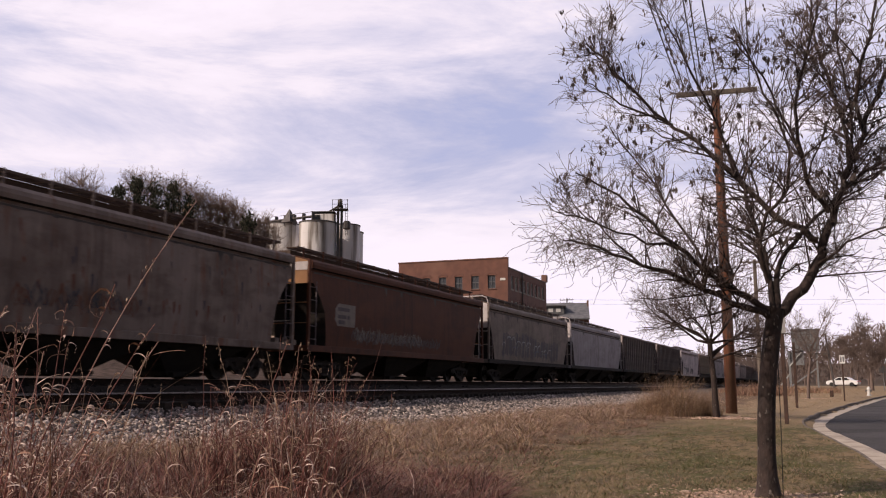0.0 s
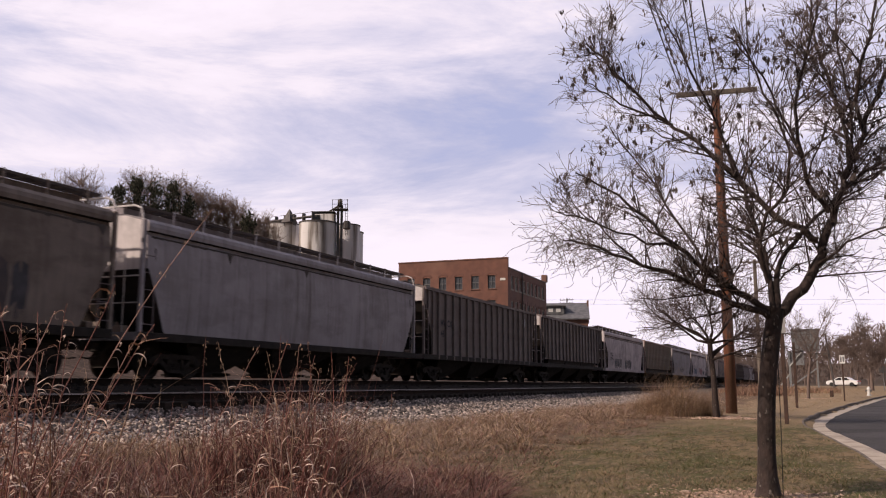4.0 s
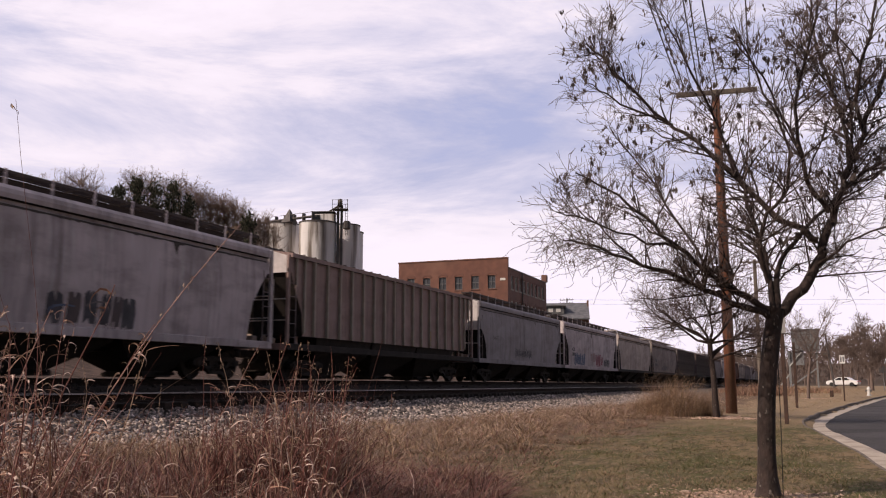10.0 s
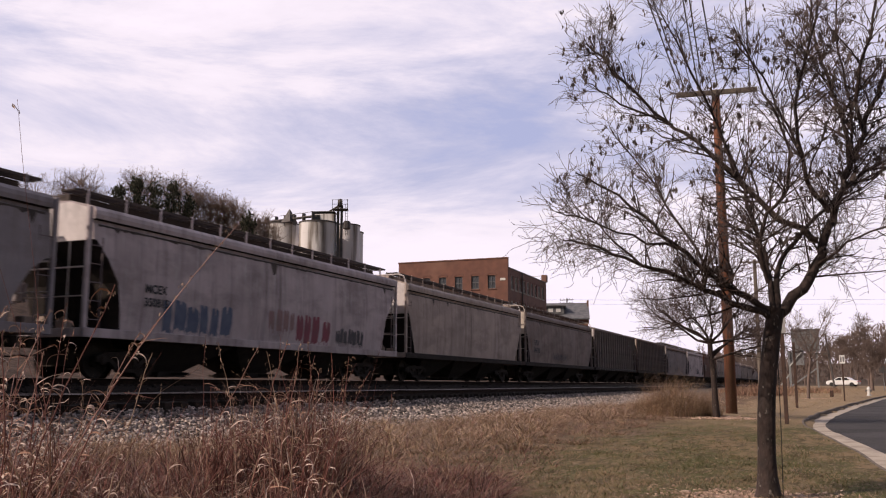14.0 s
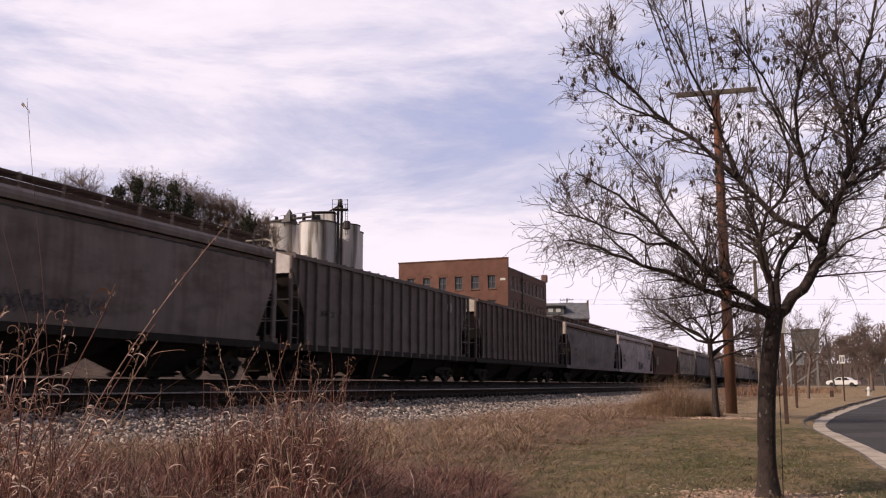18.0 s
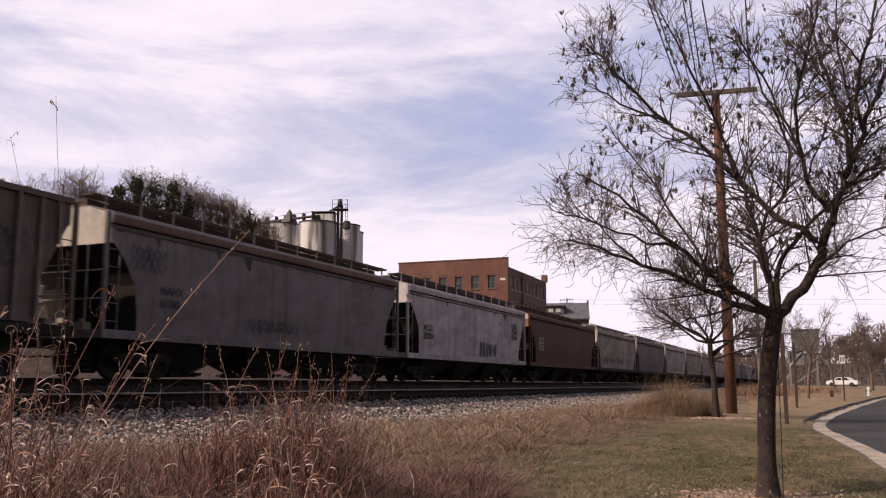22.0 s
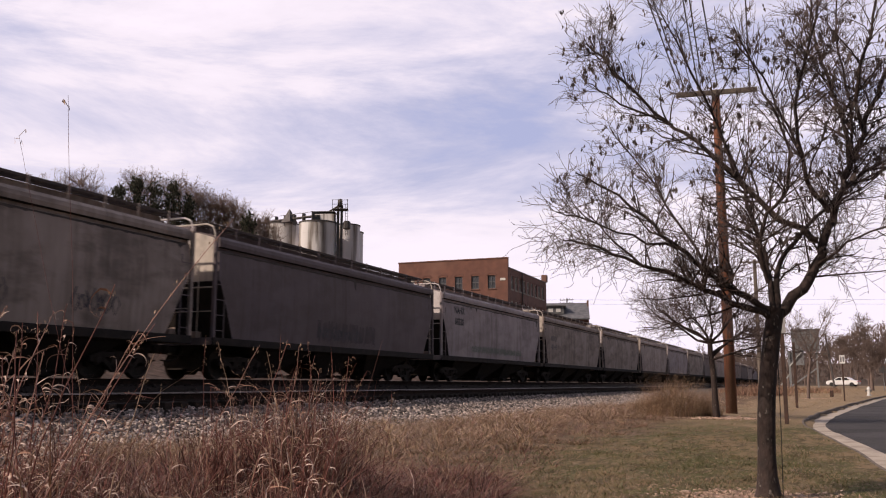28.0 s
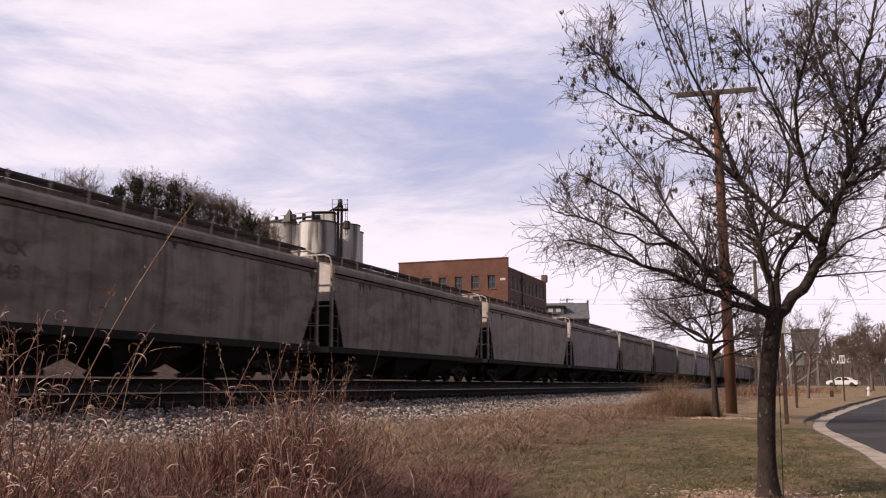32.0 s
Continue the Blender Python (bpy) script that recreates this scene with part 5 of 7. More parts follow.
def sprout(wood, twigs, seeds, pts, r0, r1, depth, rng, spec):
    """Side branches along a limb, then their own, down to twigs with seed keys."""
    total = sum((b - a).length for a, b in zip(pts, pts[1:]))
    count = max(2, int(total * spec["per_metre"][depth]))
    for c in range(count):
        t = rng.uniform(spec["from"][depth], 1.0)
        i = min(int(t * (len(pts) - 1)), len(pts) - 2)
        f = t * (len(pts) - 1) - i
        p = pts[i].lerp(pts[i + 1], f)
        way = (pts[i + 1] - pts[i]).normalized()
        side = way.cross(Vector((rng.gauss(0, 1), rng.gauss(0, 1), rng.gauss(0, 1))))
        if side.length < 1e-3:
            continue
        d = (way * rng.uniform(0.5, 1.0) + side.normalized() * rng.uniform(0.6, 1.1) + Vector((0, 0, spec["up"]))).normalized()
        length = spec["length"][depth] * rng.uniform(0.5, 1.15) * (1.15 - 0.8 * t)
        r = max((r0 + (r1 - r0) * t) * rng.uniform(0.4, 0.6), spec["thin"])
        r = min(r, spec["most"][depth])
        n = 4 if depth == 0 else (3 if depth == 1 or spec.get("fine") else 2)
        line = bend(p, d, length, n, rng, spec["wild"], spec["lift"])
        ends = max(r * 0.35, spec["thin"] * 0.8)
        radii = [r + (ends - r) * k / n for k in range(n + 1)]
        (wood if depth == 0 else twigs).limb(line, radii, 5 if depth == 0 else 3)
        if depth < len(spec["length"]) - 1:
            sprout(wood, twigs, seeds, line, r, ends, depth + 1, rng, spec)
        if seeds is not None and depth >= 1 and rng.random() < spec["seeds"] * (0.4 + 1.5 * smooth(2.2, 4.0, p.z)):
            q = line[rng.randint(1, n)]
            for _ in range(rng.randint(2, 6)):
                seeds.leaf(q + Vector((rng.gauss(0, 0.013), rng.gauss(0, 0.013), rng.gauss(0, 0.014))), rng.uniform(0.04, 0.07), rng.uniform(0.008, 0.016), rng)


# the view's right, upright and depth axes; the near tree's main limbs are placed to fit this view
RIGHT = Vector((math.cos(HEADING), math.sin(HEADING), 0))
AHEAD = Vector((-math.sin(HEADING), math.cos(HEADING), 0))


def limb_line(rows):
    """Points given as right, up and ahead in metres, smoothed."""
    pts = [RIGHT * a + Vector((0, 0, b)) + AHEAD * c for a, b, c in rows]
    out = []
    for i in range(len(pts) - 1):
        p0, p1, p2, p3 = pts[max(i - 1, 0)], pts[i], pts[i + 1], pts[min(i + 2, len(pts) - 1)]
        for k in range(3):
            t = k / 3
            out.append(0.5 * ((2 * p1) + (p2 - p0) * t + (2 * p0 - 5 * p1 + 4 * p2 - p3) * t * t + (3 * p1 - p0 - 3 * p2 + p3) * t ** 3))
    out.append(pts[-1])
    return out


def near_tree():
    rng = random.Random(21)
    tree = thing("street_tree", pose(-0.5, 8.77, 0.0), label="bare young street tree with dark seed clusters on the lawn", category="tree")
    trunk, twigs, seeds = Wood(), Wood(), Wood()
    line = limb_line([(0.0, -0.05, 0), (0.0, 0.35, 0), (0.03, 0.9, 0), (0.1, 1.4, 0), (0.16, 1.7, 0)])
    n = len(line) - 1
    radii = [(0.083 + (0.06 * (1 - i / 3) ** 2 if i < 3 else 0.0)) * (1 - 0.1 * i / n) for i in range(n + 1)]
    trunk.limb(line, radii, 14)
    spec = {"per_metre": (11.0, 14.5, 12.0), "from": (0.12, 0.1, 0.1), "length": (0.78, 0.43, 0.22), "most": (0.0105, 0.0056, 0.0034), "thin": 0.0023, "wild": 0.2, "lift": 0.025, "up": 0.24, "seeds": 0.06, "fine": True}

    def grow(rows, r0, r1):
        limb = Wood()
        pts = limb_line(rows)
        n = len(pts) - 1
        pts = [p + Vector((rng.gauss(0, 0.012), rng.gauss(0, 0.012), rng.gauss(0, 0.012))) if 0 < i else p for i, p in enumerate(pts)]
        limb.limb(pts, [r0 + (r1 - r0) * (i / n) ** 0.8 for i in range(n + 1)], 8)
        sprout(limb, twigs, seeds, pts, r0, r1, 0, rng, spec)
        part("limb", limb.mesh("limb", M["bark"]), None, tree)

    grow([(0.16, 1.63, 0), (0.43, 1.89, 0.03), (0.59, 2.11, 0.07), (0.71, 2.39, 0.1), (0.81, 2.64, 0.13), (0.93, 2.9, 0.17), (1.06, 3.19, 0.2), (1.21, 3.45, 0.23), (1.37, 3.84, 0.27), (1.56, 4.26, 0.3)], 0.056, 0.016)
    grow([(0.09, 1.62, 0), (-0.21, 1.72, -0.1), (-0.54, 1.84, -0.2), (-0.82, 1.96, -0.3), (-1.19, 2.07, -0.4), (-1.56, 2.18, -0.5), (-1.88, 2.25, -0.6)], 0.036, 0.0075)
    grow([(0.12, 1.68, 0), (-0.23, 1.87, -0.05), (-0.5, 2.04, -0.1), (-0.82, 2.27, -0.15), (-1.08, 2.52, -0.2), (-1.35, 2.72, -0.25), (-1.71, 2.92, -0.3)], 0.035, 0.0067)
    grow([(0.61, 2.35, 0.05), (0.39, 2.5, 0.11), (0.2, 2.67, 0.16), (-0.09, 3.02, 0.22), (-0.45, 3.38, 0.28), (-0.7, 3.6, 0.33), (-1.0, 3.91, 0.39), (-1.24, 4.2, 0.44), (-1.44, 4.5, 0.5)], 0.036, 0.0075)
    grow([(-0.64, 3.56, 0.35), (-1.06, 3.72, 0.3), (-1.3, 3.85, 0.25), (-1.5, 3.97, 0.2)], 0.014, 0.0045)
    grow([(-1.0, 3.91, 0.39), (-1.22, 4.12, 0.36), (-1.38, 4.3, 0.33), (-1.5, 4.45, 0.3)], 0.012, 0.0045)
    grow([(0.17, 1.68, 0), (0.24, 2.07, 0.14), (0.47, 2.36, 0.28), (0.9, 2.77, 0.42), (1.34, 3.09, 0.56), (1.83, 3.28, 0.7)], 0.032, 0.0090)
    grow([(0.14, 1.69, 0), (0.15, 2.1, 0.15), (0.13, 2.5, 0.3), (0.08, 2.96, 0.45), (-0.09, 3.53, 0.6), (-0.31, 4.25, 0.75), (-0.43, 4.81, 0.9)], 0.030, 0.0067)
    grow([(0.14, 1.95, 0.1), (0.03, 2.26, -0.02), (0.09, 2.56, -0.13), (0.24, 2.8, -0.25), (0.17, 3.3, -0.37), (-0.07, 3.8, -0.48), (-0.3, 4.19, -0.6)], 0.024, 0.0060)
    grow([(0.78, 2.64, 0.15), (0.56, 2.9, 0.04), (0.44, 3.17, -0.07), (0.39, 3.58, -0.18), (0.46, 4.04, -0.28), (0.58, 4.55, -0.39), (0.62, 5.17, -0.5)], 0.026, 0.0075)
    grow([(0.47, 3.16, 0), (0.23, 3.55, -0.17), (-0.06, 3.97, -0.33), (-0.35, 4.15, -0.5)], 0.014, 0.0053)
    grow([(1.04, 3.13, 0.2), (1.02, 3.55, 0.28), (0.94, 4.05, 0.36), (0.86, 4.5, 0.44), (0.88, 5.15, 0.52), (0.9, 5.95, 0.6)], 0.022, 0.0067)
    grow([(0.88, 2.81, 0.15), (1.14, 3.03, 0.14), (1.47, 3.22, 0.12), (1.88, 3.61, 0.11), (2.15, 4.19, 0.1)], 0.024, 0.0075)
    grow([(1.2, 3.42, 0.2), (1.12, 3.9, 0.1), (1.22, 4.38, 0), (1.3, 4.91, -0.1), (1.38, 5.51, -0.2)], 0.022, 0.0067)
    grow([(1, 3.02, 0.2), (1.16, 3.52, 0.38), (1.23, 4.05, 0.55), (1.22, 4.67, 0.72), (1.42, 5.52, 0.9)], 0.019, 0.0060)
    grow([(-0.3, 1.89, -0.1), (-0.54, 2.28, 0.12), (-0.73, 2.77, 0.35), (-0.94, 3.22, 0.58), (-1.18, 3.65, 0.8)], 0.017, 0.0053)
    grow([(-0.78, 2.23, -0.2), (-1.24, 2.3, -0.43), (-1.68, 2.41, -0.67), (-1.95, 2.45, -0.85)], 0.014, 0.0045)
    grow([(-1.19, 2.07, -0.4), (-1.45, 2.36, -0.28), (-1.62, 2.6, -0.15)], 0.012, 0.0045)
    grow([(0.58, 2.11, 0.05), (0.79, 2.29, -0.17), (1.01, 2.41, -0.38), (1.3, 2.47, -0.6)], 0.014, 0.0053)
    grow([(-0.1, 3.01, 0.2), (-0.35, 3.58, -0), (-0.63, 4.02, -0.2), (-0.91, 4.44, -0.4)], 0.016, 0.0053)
    for rows, count in (([(-0.21, 1.72, -0.1), (-0.82, 1.96, -0.3), (-1.56, 2.18, -0.5), (-1.95, 2.28, -0.62)], 95), ([(0.59, 2.11, 0.07), (0.81, 2.64, 0.13), (1.06, 3.19, 0.2)], 50), ([(-0.5, 2.04, -0.1), (-1.08, 2.52, -0.2)], 40)):
        pts = limb_line(rows)
        for _ in range(count):
            p = rng.choice(pts) + Vector((rng.gauss(0, 0.05), rng.gauss(0, 0.05), 0))
            out = RIGHT * (rng.uniform(0.2, 1.0) if rows[0][0] > 0 else rng.uniform(-0.8, 0.3)) + AHEAD * rng.uniform(-0.6, 0.6) + Vector((0, 0, rng.uniform(-0.5, 0.25)))
            line = bend(p, out, rng.uniform(0.2, 0.55), 6, rng, 0.28, -0.03)
            twigs.limb(line, [0.0032 - 0.00022 * k for k in range(7)], 3)
            for _ in range(4):
                q = rng.choice(line[2:])
                twigs.limb(bend(q, Vector((rng.gauss(0, 1), rng.gauss(0, 1), rng.gauss(-0.2, 0.7))), rng.uniform(0.06, 0.2), 4, rng, 0.3, 0.0), [0.0021, 0.002, 0.0019, 0.0018, 0.0016], 3)
    part("trunk", trunk.mesh("trunk", M["bark"]), None, tree)
    part("twig_mass", twigs.mesh("twig_mass", M["twig"]), None, tree, "fine bare twigs")
    part("seed_mass", seeds.mesh("seed_mass", M["seed"], False), None, tree, "hanging dark seed keys")
    bm = bmesh.new()
    tube(bm, [RIGHT * 0.13, RIGHT * 0.145 + Vector((0, 0, 0.7)), RIGHT * 0.15 + Vector((0, 0, 1.35)), RIGHT * 0.1 + Vector((0, 0, 1.75))], 0.004, 5)
    part("guy_line", bm, M["wire"], tree, "thin dark tie line")


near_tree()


def plain_tree(name, label, x, y, z, height, spread, trunk_r, seed, fork=0.35, density=1.0, bark="far_twig", thin=0.008, lean=0.0, levels=3, flare=0.0):
    rng = random.Random(seed)
    tree = thing(name, pose(x, y, z), label=label, category="tree")
    wood, twigs = Wood(), Wood()
    top = Vector((lean, 0, height * fork))
    trunk = [Vector((0, 0, -0.1)), Vector((lean * 0.3, 0, height * fork * 0.5)), top]
    wood.limb(trunk, [trunk_r * 1.25, trunk_r, trunk_r * 0.85], 8)
    spec = {"per_metre": (2.4 * density, 3.2 * density, 3.5 * density)[:levels], "from": (0.2, 0.15, 0.1), "length": (spread * 0.42, spread * 0.24, spread * 0.13)[:levels], "most": (trunk_r * 0.24, trunk_r * 0.12, trunk_r * 0.07), "thin": thin, "wild": 0.16, "lift": 0.06, "up": 0.2, "seeds": 0}
    count = 10 if flare else 7
    for i in range(count):
        a = i * math.tau / count + rng.uniform(-0.4, 0.4)
        out = rng.uniform(0.25, 0.95)
        d = Vector((math.cos(a) * out, math.sin(a) * out, 1.0))
        length = (height * (1 - fork)) * rng.uniform(0.75, 1.0)
        if out > 0.75:
            length = spread * rng.uniform(0.75, 0.95)
        if flare:
            out = rng.uniform(0.4, flare)
            d = Vector((math.cos(a) * out, math.sin(a) * out, 1.0))
            length = spread * rng.uniform(0.7, 1.0)
        base = top if i > 2 else trunk[1].lerp(top, rng.uniform(0.5, 0.9))
        pts = bend(base, d, length, 6, rng, 0.2 if flare else 0.12, 0.03)
        r0 = trunk_r * rng.uniform(0.45, 0.62)
        wood.limb(pts, [r0 + (thin * 1.5 - r0) * (k / 6) ** 0.8 for k in range(7)], 6)
        sprout(wood, twigs, None, pts, r0, thin * 1.5, 0, rng, spec)
    part("trunk", wood.mesh("trunk", M["bark"] if bark == "bark" else M[bark]), None, tree)
    part("crown", twigs.mesh("crown", M["twig"] if bark == "bark" else M[bark]), None, tree, "bare twiggy crown")
    return tree


plain_tree("street_tree", "small bare street tree in a ring of wood chips", -2.96, 28.12, 0.08, 4.7, 3.3, 0.085, 3, 0.46, 2.5, "bark", 0.0042, -0.1, flare=3.6)
plain_tree("street_tree", "slim bare street tree beside the side road", -0.9, 64.5, 0.05, 7.0, 3.4, 0.09, 8, 0.38, 1.7, "far_twig", 0.008, 0.3)
plain_tree("street_tree", "bare spreading tree beside the cross street", 4.6, 99.9, 0.45, 7.0, 5.0, 0.17, 12, 0.32, 1.9, "far_twig", 0.012, flare=2.2)


# ---------------------------------------------------------------- woods on the bank and in the distance
def evergreen(x, y, z, height, width, seed):
    rng = random.Random(seed)
    tree = thing("evergreen_tree", pose(x, y, z), label="dark green cedar among bare trees", category="tree", group="bank trees")
    wood, leaves = Wood(), Wood()
    wood.limb([Vector((0, 0, -0.2)), Vector((0.1, 0, height * 0.5)), Vector((0, 0, height * 0.96))], [0.28, 0.18, 0.03], 7)
    for i in range(120):
        t = rng.uniform(0.25, 1.0)
        reach = width * (1 - t) ** 0.55 * (1.0 + 0.35 * math.sin(5 * t + seed)) * rng.uniform(0.35, 1.05) + 0.2
        a = rng.uniform(0, math.tau)
        tip = Vector((math.cos(a) * reach, math.sin(a) * reach, height * t + rng.uniform(0.0, 0.6)))
        root = Vector((0, 0, height * t - 0.3))
        wood.limb([root, tip], [0.05, 0.015], 3)
        for _ in range(26):
            p = root.lerp(tip, rng.uniform(0.3, 1.08)) + Vector((rng.gauss(0, 0.28), rng.gauss(0, 0.28), rng.gauss(0, 0.22)))
            leaves.leaf(p, rng.uniform(0.14, 0.34), rng.uniform(0.05, 0.1), rng)
    part("trunk", wood.mesh("trunk", M["far_twig"]), None, tree)
    part("crown", leaves.mesh("crown", M["needle"], False), None, tree, "dense dark needles")


EVERGREENS = ((-76.4, 81.9, 24.9, 3.0, 31), (-75.0, 83.2, 26.0, 3.6, 32), (-73.4, 84.6, 25.7, 3.8, 33), (-71.9, 85.9, 25.6, 3.4, 37), (-70.4, 87.1, 24.1, 2.6, 38), (-64.7, 91.4, 22.5, 2.2, 34))
for ex, ey, etop, ew, es in EVERGREENS:
    ez = ground_z(ex, ey)
    evergreen(ex + 1.6, ey - 2.0, ez, etop - 0.9 - ez, ew * 0.9, es)

# tops of the bare crowns along the bank, from its near end to the silos
SKYLINE = (25.0, 25.4, 25.9, 26.8, 27.3, 26.3, 26.9, 27.4, 27.3, 26.5, 25.6, 24.6, 22.6)
rng_bank = random.Random(6)
for i in range(36):
    f = (0.02 + 0.055 * i) if i < 4 else ((0.27, 0.31, 0.34, 0.36)[i - 4] if i < 8 else 0.475 + 0.52 * (i - 8) / 27)
    tx, ty = -88.5 + 24.4 * f + rng_bank.uniform(-0.4, 0.4), 69.5 + 22.5 * f + rng_bank.uniform(0.5, 5.0)
    k = min(int(f * 12), 11)
    top = SKYLINE[k] + (SKYLINE[k + 1] - SKYLINE[k]) * (f * 12 - k) + rng_bank.uniform(-0.9, 0.3)
    tz, wide = ground_z(tx, ty), rng_bank.uniform(2.6, 3.4)
    t = plain_tree("bare_tree", "bare winter tree with a dense twiggy crown on the bank", tx, ty, tz, top - tz, wide, 0.085, 40 + i, (top - tz - wide * 0.9) / (top - tz), 1.12, "bank_twig", 0.009, flare=2.2)
    tagged(t, group="bank trees")


def bank_brush():
    """Undergrowth and small branches that fill the woods on the bank."""
    rng = random.Random(61)
    brush = Wood()
    while len(brush.f) < 12000 * 3:
        f = rng.choice((rng.uniform(0.25, 0.38), rng.uniform(0.47, 1.0), rng.uniform(0.68, 1.0), rng.uniform(0.68, 1.0), rng.uniform(0.0, 1.0)))
        x, y = -88.5 + 24.4 * f, 69.5 + 22.5 * f + rng.uniform(0.5, 5.5)
        k = min(int(f * 12), 11)
        top = SKYLINE[k] + (SKYLINE[k + 1] - SKYLINE[k]) * (f * 12 - k)
        z = top - 2.8 + 1.1 * noise.noise(Vector((f * 40, 0, 1))) - 6.5 * rng.random() - (2.0 if f < 0.22 or 0.38 < f < 0.47 else 0.0)
        p = Vector((x + rng.gauss(0, 0.4), y, z))
        brush.limb([p, p + Vector((rng.gauss(0, 0.5), rng.gauss(0, 0.4), rng.uniform(0.4, 1.3)))], [0.024, 0.008], 3)
    tagged(new("brushwood", brush.mesh("brushwood", M["bank_twig"])), label="tangle of bare brown brushwood on the bank", category="woods", kind="stuff")


bank_brush()


def far_woods():
    protos = [plain_tree("bare_tree", "distant bare brown winter tree", 20 + 6 * i, 190, 0.7, 11.5 + i, 5.5, 0.2, 70 + i, 0.25, 0.64, "far_twig", 0.03) for i in range(3)]
    for p in protos:
        tagged(p, group="far woods")
    rng = random.Random(77)
    spots = [(-48 + 1.9 * i + rng.uniform(-1, 1), 235 + rng.uniform(-14, 20)) for i in range(18)] + [(-8 + 2.4 * i + rng.uniform(-1.5, 1.5), 200 + rng.uniform(-10, 22)) for i in range(26)]
    for k, (x, y) in enumerate(spots):
        copy_thing(protos[k % 3], pose(x, y, 0.72, 0, 0, rng.uniform(0, 360)) @ Matrix.Scale(rng.uniform(0.72, 1.0), 4))
    # wooded rise along the skyline, one joined mass of twigs
    wood = Wood()
    for _ in range(15000):
        x = rng.uniform(-150, 130)
        y = 318 + rng.uniform(-22, 30)
        z = ground_z(x, y) + rng.uniform(0, 1) ** 0.8 * (10.0 + 6.5 * smooth(0, 25, x) + 3.0 * math.sin(x * 0.05) + 1.8 * math.sin(x * 0.17))
        p = Vector((x, y, z))
        wood.limb([p, p + Vector((rng.gauss(0, 0.9), rng.gauss(0, 0.5), rng.uniform(0.8, 2.6)))], [0.2, 0.06], 3)
    ob = new("far_woods", wood.mesh("far_woods", M["far_twig"]))
    tagged(ob, label="hazy line of bare brown woods on the skyline", category="woods", kind="stuff")


far_woods()


# ---------------------------------------------------------------- poles, wires, posts and signs
def utility_pole():
    p = thing("utility_pole", pose(-2.9, 32.4, 0.08), label="tall reddish-brown wooden utility pole with a crossarm", category="utility pole")
    bm = bmesh.new()
    tube(bm, [(0, 0, -0.2), (0, 0, 4), (-0.02, 0, 8), (-0.03, 0, 11.42)], [0.19, 0.175, 0.155, 0.13], 14)
    part("shaft", bm, M["pole_wood"], p, smooth=True)
    arm = pose(0.0, -0.22, 11.28, 0, 0, 8)
    bm = bmesh.new()
    box(bm, (-1.4, -0.06, -0.085), (1.4, 0.06, 0.085), arm, 0.01)
    part("crossarm", bm, M["grey_wood"], p, "weathered grey crossarm")
    for x in (-1.15, -0.6, 0.6, 1.15):
        bm = bmesh.new()
        lathe(bm, [(0.02, 0), (0.02, 0.1), (0.05, 0.11), (0.06, 0.17), (0.03, 0.22)], 8, "z", arm @ Matrix.Translation((x, 0, 0.07)))
        part("insulator", bm, M["old_steel"], p)
    for s in (-1, 1):
        bm = bmesh.new()
        tube(bm, [arm @ Vector((s * 0.6, 0.05, 0)), Vector((-0.02, -0.1, 10.6))], 0.015, 4)
        part("brace", bm, M["old_steel"], p)
    return pose(-2.9, 32.4, 0.08) @ arm


def wires(arm):
    """Wires run from the crossarm back over the camera."""
    for x, end in ((-1.25, (-3.15, -6, 13.0)), (-1.1, (-3.1, -6, 13.0)), (-0.6, (-1.0, -6, 13.0)), (-0.45, (-0.7, -6, 13.0)), (0.05, (-1.05, -6, 13.0)), (1.15, (0.4, -6, 13.0))):
        p, e = arm @ Vector((x, 0, 0.28)), Vector(end)
        bm = bmesh.new()
        pts = []
        for k in range(13):
            t = k / 12
            q = e.lerp(p, t)
            q.z -= 0.12 * 4 * t * (1 - t)
            pts.append(q)
        tube(bm, pts, 0.022, 5)
        tagged(part("power_line", bm, M["wire"]), label="black overhead wire strung from the wooden pole", category="cable", group="overhead wires")


wires(utility_pole())


def far_pole(x, y, z, height, arm_turn, label, arms=(0.3,), material="grey_wood", r=0.15):
    p = thing("utility_pole", pose(x, y, z), label=label, category="utility pole")
    bm = bmesh.new()
    tube(bm, [(0, 0, -0.2), (0, 0, height)], [r * 1.25, r * 0.85], 10)
    part("shaft", bm, M[material], p)
    for a in arms:
        bm = bmesh.new()
        box(bm, (-1.2, -0.06, -0.07), (1.2, 0.06, 0.07), pose(0, -0.18, height - a, 0, 0, arm_turn))
        part("crossarm", bm, M[material], p)
        for x2 in (-1.1, -0.5, 0.5, 1.1):
            bm = bmesh.new()
            lathe(bm, [(0.03, 0), (0.05, 0.1), (0.03, 0.2)], 6, "z", pose(0, -0.18, height - a + 0.07, 0, 0, arm_turn) @ Matrix.Translation((x2, 0, 0)))
            part("insulator", bm, M["old_steel"], p)


far_pole(-4.6, 77.9, 0.3, 11.0, 20, "weathered grey utility pole with a crossarm", (0.25,), "grey_wood", 0.16)
far_pole(-42.3, 159.5, 0.75, 15.9, 5, "distant dark utility pole over the shed roof", (0.3, 0.9), "old_steel", 0.14)
for z0, z1 in ((16.4, 16.0), (15.6, 15.2)):
    bm = bmesh.new()
    tube(bm, [(-95, 150, z0 + 1.0), (-60, 156, z0 + 0.1), (-42.3, 159.5, z0), (-25, 163, z1), (30, 172, z1 - 1.0)], 0.013, 4)
    tagged(part("power_line", bm, M["wire"]), label="thin dark distant overhead wire", category="cable", group="overhead wires")


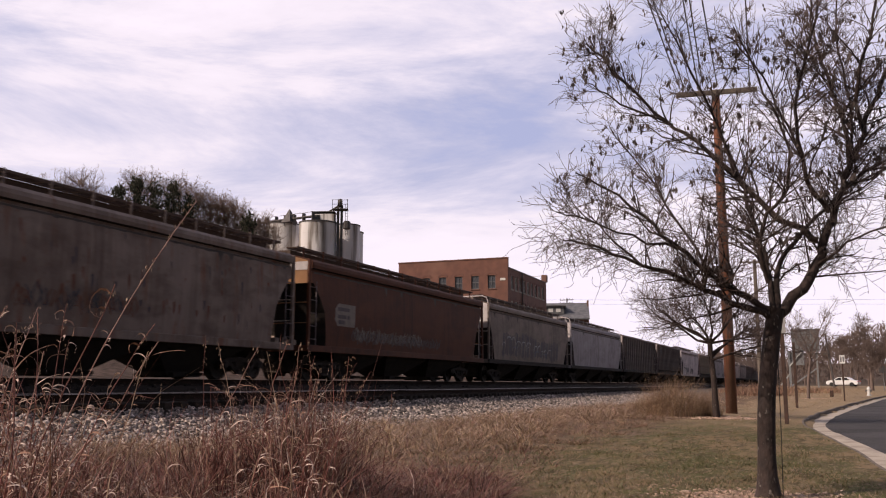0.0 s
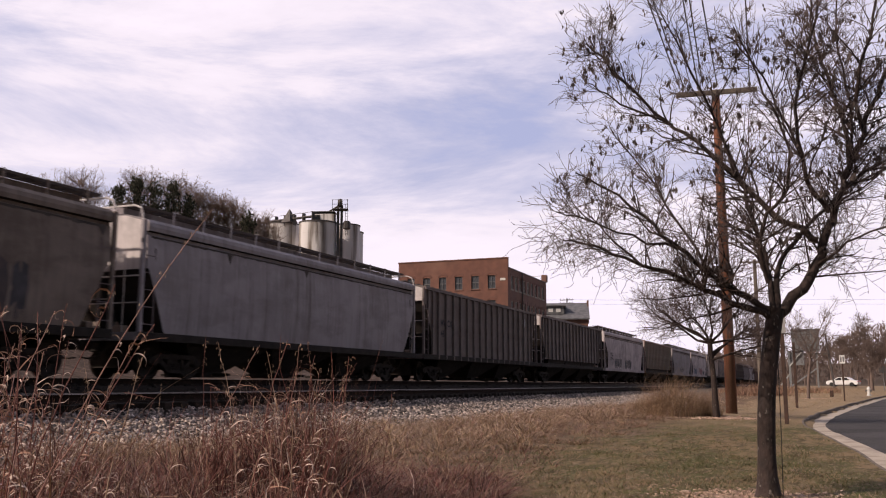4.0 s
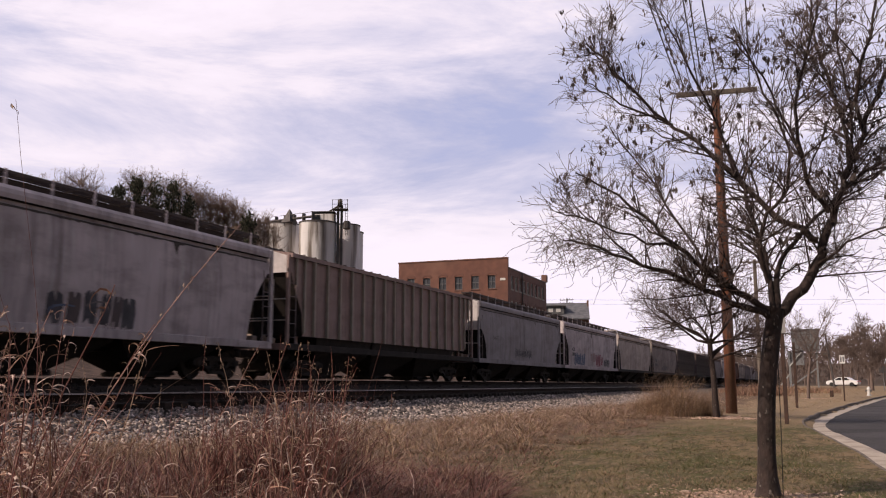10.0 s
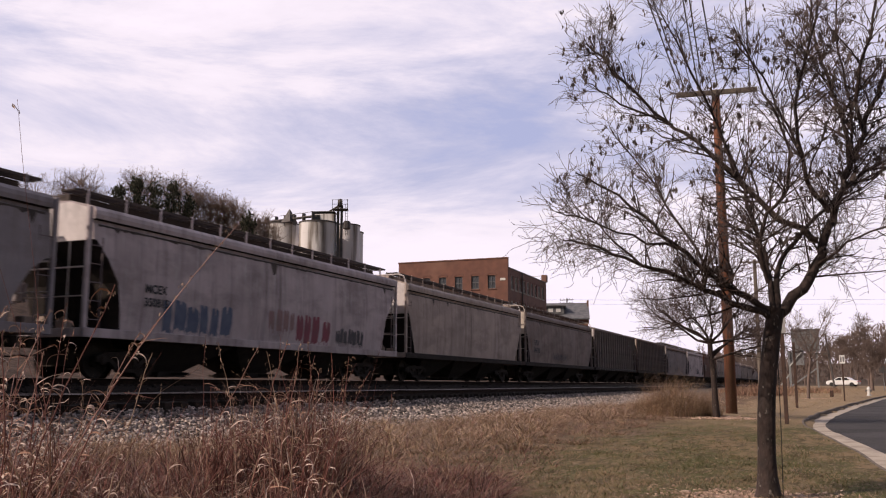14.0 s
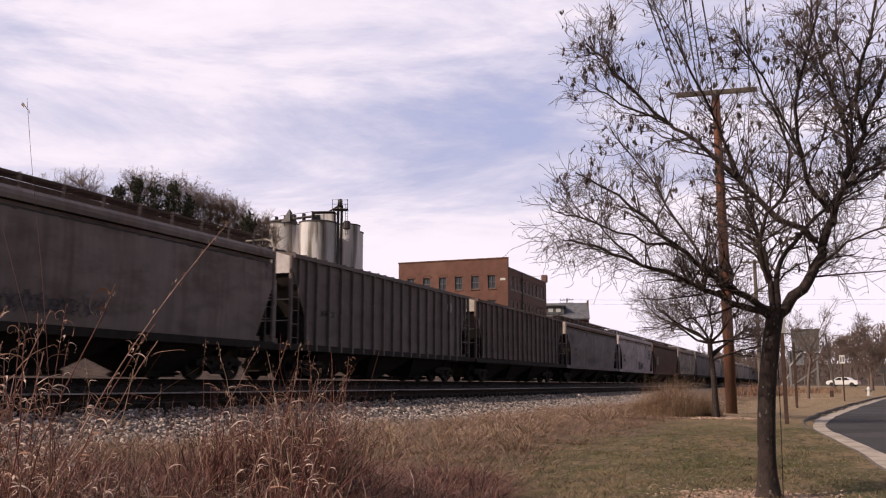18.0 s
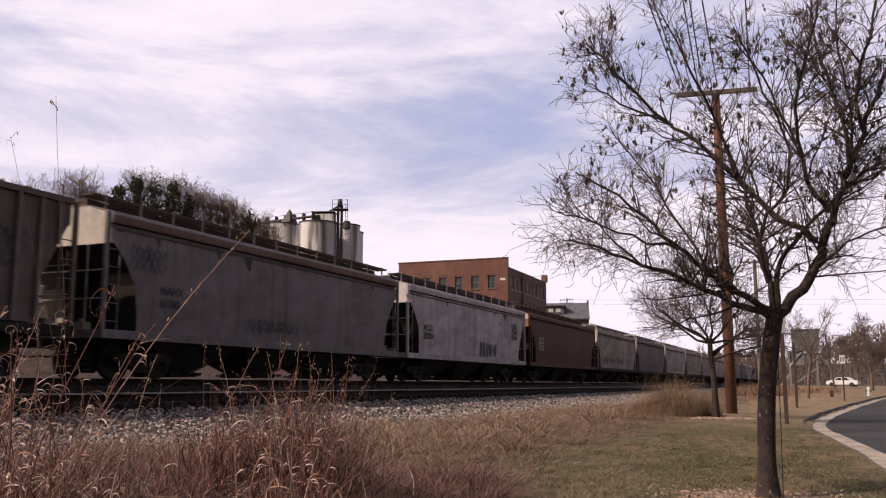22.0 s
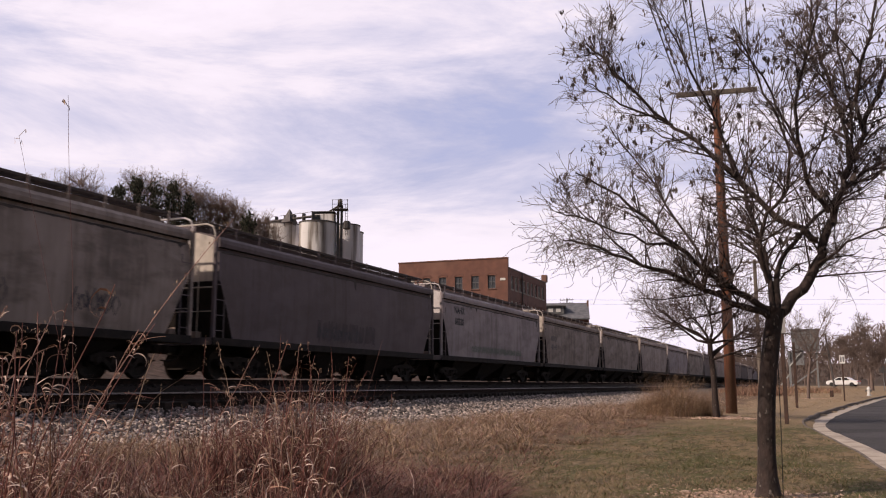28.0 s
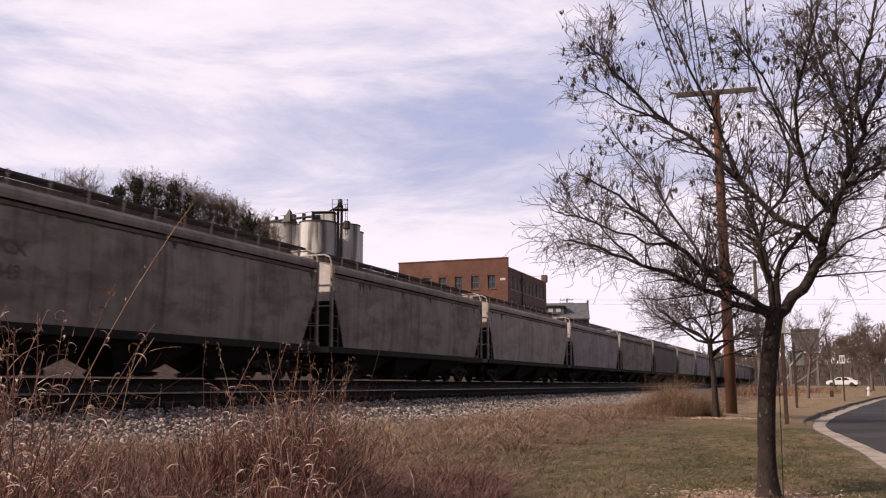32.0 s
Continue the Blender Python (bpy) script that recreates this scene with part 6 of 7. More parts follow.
def post(x, y, height, r, label, material="post_wood"):
    p = thing("wooden_post", pose(x, y, ground_z(x, y)), label=label, category="post")
    bm = bmesh.new()
    box(bm, (-r, -r, -0.2), (r, r, height), None, 0.008)
    part("shaft", bm, M[material], p)
    return p


p1 = post(-0.9, 25.2, 2.84, 0.05, "thin brown square post with a sign plate on the lawn")
part("sign_plate", bx((-0.16, -0.075, 2.35), (0.1, -0.055, 2.86)), M["pale_plate"], p1, "pale blank sign back")
post(-1.06, 42.4, 2.85, 0.055, "thin brown square post on the lawn")
post(0.6, 70.0, 0.45, 0.12, "short dark stump post beside the road")


def road_sign():
    s = thing("road_sign", pose(1.15, 57.0, ground_z(1.15, 57.0)), label="small white traffic sign on a thin brown post", category="sign")
    part("post", bx((-0.04, -0.03, -0.2), (0.04, 0.03, 2.7)), M["post_wood"], s)
    plate = part("plate", bx((-0.14, -0.06, 2.15), (0.14, -0.035, 2.62), 0.004), M["sign_white"], s, "white sign plate")
    for x in (-0.1, 0.03):
        part("bar", bx((x, -0.066, 2.25), (x + 0.07, -0.062, 2.55)), M["sign_grey"], plate)
    s2 = thing("street_sign", pose(5.7, 99.8, 0.45), label="small green-grey street sign on a post", category="sign")
    part("post", bx((-0.04, -0.03, -0.2), (0.04, 0.03, 1.7)), M["galv"], s2)
    part("plate", bx((-0.4, -0.05, 1.7), (0.7, -0.03, 2.35)), M["sign_grey"], s2)


road_sign()


def hydrant():
    h = thing("fire_hydrant", pose(3.2, 74.9, ground_z(3.2, 74.9)), label="white fire hydrant beside the kerb", category="hydrant")
    bm = bmesh.new()
    lathe(bm, [(0.16, -0.05), (0.16, 0.05), (0.11, 0.07), (0.11, 0.45), (0.14, 0.47), (0.14, 0.52), (0.1, 0.6), (0.04, 0.66), (0.04, 0.72)], 14)
    part("barrel", bm, M["sign_white"], h)
    for s, n in ((-1, "outlet"), (1, "outlet")):
        bm = bmesh.new()
        lathe(bm, [(0.06, s * 0.1), (0.06, s * 0.19), (0.075, s * 0.19), (0.075, s * 0.23)], 10, "x", Matrix.Translation((0, 0, 0.38)))
        part(n, bm, M["old_steel"], h)


hydrant()


def white_car():
    c = thing("parked_car", pose(3.0, 150.0, 0.68, 0, 0, -18), label="white sedan car on the distant cross street", category="car")
    bm = bmesh.new()
    outline = [(-2.3, 0.35), (-2.3, 0.75), (-2.2, 0.9), (-1.45, 1.0), (-0.75, 1.42), (0.45, 1.45), (1.25, 1.02), (2.15, 0.88), (2.3, 0.7), (2.3, 0.35), (1.85, 0.3), (1.7, 0.55), (1.2, 0.55), (1.05, 0.28), (-1.05, 0.28), (-1.2, 0.55), (-1.7, 0.55), (-1.85, 0.3)]
    prism(bm, outline, -0.85, 0.85)
    bmesh.ops.rotate(bm, cent=(0, 0, 0), matrix=Matrix.Rotation(radians(90), 3, "Z"), verts=bm.verts)
    bmesh.ops.bevel(bm, geom=[e for e in bm.edges if e.calc_length() > 1.6], offset=0.08, segments=2, affect="EDGES")
    part("body", bm, M["car_white"], c)
    for s in (-1, 1):
        for pts in ([(-1.2, 0.98), (-0.75, 1.34), (-0.1, 1.38), (-0.1, 0.98)], [(0.0, 0.98), (0.0, 1.38), (0.4, 1.36), (1.0, 1.0)]):
            bm = bmesh.new()
            a, b = ([bm.verts.new((-x, s * w, z)) for x, z in pts] for w in (0.83, 0.88))
            for i in range(4):
                bm.faces.new((a[i], a[(i + 1) % 4], b[(i + 1) % 4], b[i]))
            bm.faces.new(a), bm.faces.new(b)
            bmesh.ops.recalc_face_normals(bm, faces=bm.faces)
            part("side_window", bm, M["dark_glass"], c)
        for x in (-1.45, 1.45):
            bm = bmesh.new()
            lathe(bm, [(0.3, -0.1), (0.33, -0.08), (0.33, 0.08), (0.2, 0.1)], 16, "z", pose(x, s * 0.8, 0.33, 90))
            part("wheel", bm, M["rubber"], c)
        part("tail_light", bx((2.24, s * 0.6 - 0.2, 0.72), (2.33, s * 0.6 + 0.2, 0.88)), M["tail_red"], c)
    part("windscreen", bx((-1.1, -0.65, 1.05), (-0.78, 0.65, 1.32)), M["pane"], c)


white_car()


def loading_tower():
    t = thing("loading_tower", pose(-1.9, 120.0, 0.62), label="grey sheet-metal loading tower on steel legs", category="tower")
    part("cabin", bx((-1.3, 0, 4.5), (1.9, 3.0, 7.1)), M["sign_grey"], t)
    for i in range(11):
        part("seam", bx((-1.26 + 0.31 * i, -0.03, 4.52), (-1.21 + 0.31 * i, -0.004, 7.08)), M["galv"], t)
    part("roof", bx((-1.4, -0.1, 7.1), (2.0, 3.1, 7.22)), M["roof_felt"], t)
    part("chute", bx((-1.85, 0.3, 2.8), (0.0, 2.4, 4.5)), M["galv"], t, "pale grey chute")
    for x in (-1.8, 1.4):
        for y in (0.1, 2.8):
            part("leg", bx((x, y, 0), (x + 0.2, y + 0.15, 4.5)), M["galv"], t)
    part("platform", bx((0.0, -0.3, 4.1), (2.7, 2.0, 4.25)), M["old_steel"], t)
    part("handrail", bx((1.9, -0.3, 5.1), (2.7, -0.25, 5.16)), M["old_steel"], t)
    bm = bmesh.new()
    tube(bm, [(3.3, 0.2, 0), (2.6, 0.2, 6.6)], 0.12, 6)
    part("post", bm, M["old_steel"], t)
    for a, b in (((-1.7, 0.1), (1.5, 2.4)), ((-3.0, 0.1), (-1.7, 1.7)), ((-1.7, 2.6), (-0.2, 4.4))):
        bm = bmesh.new()
        tube(bm, [(a[0], 0.15, a[1]), (b[0], 0.15, b[1])], 0.09, 5)
        part("brace", bm, M["galv"], t)


loading_tower()


def marker_posts():
    """White marker posts and a white cabinet beyond the train, seen under it."""
    for i, (x, y, w, h) in enumerate(((-25.0, 45.7, 0.14, 0.2), (-25.0, 47.5, 0.04, 0.2), (-25.0, 48.3, 0.04, 0.08), (-25.0, 52.8, 0.06, 0.3))):
        z = ground_z(x, y)
        m = thing("marker_post", pose(x, y, z), label="white marker post beyond the tracks" if i else "small white trackside cabinet", category="post")
        part("shaft", bx((-w, -w, -0.1), (w, w, h), 0.01), M["sign_white"], m)
        part("cap", bx((-w - 0.01, -w - 0.01, h), (w + 0.01, w + 0.01, h + 0.04)), M["galv"], m)


marker_posts()


# ---------------------------------------------------------------- grass, stones and chips
def ribbons(name, bases, heights, widths, leans, curls, materials, label, category, steps=3, pick=None, wobble=0.0, lie=1.0):
    """Blades of dry grass: narrow ribbons that bend over, all in one mesh."""
    n = len(bases)
    t = np.linspace(0, 1, steps + 1)
    bases, heights, widths = np.asarray(bases), np.asarray(heights)[:, None], np.asarray(widths)[:, None]
    leans, curls = np.asarray(leans), np.asarray(curls)[:, None]
    out = leans[:, None, :] * (heights * (0.25 * t[None] + curls * t[None] ** 2.2))[:, :, None]
    up = heights * (t[None] - 0.35 * curls * t[None] ** 2.6)
    mid = np.zeros((n, steps + 1, 3))
    mid[:, :, :2] = bases[:, None, :2] + out
    mid[:, :, 2] = bases[:, None, 2] + up
    mid[:, :, 2] = bases[:, None, 2] + up * lie
    if wobble:
        rw = np.random.RandomState(n)
        for axis in range(3):
            ph, fr, am = rw.uniform(0, math.tau, (n, 1)), rw.uniform(0.5, 1.5, (n, 1)), rw.normal(0, wobble, (n, 1)) * (0.5 if axis == 2 else 1.0)
            mid[:, :, axis] += heights * am * t[None] * np.sin(ph + fr * math.pi * t[None])
    turn = np.random.RandomState(7).uniform(0, math.tau, n)
    side = np.stack([np.cos(turn), np.sin(turn), np.zeros(n)], 1)[:, None, :] * (widths * (1.0 - 0.85 * t[None] ** 1.5))[:, :, None]
    verts = np.stack([mid - side, mid + side], 2).reshape(-1, 3)
    k = np.arange(n)[:, None] * (2 * (steps + 1)) + 2 * np.arange(steps)[None]
    quads = np.stack([k, k + 1, k + 3, k + 2], 2).reshape(-1, 4)
    me = bpy.data.meshes.new(name)
    me.vertices.add(len(verts))
    me.vertices.foreach_set("co", verts.astype(np.float32).ravel())
    me.loops.add(len(quads) * 4)
    me.loops.foreach_set("vertex_index", quads.astype(np.int32).ravel())
    me.polygons.add(len(quads))
    me.polygons.foreach_set("loop_start", np.arange(0, len(quads) * 4, 4, dtype=np.int32))
    for m in materials:
        me.materials.append(m)
    if len(materials) > 1:
        r = np.random.RandomState(3).choice(len(materials), n, p=pick)
        me.polygons.foreach_set("material_index", np.repeat(r, steps).astype(np.int32))
    me.update(calc_edges=True)
    me.validate()
    return tagged(new(name, me), label=label, category=category, kind="stuff")


def view_spot(u, d):
    """A place d metres off on the ground, u to the side of the view's middle as a share of that distance."""
    p = AHEAD * d + RIGHT * (u * d)
    return p.x, p.y


def grass_field(name, spots, h_lo, h_hi, width, curl, materials, pick, label, wind=(0.22, 0.1), spread=1.0, steps=3, matted=0.0, lumps=0.0, wobble=0.0, lie=1.0):
    rs = np.random.RandomState(len(spots))
    bases = [(x, y, ground_z(x, y) - 0.02) for x, y in spots]
    n = len(bases)
    a = rs.uniform(0, math.tau, n)
    leans = np.stack([np.cos(a), np.sin(a)], 1) * rs.uniform(0.15, 1.0, n)[:, None] * spread + np.array(wind) * rs.uniform(0, 0.7, n)[:, None]
    tall = rs.uniform(h_lo, h_hi, n)
    if lumps:
        tall = tall * np.array([1.0 + lumps * noise.noise(Vector((x * 1.6, y * 1.1, 2))) for x, y in spots])
    return ribbons(name, bases, tall, rs.uniform(0.6, 1.3, n) * width, leans, rs.uniform(matted * curl, curl, n), materials, label, "grass", steps, pick, wobble, lie)


def clumped(rng, count, u0, u1, d0, d1, clumps, tight):
    """Places in tufts within a stretch of the view."""
    out = []
    centres = [(rng.uniform(u0, u1), rng.uniform(d0, d1)) for _ in range(clumps)]
    for _ in range(count):
        cu, cd = rng.choice(centres)
        x, y = view_spot(cu, cd)
        out.append((x + rng.gauss(0, tight), y + rng.gauss(0, tight)))
    return out


def tussocks(name, centres, per, reach, h_lo, h_hi, width, materials, pick, label, seed, comb=0.5, lie=0.85):
    """Tufts whose blades arch outwards from each root and are combed to one side by the wind."""
    rs = np.random.RandomState(seed)
    bases, leans, tall = [], [], []
    for x, y, size in centres:
        way, n = rs.uniform(0, math.tau), int(per * size)
        for a, q in zip(rs.uniform(0, math.tau, n), np.sqrt(rs.uniform(0, 1, n))):
            bx_, by_ = x + math.cos(a) * q * reach * size, y + math.sin(a) * q * reach * size
            bases.append((bx_, by_, ground_z(bx_, by_) - 0.02))
            leans.append((math.cos(a) * (0.35 + 0.6 * q) + comb * math.cos(way), math.sin(a) * (0.35 + 0.6 * q) + comb * math.sin(way)))
            tall.append(rs.uniform(h_lo, h_hi) * size * (1.0 - 0.35 * q))
    n = len(bases)
    return ribbons(name, bases, tall, rs.uniform(0.6, 1.3, n) * width, leans, rs.uniform(0.5, 1.9, n), materials, label, "grass", 4, pick, 0.3, lie)


def build_grass():
    rng = random.Random(4)
    dry = [M["dry_red"], M["dry"], M["straw"], M["pale_leaf"]]
    # rank dry weeds close to the camera
    grass_field("tall_grass", clumped(rng, 4200, -0.54, -0.12, 4.9, 7.0, 150, 0.09), 0.22, 0.6, 0.0042, 1.3, dry, (0.6, 0.24, 0.08, 0.08), "rank red-brown dry weeds beside the ballast", spread=1.5, steps=6, wobble=0.45)
    grass_field("tall_grass", clumped(rng, 1500, -0.215, -0.125, 5.9, 6.8, 30, 0.07), 0.45, 1.1, 0.004, 1.0, dry, (0.64, 0.24, 0.07, 0.05), "tall clump of red-brown dry grass", spread=0.75, steps=6, wobble=0.24)
    # dark blades stand in for the shade right of the tall clump
    grass_field("tall_grass", clumped(rng, 2600, -0.15, -0.075, 5.3, 6.6, 40, 0.08), 0.14, 0.42, 0.0042, 1.3, [M["dry_red"], M["bark"], M["dry"]], (0.62, 0.26, 0.12), "short red-brown grass, darkened for the tall clump's shade", spread=1.3, steps=5, wobble=0.4)
    grass_field("tall_grass", clumped(rng, 240, -0.54, -0.42, 4.4, 5.8, 30, 0.08), 0.5, 1.15, 0.004, 1.1, dry, (0.6, 0.24, 0.06, 0.1), "tall thin dry weed stems", spread=0.8, steps=6, wobble=0.3)
    grass_field("tall_grass", clumped(rng, 700, -0.29, -0.2, 5.8, 7.2, 30, 0.1), 0.4, 0.95, 0.004, 0.9, dry, (0.62, 0.26, 0.07, 0.05), "loose red-brown dry weeds", spread=0.9, steps=5, wobble=0.2)
    grass_field("broad_leaves", clumped(rng, 1500, -0.54, -0.1, 4.8, 7.0, 300, 0.12), 0.12, 0.45, 0.0056, 1.9, [M["pale_leaf"], M["straw"], M["dry"]], (0.6, 0.2, 0.2), "long curled pale dry grass leaves", spread=1.6, steps=6, wobble=0.7)
    grass_field("fallen_straw", clumped(rng, 900, -0.54, 0.0, 4.8, 7.5, 260, 0.2), 0.3, 0.8, 0.004, 0.8, [M["pale_leaf"], M["straw"], M["dry_red"]], (0.3, 0.4, 0.3), "fallen pale straws lying across the weeds", spread=1.6, lie=0.4, wobble=0.1)
    grass_field("matted_grass", clumped(rng, 13000, -0.56, 0.03, 5.9, 9.0, 500, 0.16), 0.12, 0.42, 0.0038, 1.6, dry, (0.57, 0.3, 0.1, 0.03), "matted brown dry grass between lawn and ballast", spread=1.3, matted=0.3, lumps=0.9, steps=4, wobble=0.5)
    # tawny band along the foot of the ballast, in soft curly mounds
    spots = []
    while len(spots) < 15000:
        y = 8 + 38 * rng.random() ** 1.25
        x = rng.gauss(-7.7 + 0.02 * y, 1.15)
        if noise.noise(Vector((x * 0.95, y * 0.5, 3))) + 0.5 * noise.noise(Vector((x * 2.2, y * 1.2, 8))) > -0.08 - 0.15 * (x < -7.5) and x > -10.0:
            spots.append((x, y))
    grass_field("matted_grass", spots, 0.12, 0.42, 0.005, 2.0, [M["tawny"], M["straw"], M["dry_red"], M["pale_leaf"]], (0.46, 0.4, 0.1, 0.04), "tawny dry grass in curly mounds along the ballast", spread=1.5, matted=0.4, lumps=1.3, steps=4, wobble=0.45, lie=0.8)
    spots = [(rng.uniform(-8.5, -2.9), 8 + 36 * rng.random() ** 1.3) for _ in range(19000)]
    spots = [(x, y) for x, y in spots if noise.noise(Vector((x * 0.5, y * 0.3, 9))) > -0.45 + 0.8 * smooth(-5.2, -3.0, x)]
    grass_field("matted_grass", spots, 0.06, 0.22, 0.0055, 1.9, [M["dry"], M["straw"], M["green"], M["dry_red"]], (0.46, 0.28, 0.12, 0.14), "short matted tawny grass beside the lawn", spread=1.5, matted=0.4, lumps=1.1, wobble=0.4, lie=0.7)
    # tussocks in the tawny band and along its ragged edge towards the lawn
    rough, edge = [], []
    while len(rough) < 420:
        y = 8.5 + 34 * rng.random() ** 1.4
        rough.append((rng.gauss(-7.6 + 0.02 * y, 1.2), y, rng.uniform(0.6, 1.5)))
    while len(edge) < 260:
        y = 7.8 + 22 * rng.random() ** 1.4
        edge.append((rng.uniform(-6.6, -3.6), y, rng.uniform(0.5, 1.15)))
    tussocks("tussock_grass", [c for c in rough if c[0] > -9.8], 62, 0.17, 0.2, 0.5, 0.0048, [M["tawny"], M["straw"], M["pale_leaf"], M["dry_red"]], (0.45, 0.33, 0.1, 0.12), "tawny tussocks of dry grass bent by the wind", 31)
    tussocks("tussock_grass", edge, 52, 0.16, 0.12, 0.3, 0.0045, [M["dry"], M["tawny"], M["straw"], M["green"]], (0.4, 0.3, 0.2, 0.1), "low tufts of dry grass at the lawn's edge", 32)
    near = [(*view_spot(rng.uniform(-0.14, 0.06), rng.uniform(7.0, 9.0)), rng.uniform(0.6, 1.2)) for _ in range(90)]
    tussocks("tussock_grass", near, 100, 0.16, 0.2, 0.46, 0.0036, [M["dry_red"], M["dry"], M["straw"]], (0.55, 0.33, 0.12), "brown tufts of dry grass between weeds and lawn", 33)
    # lawn, in small soft tufts
    spots = []
    tufts = []
    while len(tufts) < 9000:
        d = 7.0 + 33.0 * rng.random() ** 1.6
        x, y = view_spot(rng.uniform(-0.14, 0.53), d)
        if -4.6 + 0.8 * noise.noise(Vector((x * 0.8, y * 0.5, 4))) < x < kerb_x(y) - 0.12:
            tufts.append((x, y))
    while len(spots) < 52000:
        x, y = rng.choice(tufts)
        x, y = x + rng.gauss(0, 0.12), y + rng.gauss(0, 0.16)
        if x < kerb_x(y) - 0.04:
            spots.append((x, y))
    green, tan = [], []
    for x, y in spots:
        v = noise.noise(Vector((x * 0.8, y * 0.28, 5))) + 0.6 * noise.noise(Vector((x * 2.6, y * 0.9, 1))) + rng.gauss(0, 0.07) - 0.35 * smooth(-3.6, -5.6, x) - 0.3 * smooth(10.5, 8.5, y) - 0.55 * smooth(17, 28, y)
        (green if v > -0.16 else tan).append((x, y))
    grass_field("lawn_grass", green, 0.025, 0.07, 0.0038, 1.4, [M["green"], M["lawn_straw"]], (0.82, 0.18), "thin dull green lawn grass", spread=1.5, steps=2, lumps=0.6)
    grass_field("lawn_grass", tan, 0.025, 0.07, 0.0038, 1.6, [M["lawn_straw"], M["straw"], M["green"]], (0.6, 0.25, 0.15), "straw-coloured winter lawn grass", spread=1.7, steps=2, lumps=0.6)
    loose = [s for s in clumped(rng, 5200, -0.12, 0.5, 7.4, 26, 420, 0.14) if -4.5 < s[0] < kerb_x(s[1]) - 0.35]
    grass_field("loose_grass", loose, 0.05, 0.13, 0.0036, 1.6, [M["lawn_straw"], M["straw"], M["green"]], (0.45, 0.2, 0.35), "loose tufts of straw and green on the lawn", spread=1.6, wobble=0.4, lie=0.55)
    turf = []
    while len(turf) < 520:
        x, y = view_spot(rng.uniform(-0.12, 0.5), 7.3 + 22.0 * rng.random() ** 1.5)
        if -4.4 < x < kerb_x(y) - 0.35:
            turf.append((x, y, rng.uniform(0.5, 1.3)))
    tussocks("turf_tuft", turf[:300], 60, 0.2, 0.06, 0.15, 0.0042, [M["green"], M["lawn_straw"]], (0.8, 0.2), "thicker dull green tufts in the lawn", 34, 0.4, 0.7)
    tussocks("turf_tuft", turf[300:], 55, 0.2, 0.06, 0.15, 0.0042, [M["straw"], M["lawn_straw"], M["green"]], (0.3, 0.5, 0.2), "pale straw tufts in the lawn", 35, 0.6, 0.6)
    # far verge
    spots = [(rng.uniform(-12, 4), rng.uniform(40, 118)) for _ in range(16000)]
    spots = [(x, y) for x, y in spots if x < kerb_x(y) - 0.3]
    grass_field("verge_grass", spots, 0.05, 0.16, 0.016, 1.4, [M["verge_straw"], M["tawny"]], (0.7, 0.3), "dry grass on the far verge", steps=2, spread=1.4, lie=0.7)
    spots = [(rng.uniform(-9.5, 1.5), rng.uniform(84, 106)) for _ in range(5000)]
    grass_field("verge_grass", [(x, y) for x, y in spots if x < kerb_x(y) - 0.3], 0.15, 0.42, 0.02, 1.2, [M["dry"], M["tawny"]], (0.6, 0.4), "tall brown weeds on the far verge", spread=0.9, wobble=0.25, lumps=1.0)
    # bushy mounds of dry grass beside the street trees: arching blades over a round dome
    for cx, cy, r, tall, n in ((-4.25, 28.5, 0.95, 1.4, 5600), (-5.15, 29.3, 0.6, 0.95, 1900), (-3.35, 28.9, 0.5, 1.0, 1300), (-5.9, 31.0, 0.5, 0.55, 600)):
        spots, high = [], []
        while len(spots) < n:
            a, q = rng.uniform(0, math.tau), math.sqrt(rng.random())
            spots.append((cx + math.cos(a) * q * r, cy + math.sin(a) * q * r))
        for lo, hi, lot in ((0.0, 0.45, 1.0), (0.45, 0.8, 0.75), (0.8, 1.01, 0.45)):
            ring = [s for s in spots if lo <= math.hypot(s[0] - cx, s[1] - cy) / r < hi]
            grass_field("ornamental_grass", ring, 0.35 * tall * lot, 1.05 * tall * lot, 0.0038, 1.4, [M["tawny"], M["dry"], M["pale_leaf"]], (0.62, 0.33, 0.05), "bushy mound of tawny dry grass", spread=0.85, steps=5, wobble=0.42)
    spots = [(rng.gauss(-4.4, 1.0), rng.gauss(72, 1.2)) for _ in range(1800)]
    grass_field("ornamental_grass", spots, 0.3, 1.2, 0.014, 1.0, [M["dry"], M["straw"]], (0.7, 0.3), "bushy clump of tawny dry grass by a pole", spread=0.8, wobble=0.25)


build_grass()


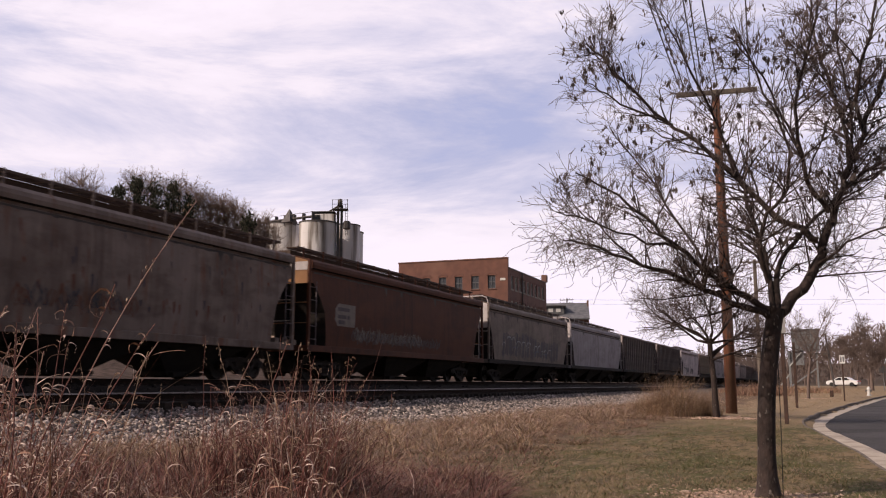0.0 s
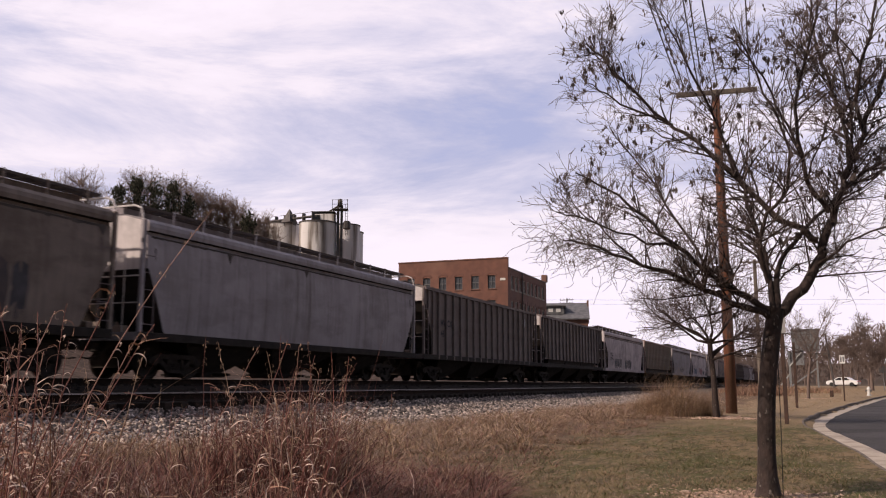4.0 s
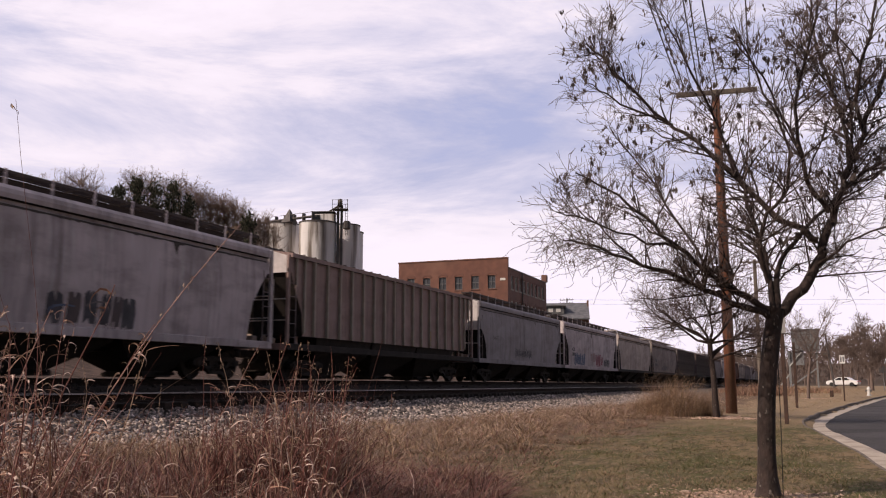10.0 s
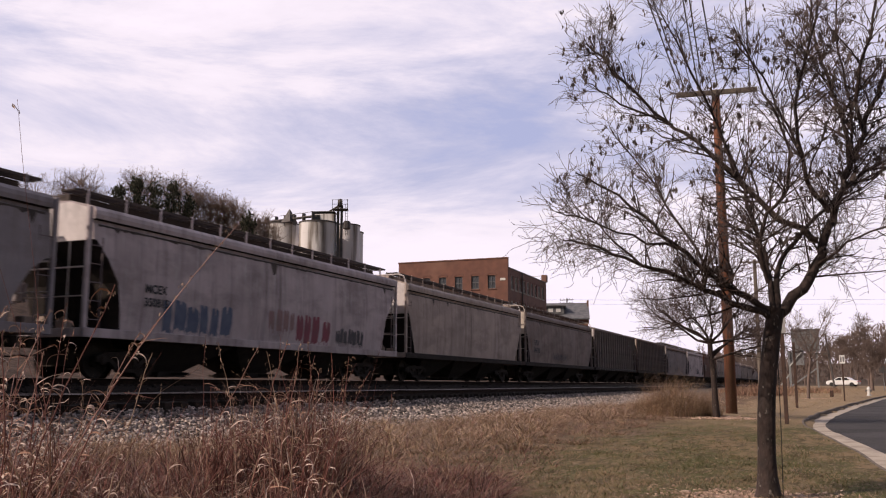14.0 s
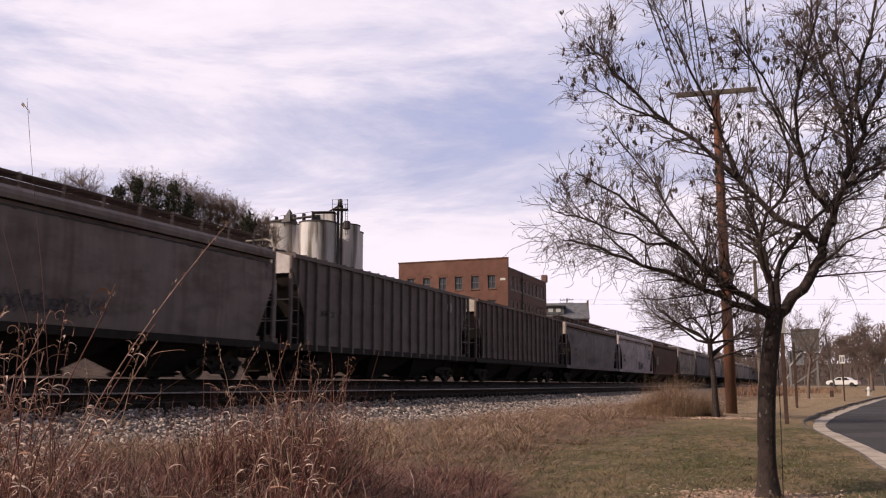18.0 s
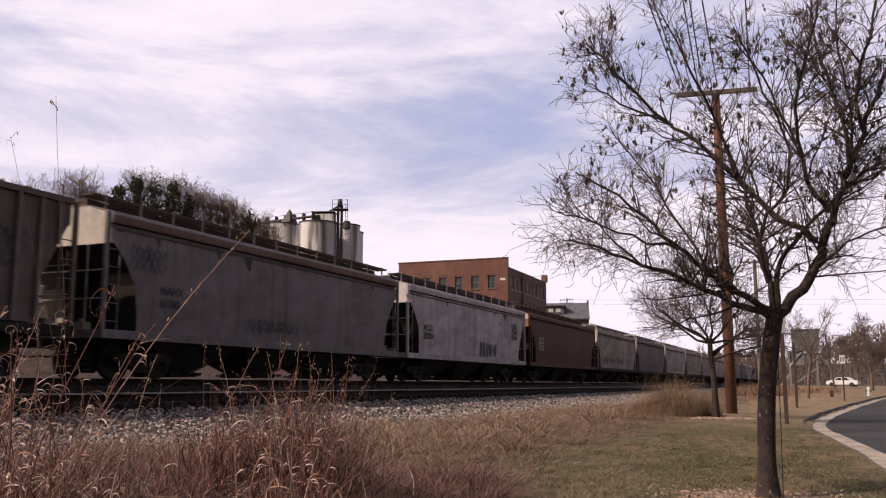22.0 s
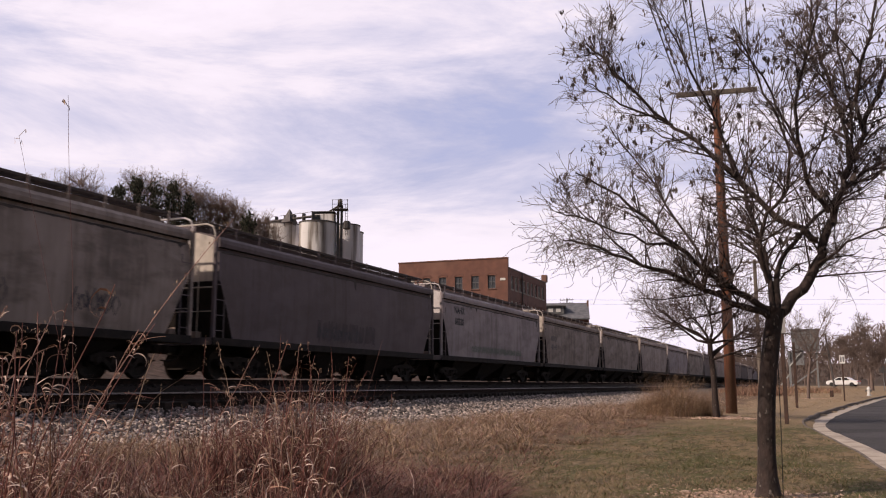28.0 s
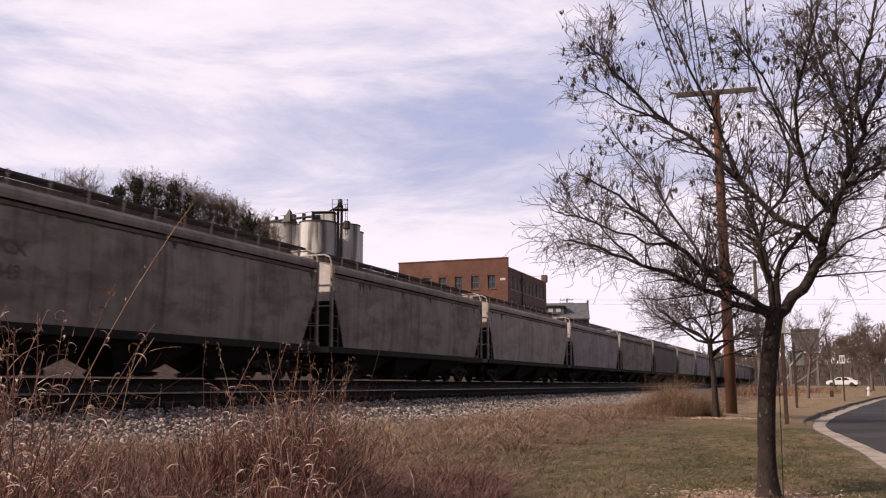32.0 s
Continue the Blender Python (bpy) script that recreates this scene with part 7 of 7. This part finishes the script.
def scatter(name, spots, size_lo, size_hi, flat, material, label, category, seed):
    """Angular pieces lying on the ground, joined in one mesh."""
    rs = np.random.RandomState(seed)
    cube = np.array([(-1, -1, -1), (1, -1, -1), (1, 1, -1), (-1, 1, -1), (-1, -1, 1), (1, -1, 1), (1, 1, 1), (-1, 1, 1)], float)
    face = np.array([(3, 2, 1, 0), (4, 5, 6, 7), (0, 1, 5, 4), (1, 2, 6, 5), (2, 3, 7, 6), (3, 0, 4, 7)])
    n = len(spots)
    size = rs.uniform(size_lo, size_hi, (n, 1)) / 2
    shape = np.stack([rs.uniform(0.7, 1.4, n), rs.uniform(0.6, 1.0, n), rs.uniform(0.5, 1.0, n) * flat], 1)
    pts = cube[None] * rs.uniform(0.4, 1.1, (n, 8, 1)) * (shape * size)[:, None, :]
    a, b = rs.uniform(0, math.tau, n), rs.normal(0, 0.5, n)
    ca, sa, cb, sb = np.cos(a), np.sin(a), np.cos(b), np.sin(b)
    y, z = pts[:, :, 1] * cb[:, None] - pts[:, :, 2] * sb[:, None], pts[:, :, 1] * sb[:, None] + pts[:, :, 2] * cb[:, None]
    x = pts[:, :, 0]
    out = np.stack([x * ca[:, None] - y * sa[:, None], x * sa[:, None] + y * ca[:, None], z], 2)
    base = np.array([(px, py, ground_z(px, py)) for px, py in spots])
    base[:, 2] += (shape[:, 2] * size[:, 0]) * 0.35
    verts = (out + base[:, None, :]).reshape(-1, 3)
    quads = (face[None] + 8 * np.arange(n)[:, None, None]).reshape(-1, 4)
    me = bpy.data.meshes.new(name)
    me.vertices.add(len(verts))
    me.vertices.foreach_set("co", verts.astype(np.float32).ravel())
    me.loops.add(len(quads) * 4)
    me.loops.foreach_set("vertex_index", quads.astype(np.int32).ravel())
    me.polygons.add(len(quads))
    me.polygons.foreach_set("loop_start", np.arange(0, len(quads) * 4, 4, dtype=np.int32))
    me.materials.append(material)
    me.update(calc_edges=True)
    me.validate()
    return tagged(new(name, me), label=label, category=category, kind="stuff")


def build_stones():
    rng = random.Random(9)
    spots = []
    while len(spots) < 27000:
        y = 5 + 62 * rng.random() ** 1.6
        x = rng.uniform(-12.55, -8.9) if rng.random() < 0.85 else rng.gauss(-8.9, 0.5)
        spots.append((x, y))
    scatter("ballast", spots, 0.035, 0.1, 0.95, M["stone"], "loose grey and white crushed stone ballast", "gravel", 1)
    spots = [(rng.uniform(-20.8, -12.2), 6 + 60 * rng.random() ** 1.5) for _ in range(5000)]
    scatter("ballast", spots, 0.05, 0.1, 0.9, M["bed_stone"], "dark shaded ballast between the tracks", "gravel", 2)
    for cx, cy, r, n in ((-0.5, 8.77, 0.5, 2400), (-2.85, 27.8, 0.8, 750), (-0.9, 64.5, 0.9, 300)):
        spots = [(cx + rng.gauss(0, r * 0.75), cy + rng.gauss(0, r * 0.6)) for _ in range(n)]
        scatter("wood_chips", spots, 0.018 if cy < 20 else 0.04, 0.05 if cy < 20 else 0.1, 0.4, M["mulch"], "ring of pale wood chips round a street tree", "mulch", 3 + n)
    spots = [(rng.uniform(-7, 0.5), 7.5 + 25 * rng.random() ** 1.6) for _ in range(1100)]
    spots = [(x, y) for x, y in spots if x < kerb_x(y) - 0.3]
    scatter("leaf_litter", spots, 0.012, 0.04, 0.15, M["litter"], "scattered dead leaves on the lawn", "leaves", 8)


build_stones()

STALKS = []


def curl(rng, p, long, wide, droop):
    """A dry ribbon leaf that curls over from p, as a narrow strip."""
    bm = bmesh.new()
    a, rise, prev = rng.choice((0, math.pi)) + rng.uniform(-0.9, 0.9), rng.uniform(0.2, 1.3), None
    steps = 9
    for m in range(steps):
        w = wide * (1 - m / (steps + 0.5)) * rng.uniform(0.75, 1.25)
        n = Vector((-math.sin(a) * 0.7, math.cos(a) * 0.7, 0.6)) * w
        pair = [bm.verts.new(p - n), bm.verts.new(p + n)]
        if prev:
            bm.faces.new((prev[0], prev[1], pair[1], pair[0]))
        prev = pair
        p = p + Vector((math.cos(a) * math.cos(rise), math.sin(a) * math.cos(rise), math.sin(rise))) * (long / (steps - 1))
        rise -= droop / (steps - 1) * rng.uniform(0.2, 1.9)
        a += rng.gauss(0, 0.22)
    return bm


def stalk(u, d, height, angle, seed, rows=None, leaves=3, r=0.0032, head_size=1.0, stem_of=None, crook=1.0, broad=1.0, bow=0.0):
    """A dry weed stem, crooked or snapped over, with curled leaves and a ragged head, standing on the ground."""
    rng = random.Random(seed)
    x, y = view_spot(u, d)
    place = Matrix.Translation((x, y, ground_z(x, y) - 0.03)) @ Matrix.Rotation(HEADING, 4, "Z")
    snapped = crook > 0.5 and rng.random() < 0.4
    s = thing("weed_stalk", place @ Matrix.Rotation(radians(angle), 4, "Y"), label="crooked dry weed stem snapped over near its top" if snapped else "tall dry weed stem with curled leaves and seed head", category="grass", group="dry weed stalks")
    line, way, n = [Vector((0, 0, 0))], Vector((0, 0, 1)), 11
    at = rng.randint(6, 9)
    for k in range(n):
        way = (way + Vector((rng.gauss(0, 0.085), rng.gauss(0, 0.06), 0.02)) * crook + Vector((bow, 0, 0))).normalized()
        if snapped and k == at:
            side = rng.choice((-1, 1))
            way = Vector((side * rng.uniform(0.6, 1.0), rng.uniform(-0.3, 0.3), rng.uniform(-0.9, 0.3))).normalized()
        line.append(line[-1] + way * (height / n))
    w = Wood()
    w.limb(line, [r * (1.15 - 0.7 * k / n) for k in range(n + 1)], 5)
    part("stem", w.mesh("stem", stem_of or M["dry_red"]), None, s)
    head = Wood()
    for k in range(int(9 * head_size) + 2):
        t = rng.uniform(n - 1.6 * head_size, n - 0.01)
        p = line[int(t)].lerp(line[int(t) + 1], t - int(t))
        q = p + Vector((rng.gauss(0, 0.012), rng.gauss(0, 0.012), rng.uniform(-0.01, 0.025)))
        head.limb([p, q], [0.0009, 0.0007], 3)
        head.leaf(q, rng.uniform(0.01, 0.024), rng.uniform(0.0015, 0.004), rng)
    tagged(part("seed_head", head.mesh("seed_head", M["straw"], False), None, s), kind="stuff")
    for k in range(leaves):
        t = n * rng.uniform(0.3, 0.98)
        p = line[int(t)].lerp(line[min(int(t) + 1, n)], t - int(t))
        long = rng.uniform(0.05, 0.15) * rng.choice((1.0, 1.0, 1.8)) * (1.0 if crook > 0.5 else 0.5)
        leaf = curl(rng, p, long, broad * rng.uniform(0.0028, 0.0056), rng.choice((rng.uniform(0.5, 1.6), rng.uniform(1.6, 3.2), rng.uniform(3.2, 5.2))))
        part("leaf", leaf, M["pale_leaf"] if rng.random() < 0.62 else M["dry"], s)
    if rows:
        STALKS.append((s, place, rows))


def straw(u, d, z, long, turn, tilt, r, seed):
    """A pale broken stem lying across the weeds."""
    rng = random.Random(seed)
    x, y = view_spot(u, d)
    m = Matrix.Translation((x, y, z)) @ Matrix.Rotation(HEADING, 4, "Z") @ pose(0, 0, 0, 0, -tilt, turn)
    s = thing("fallen_straw", m, label="pale broken straw leaning across the weeds", category="grass", group="fallen straws")
    w = Wood()
    w.limb([Vector((long * (k / 5 - 0.5), rng.gauss(0, 0.008), rng.gauss(0, 0.008))) for k in range(6)], [r * (1.1 - 0.1 * k) for k in range(6)], 5)
    part("stem", w.mesh("stem", M["pale_leaf"]), None, s)


def build_stalks():
    rng = random.Random(15)
    stalk(-0.4835, 4.0, 2.0, 16.0, 1, [(0.0, 13.2), (3.0, 15.5), (6.0, 16.2), (9.0, 19.9), (13.0, 19.7), (17.0, 19.0), (19.0, 18.2), (21.8, 21.3), (23.0, 21.7), (25.0, 26.0), (27.5, 21.3), (28.4, 16.9), (30.0, 15.0), (32.0, 13.0)], 9, 0.0036, 2.0, M["rosy"], 0.15, 1.3, 0.04)
    stalk(-0.399, 2.5, 1.84, -7.0, 2, [(0.0, -13.0), (6.0, -10.0), (9.0, -7.2), (13.0, -7.0), (19.0, -5.6), (23.0, -2.8), (25.0, -2.0), (28.0, -2.4), (29.0, -4.0), (30.0, -10.0), (32.0, -12.0)], 0, 0.0012, 0.2, None, 0.15)
    stalk(-0.313, 2.6, 1.8, -16.0, 3, [(0.0, -21.0), (14.0, -19.0), (19.0, -17.0), (23.0, -14.0), (25.0, -13.0), (28.0, -14.0), (30.0, -19.0), (32.0, -20.0)], 0, 0.0011, 0.2, None, 0.15)
    stalk(-1.0, 2.6, 2.4, 24.0, 4, [(0.0, 20.0), (15.0, 22.0), (22.8, 25.0), (23.5, 32.8), (24.0, 35.5), (24.5, 36.0), (25.0, 37.0), (25.5, 36.5), (26.5, 31.0), (28.4, 27.0), (29.0, 35.0), (29.5, 26.0), (32.0, 22.0)], 7, 0.0016, 2.5, M["straw"], 0.12)
    for k in range(88):
        u = rng.choice((rng.uniform(-0.52, -0.38), rng.uniform(-0.52, -0.1), rng.uniform(-0.23, -0.12)))
        a = rng.gauss(2, 12)
        rows = None
        if k < 12:
            rows = [(t, a + 2.5 * math.sin(0.9 * t + k) + 1.5 * math.sin(2.3 * t + 2 * k)) for t in [i * 1.0 for i in range(33)]]
        stalk(u, rng.uniform(4.4, 6.4), rng.uniform(0.6, 1.32), a, 20 + k, rows, rng.randint(4, 9), rng.uniform(0.0026, 0.0042), 1.0, M["straw"] if k % 4 == 0 else (M["rosy"] if k % 4 == 1 else None))
    for k in range(20):
        a = rng.gauss(3, 10)
        rows = [(1.0 * i, a + 2.0 * math.sin(0.8 * i + k) + 1.2 * math.sin(2.1 * i + 2 * k)) for i in range(33)] if k < 8 else None
        stalk(rng.uniform(-0.55, -0.42), rng.uniform(4.2, 5.2), rng.uniform(1.0, 1.62), a, 140 + k, rows, rng.randint(10, 16), rng.uniform(0.0036, 0.0052), 0.8, M["rosy"] if k % 2 else None, 1.0, 1.6)
    stalk(-0.184, 6.2, 1.38, 2.0, 90, None, 6, 0.004)
    stalk(-0.126, 6.3, 1.3, -1.0, 91, None, 2, 0.003, 1.0, None, 0.3)
    stalk(-0.07, 6.8, 1.0, 6.0, 92, None, 3, 0.003)
    for u, d, z, long, turn, tilt, r, seed in ((-0.21, 4.75, 0.1, 0.5, 20, 22, 0.005, 1), (-0.165, 5.2, 0.17, 0.38, -15, 35, 0.004, 2), (-0.3, 5.0, 0.35, 0.7, 10, 4, 0.003, 3), (-0.45, 4.8, 0.3, 0.6, -30, 30, 0.003, 4), (-0.4, 5.1, 0.25, 0.6, 25, 40, 0.003, 5), (-0.35, 4.7, 0.08, 0.3, 0, -45, 0.004, 6), (-0.16, 5.6, 0.35, 0.5, 0, -75, 0.004, 7), (-0.25, 5.4, 0.28, 0.6, 15, 30, 0.003, 8), (-0.49, 4.9, 0.2, 0.5, -10, 50, 0.003, 9)):
        straw(u, d, z, long, turn, tilt, r, seed)


build_stalks()
motions()
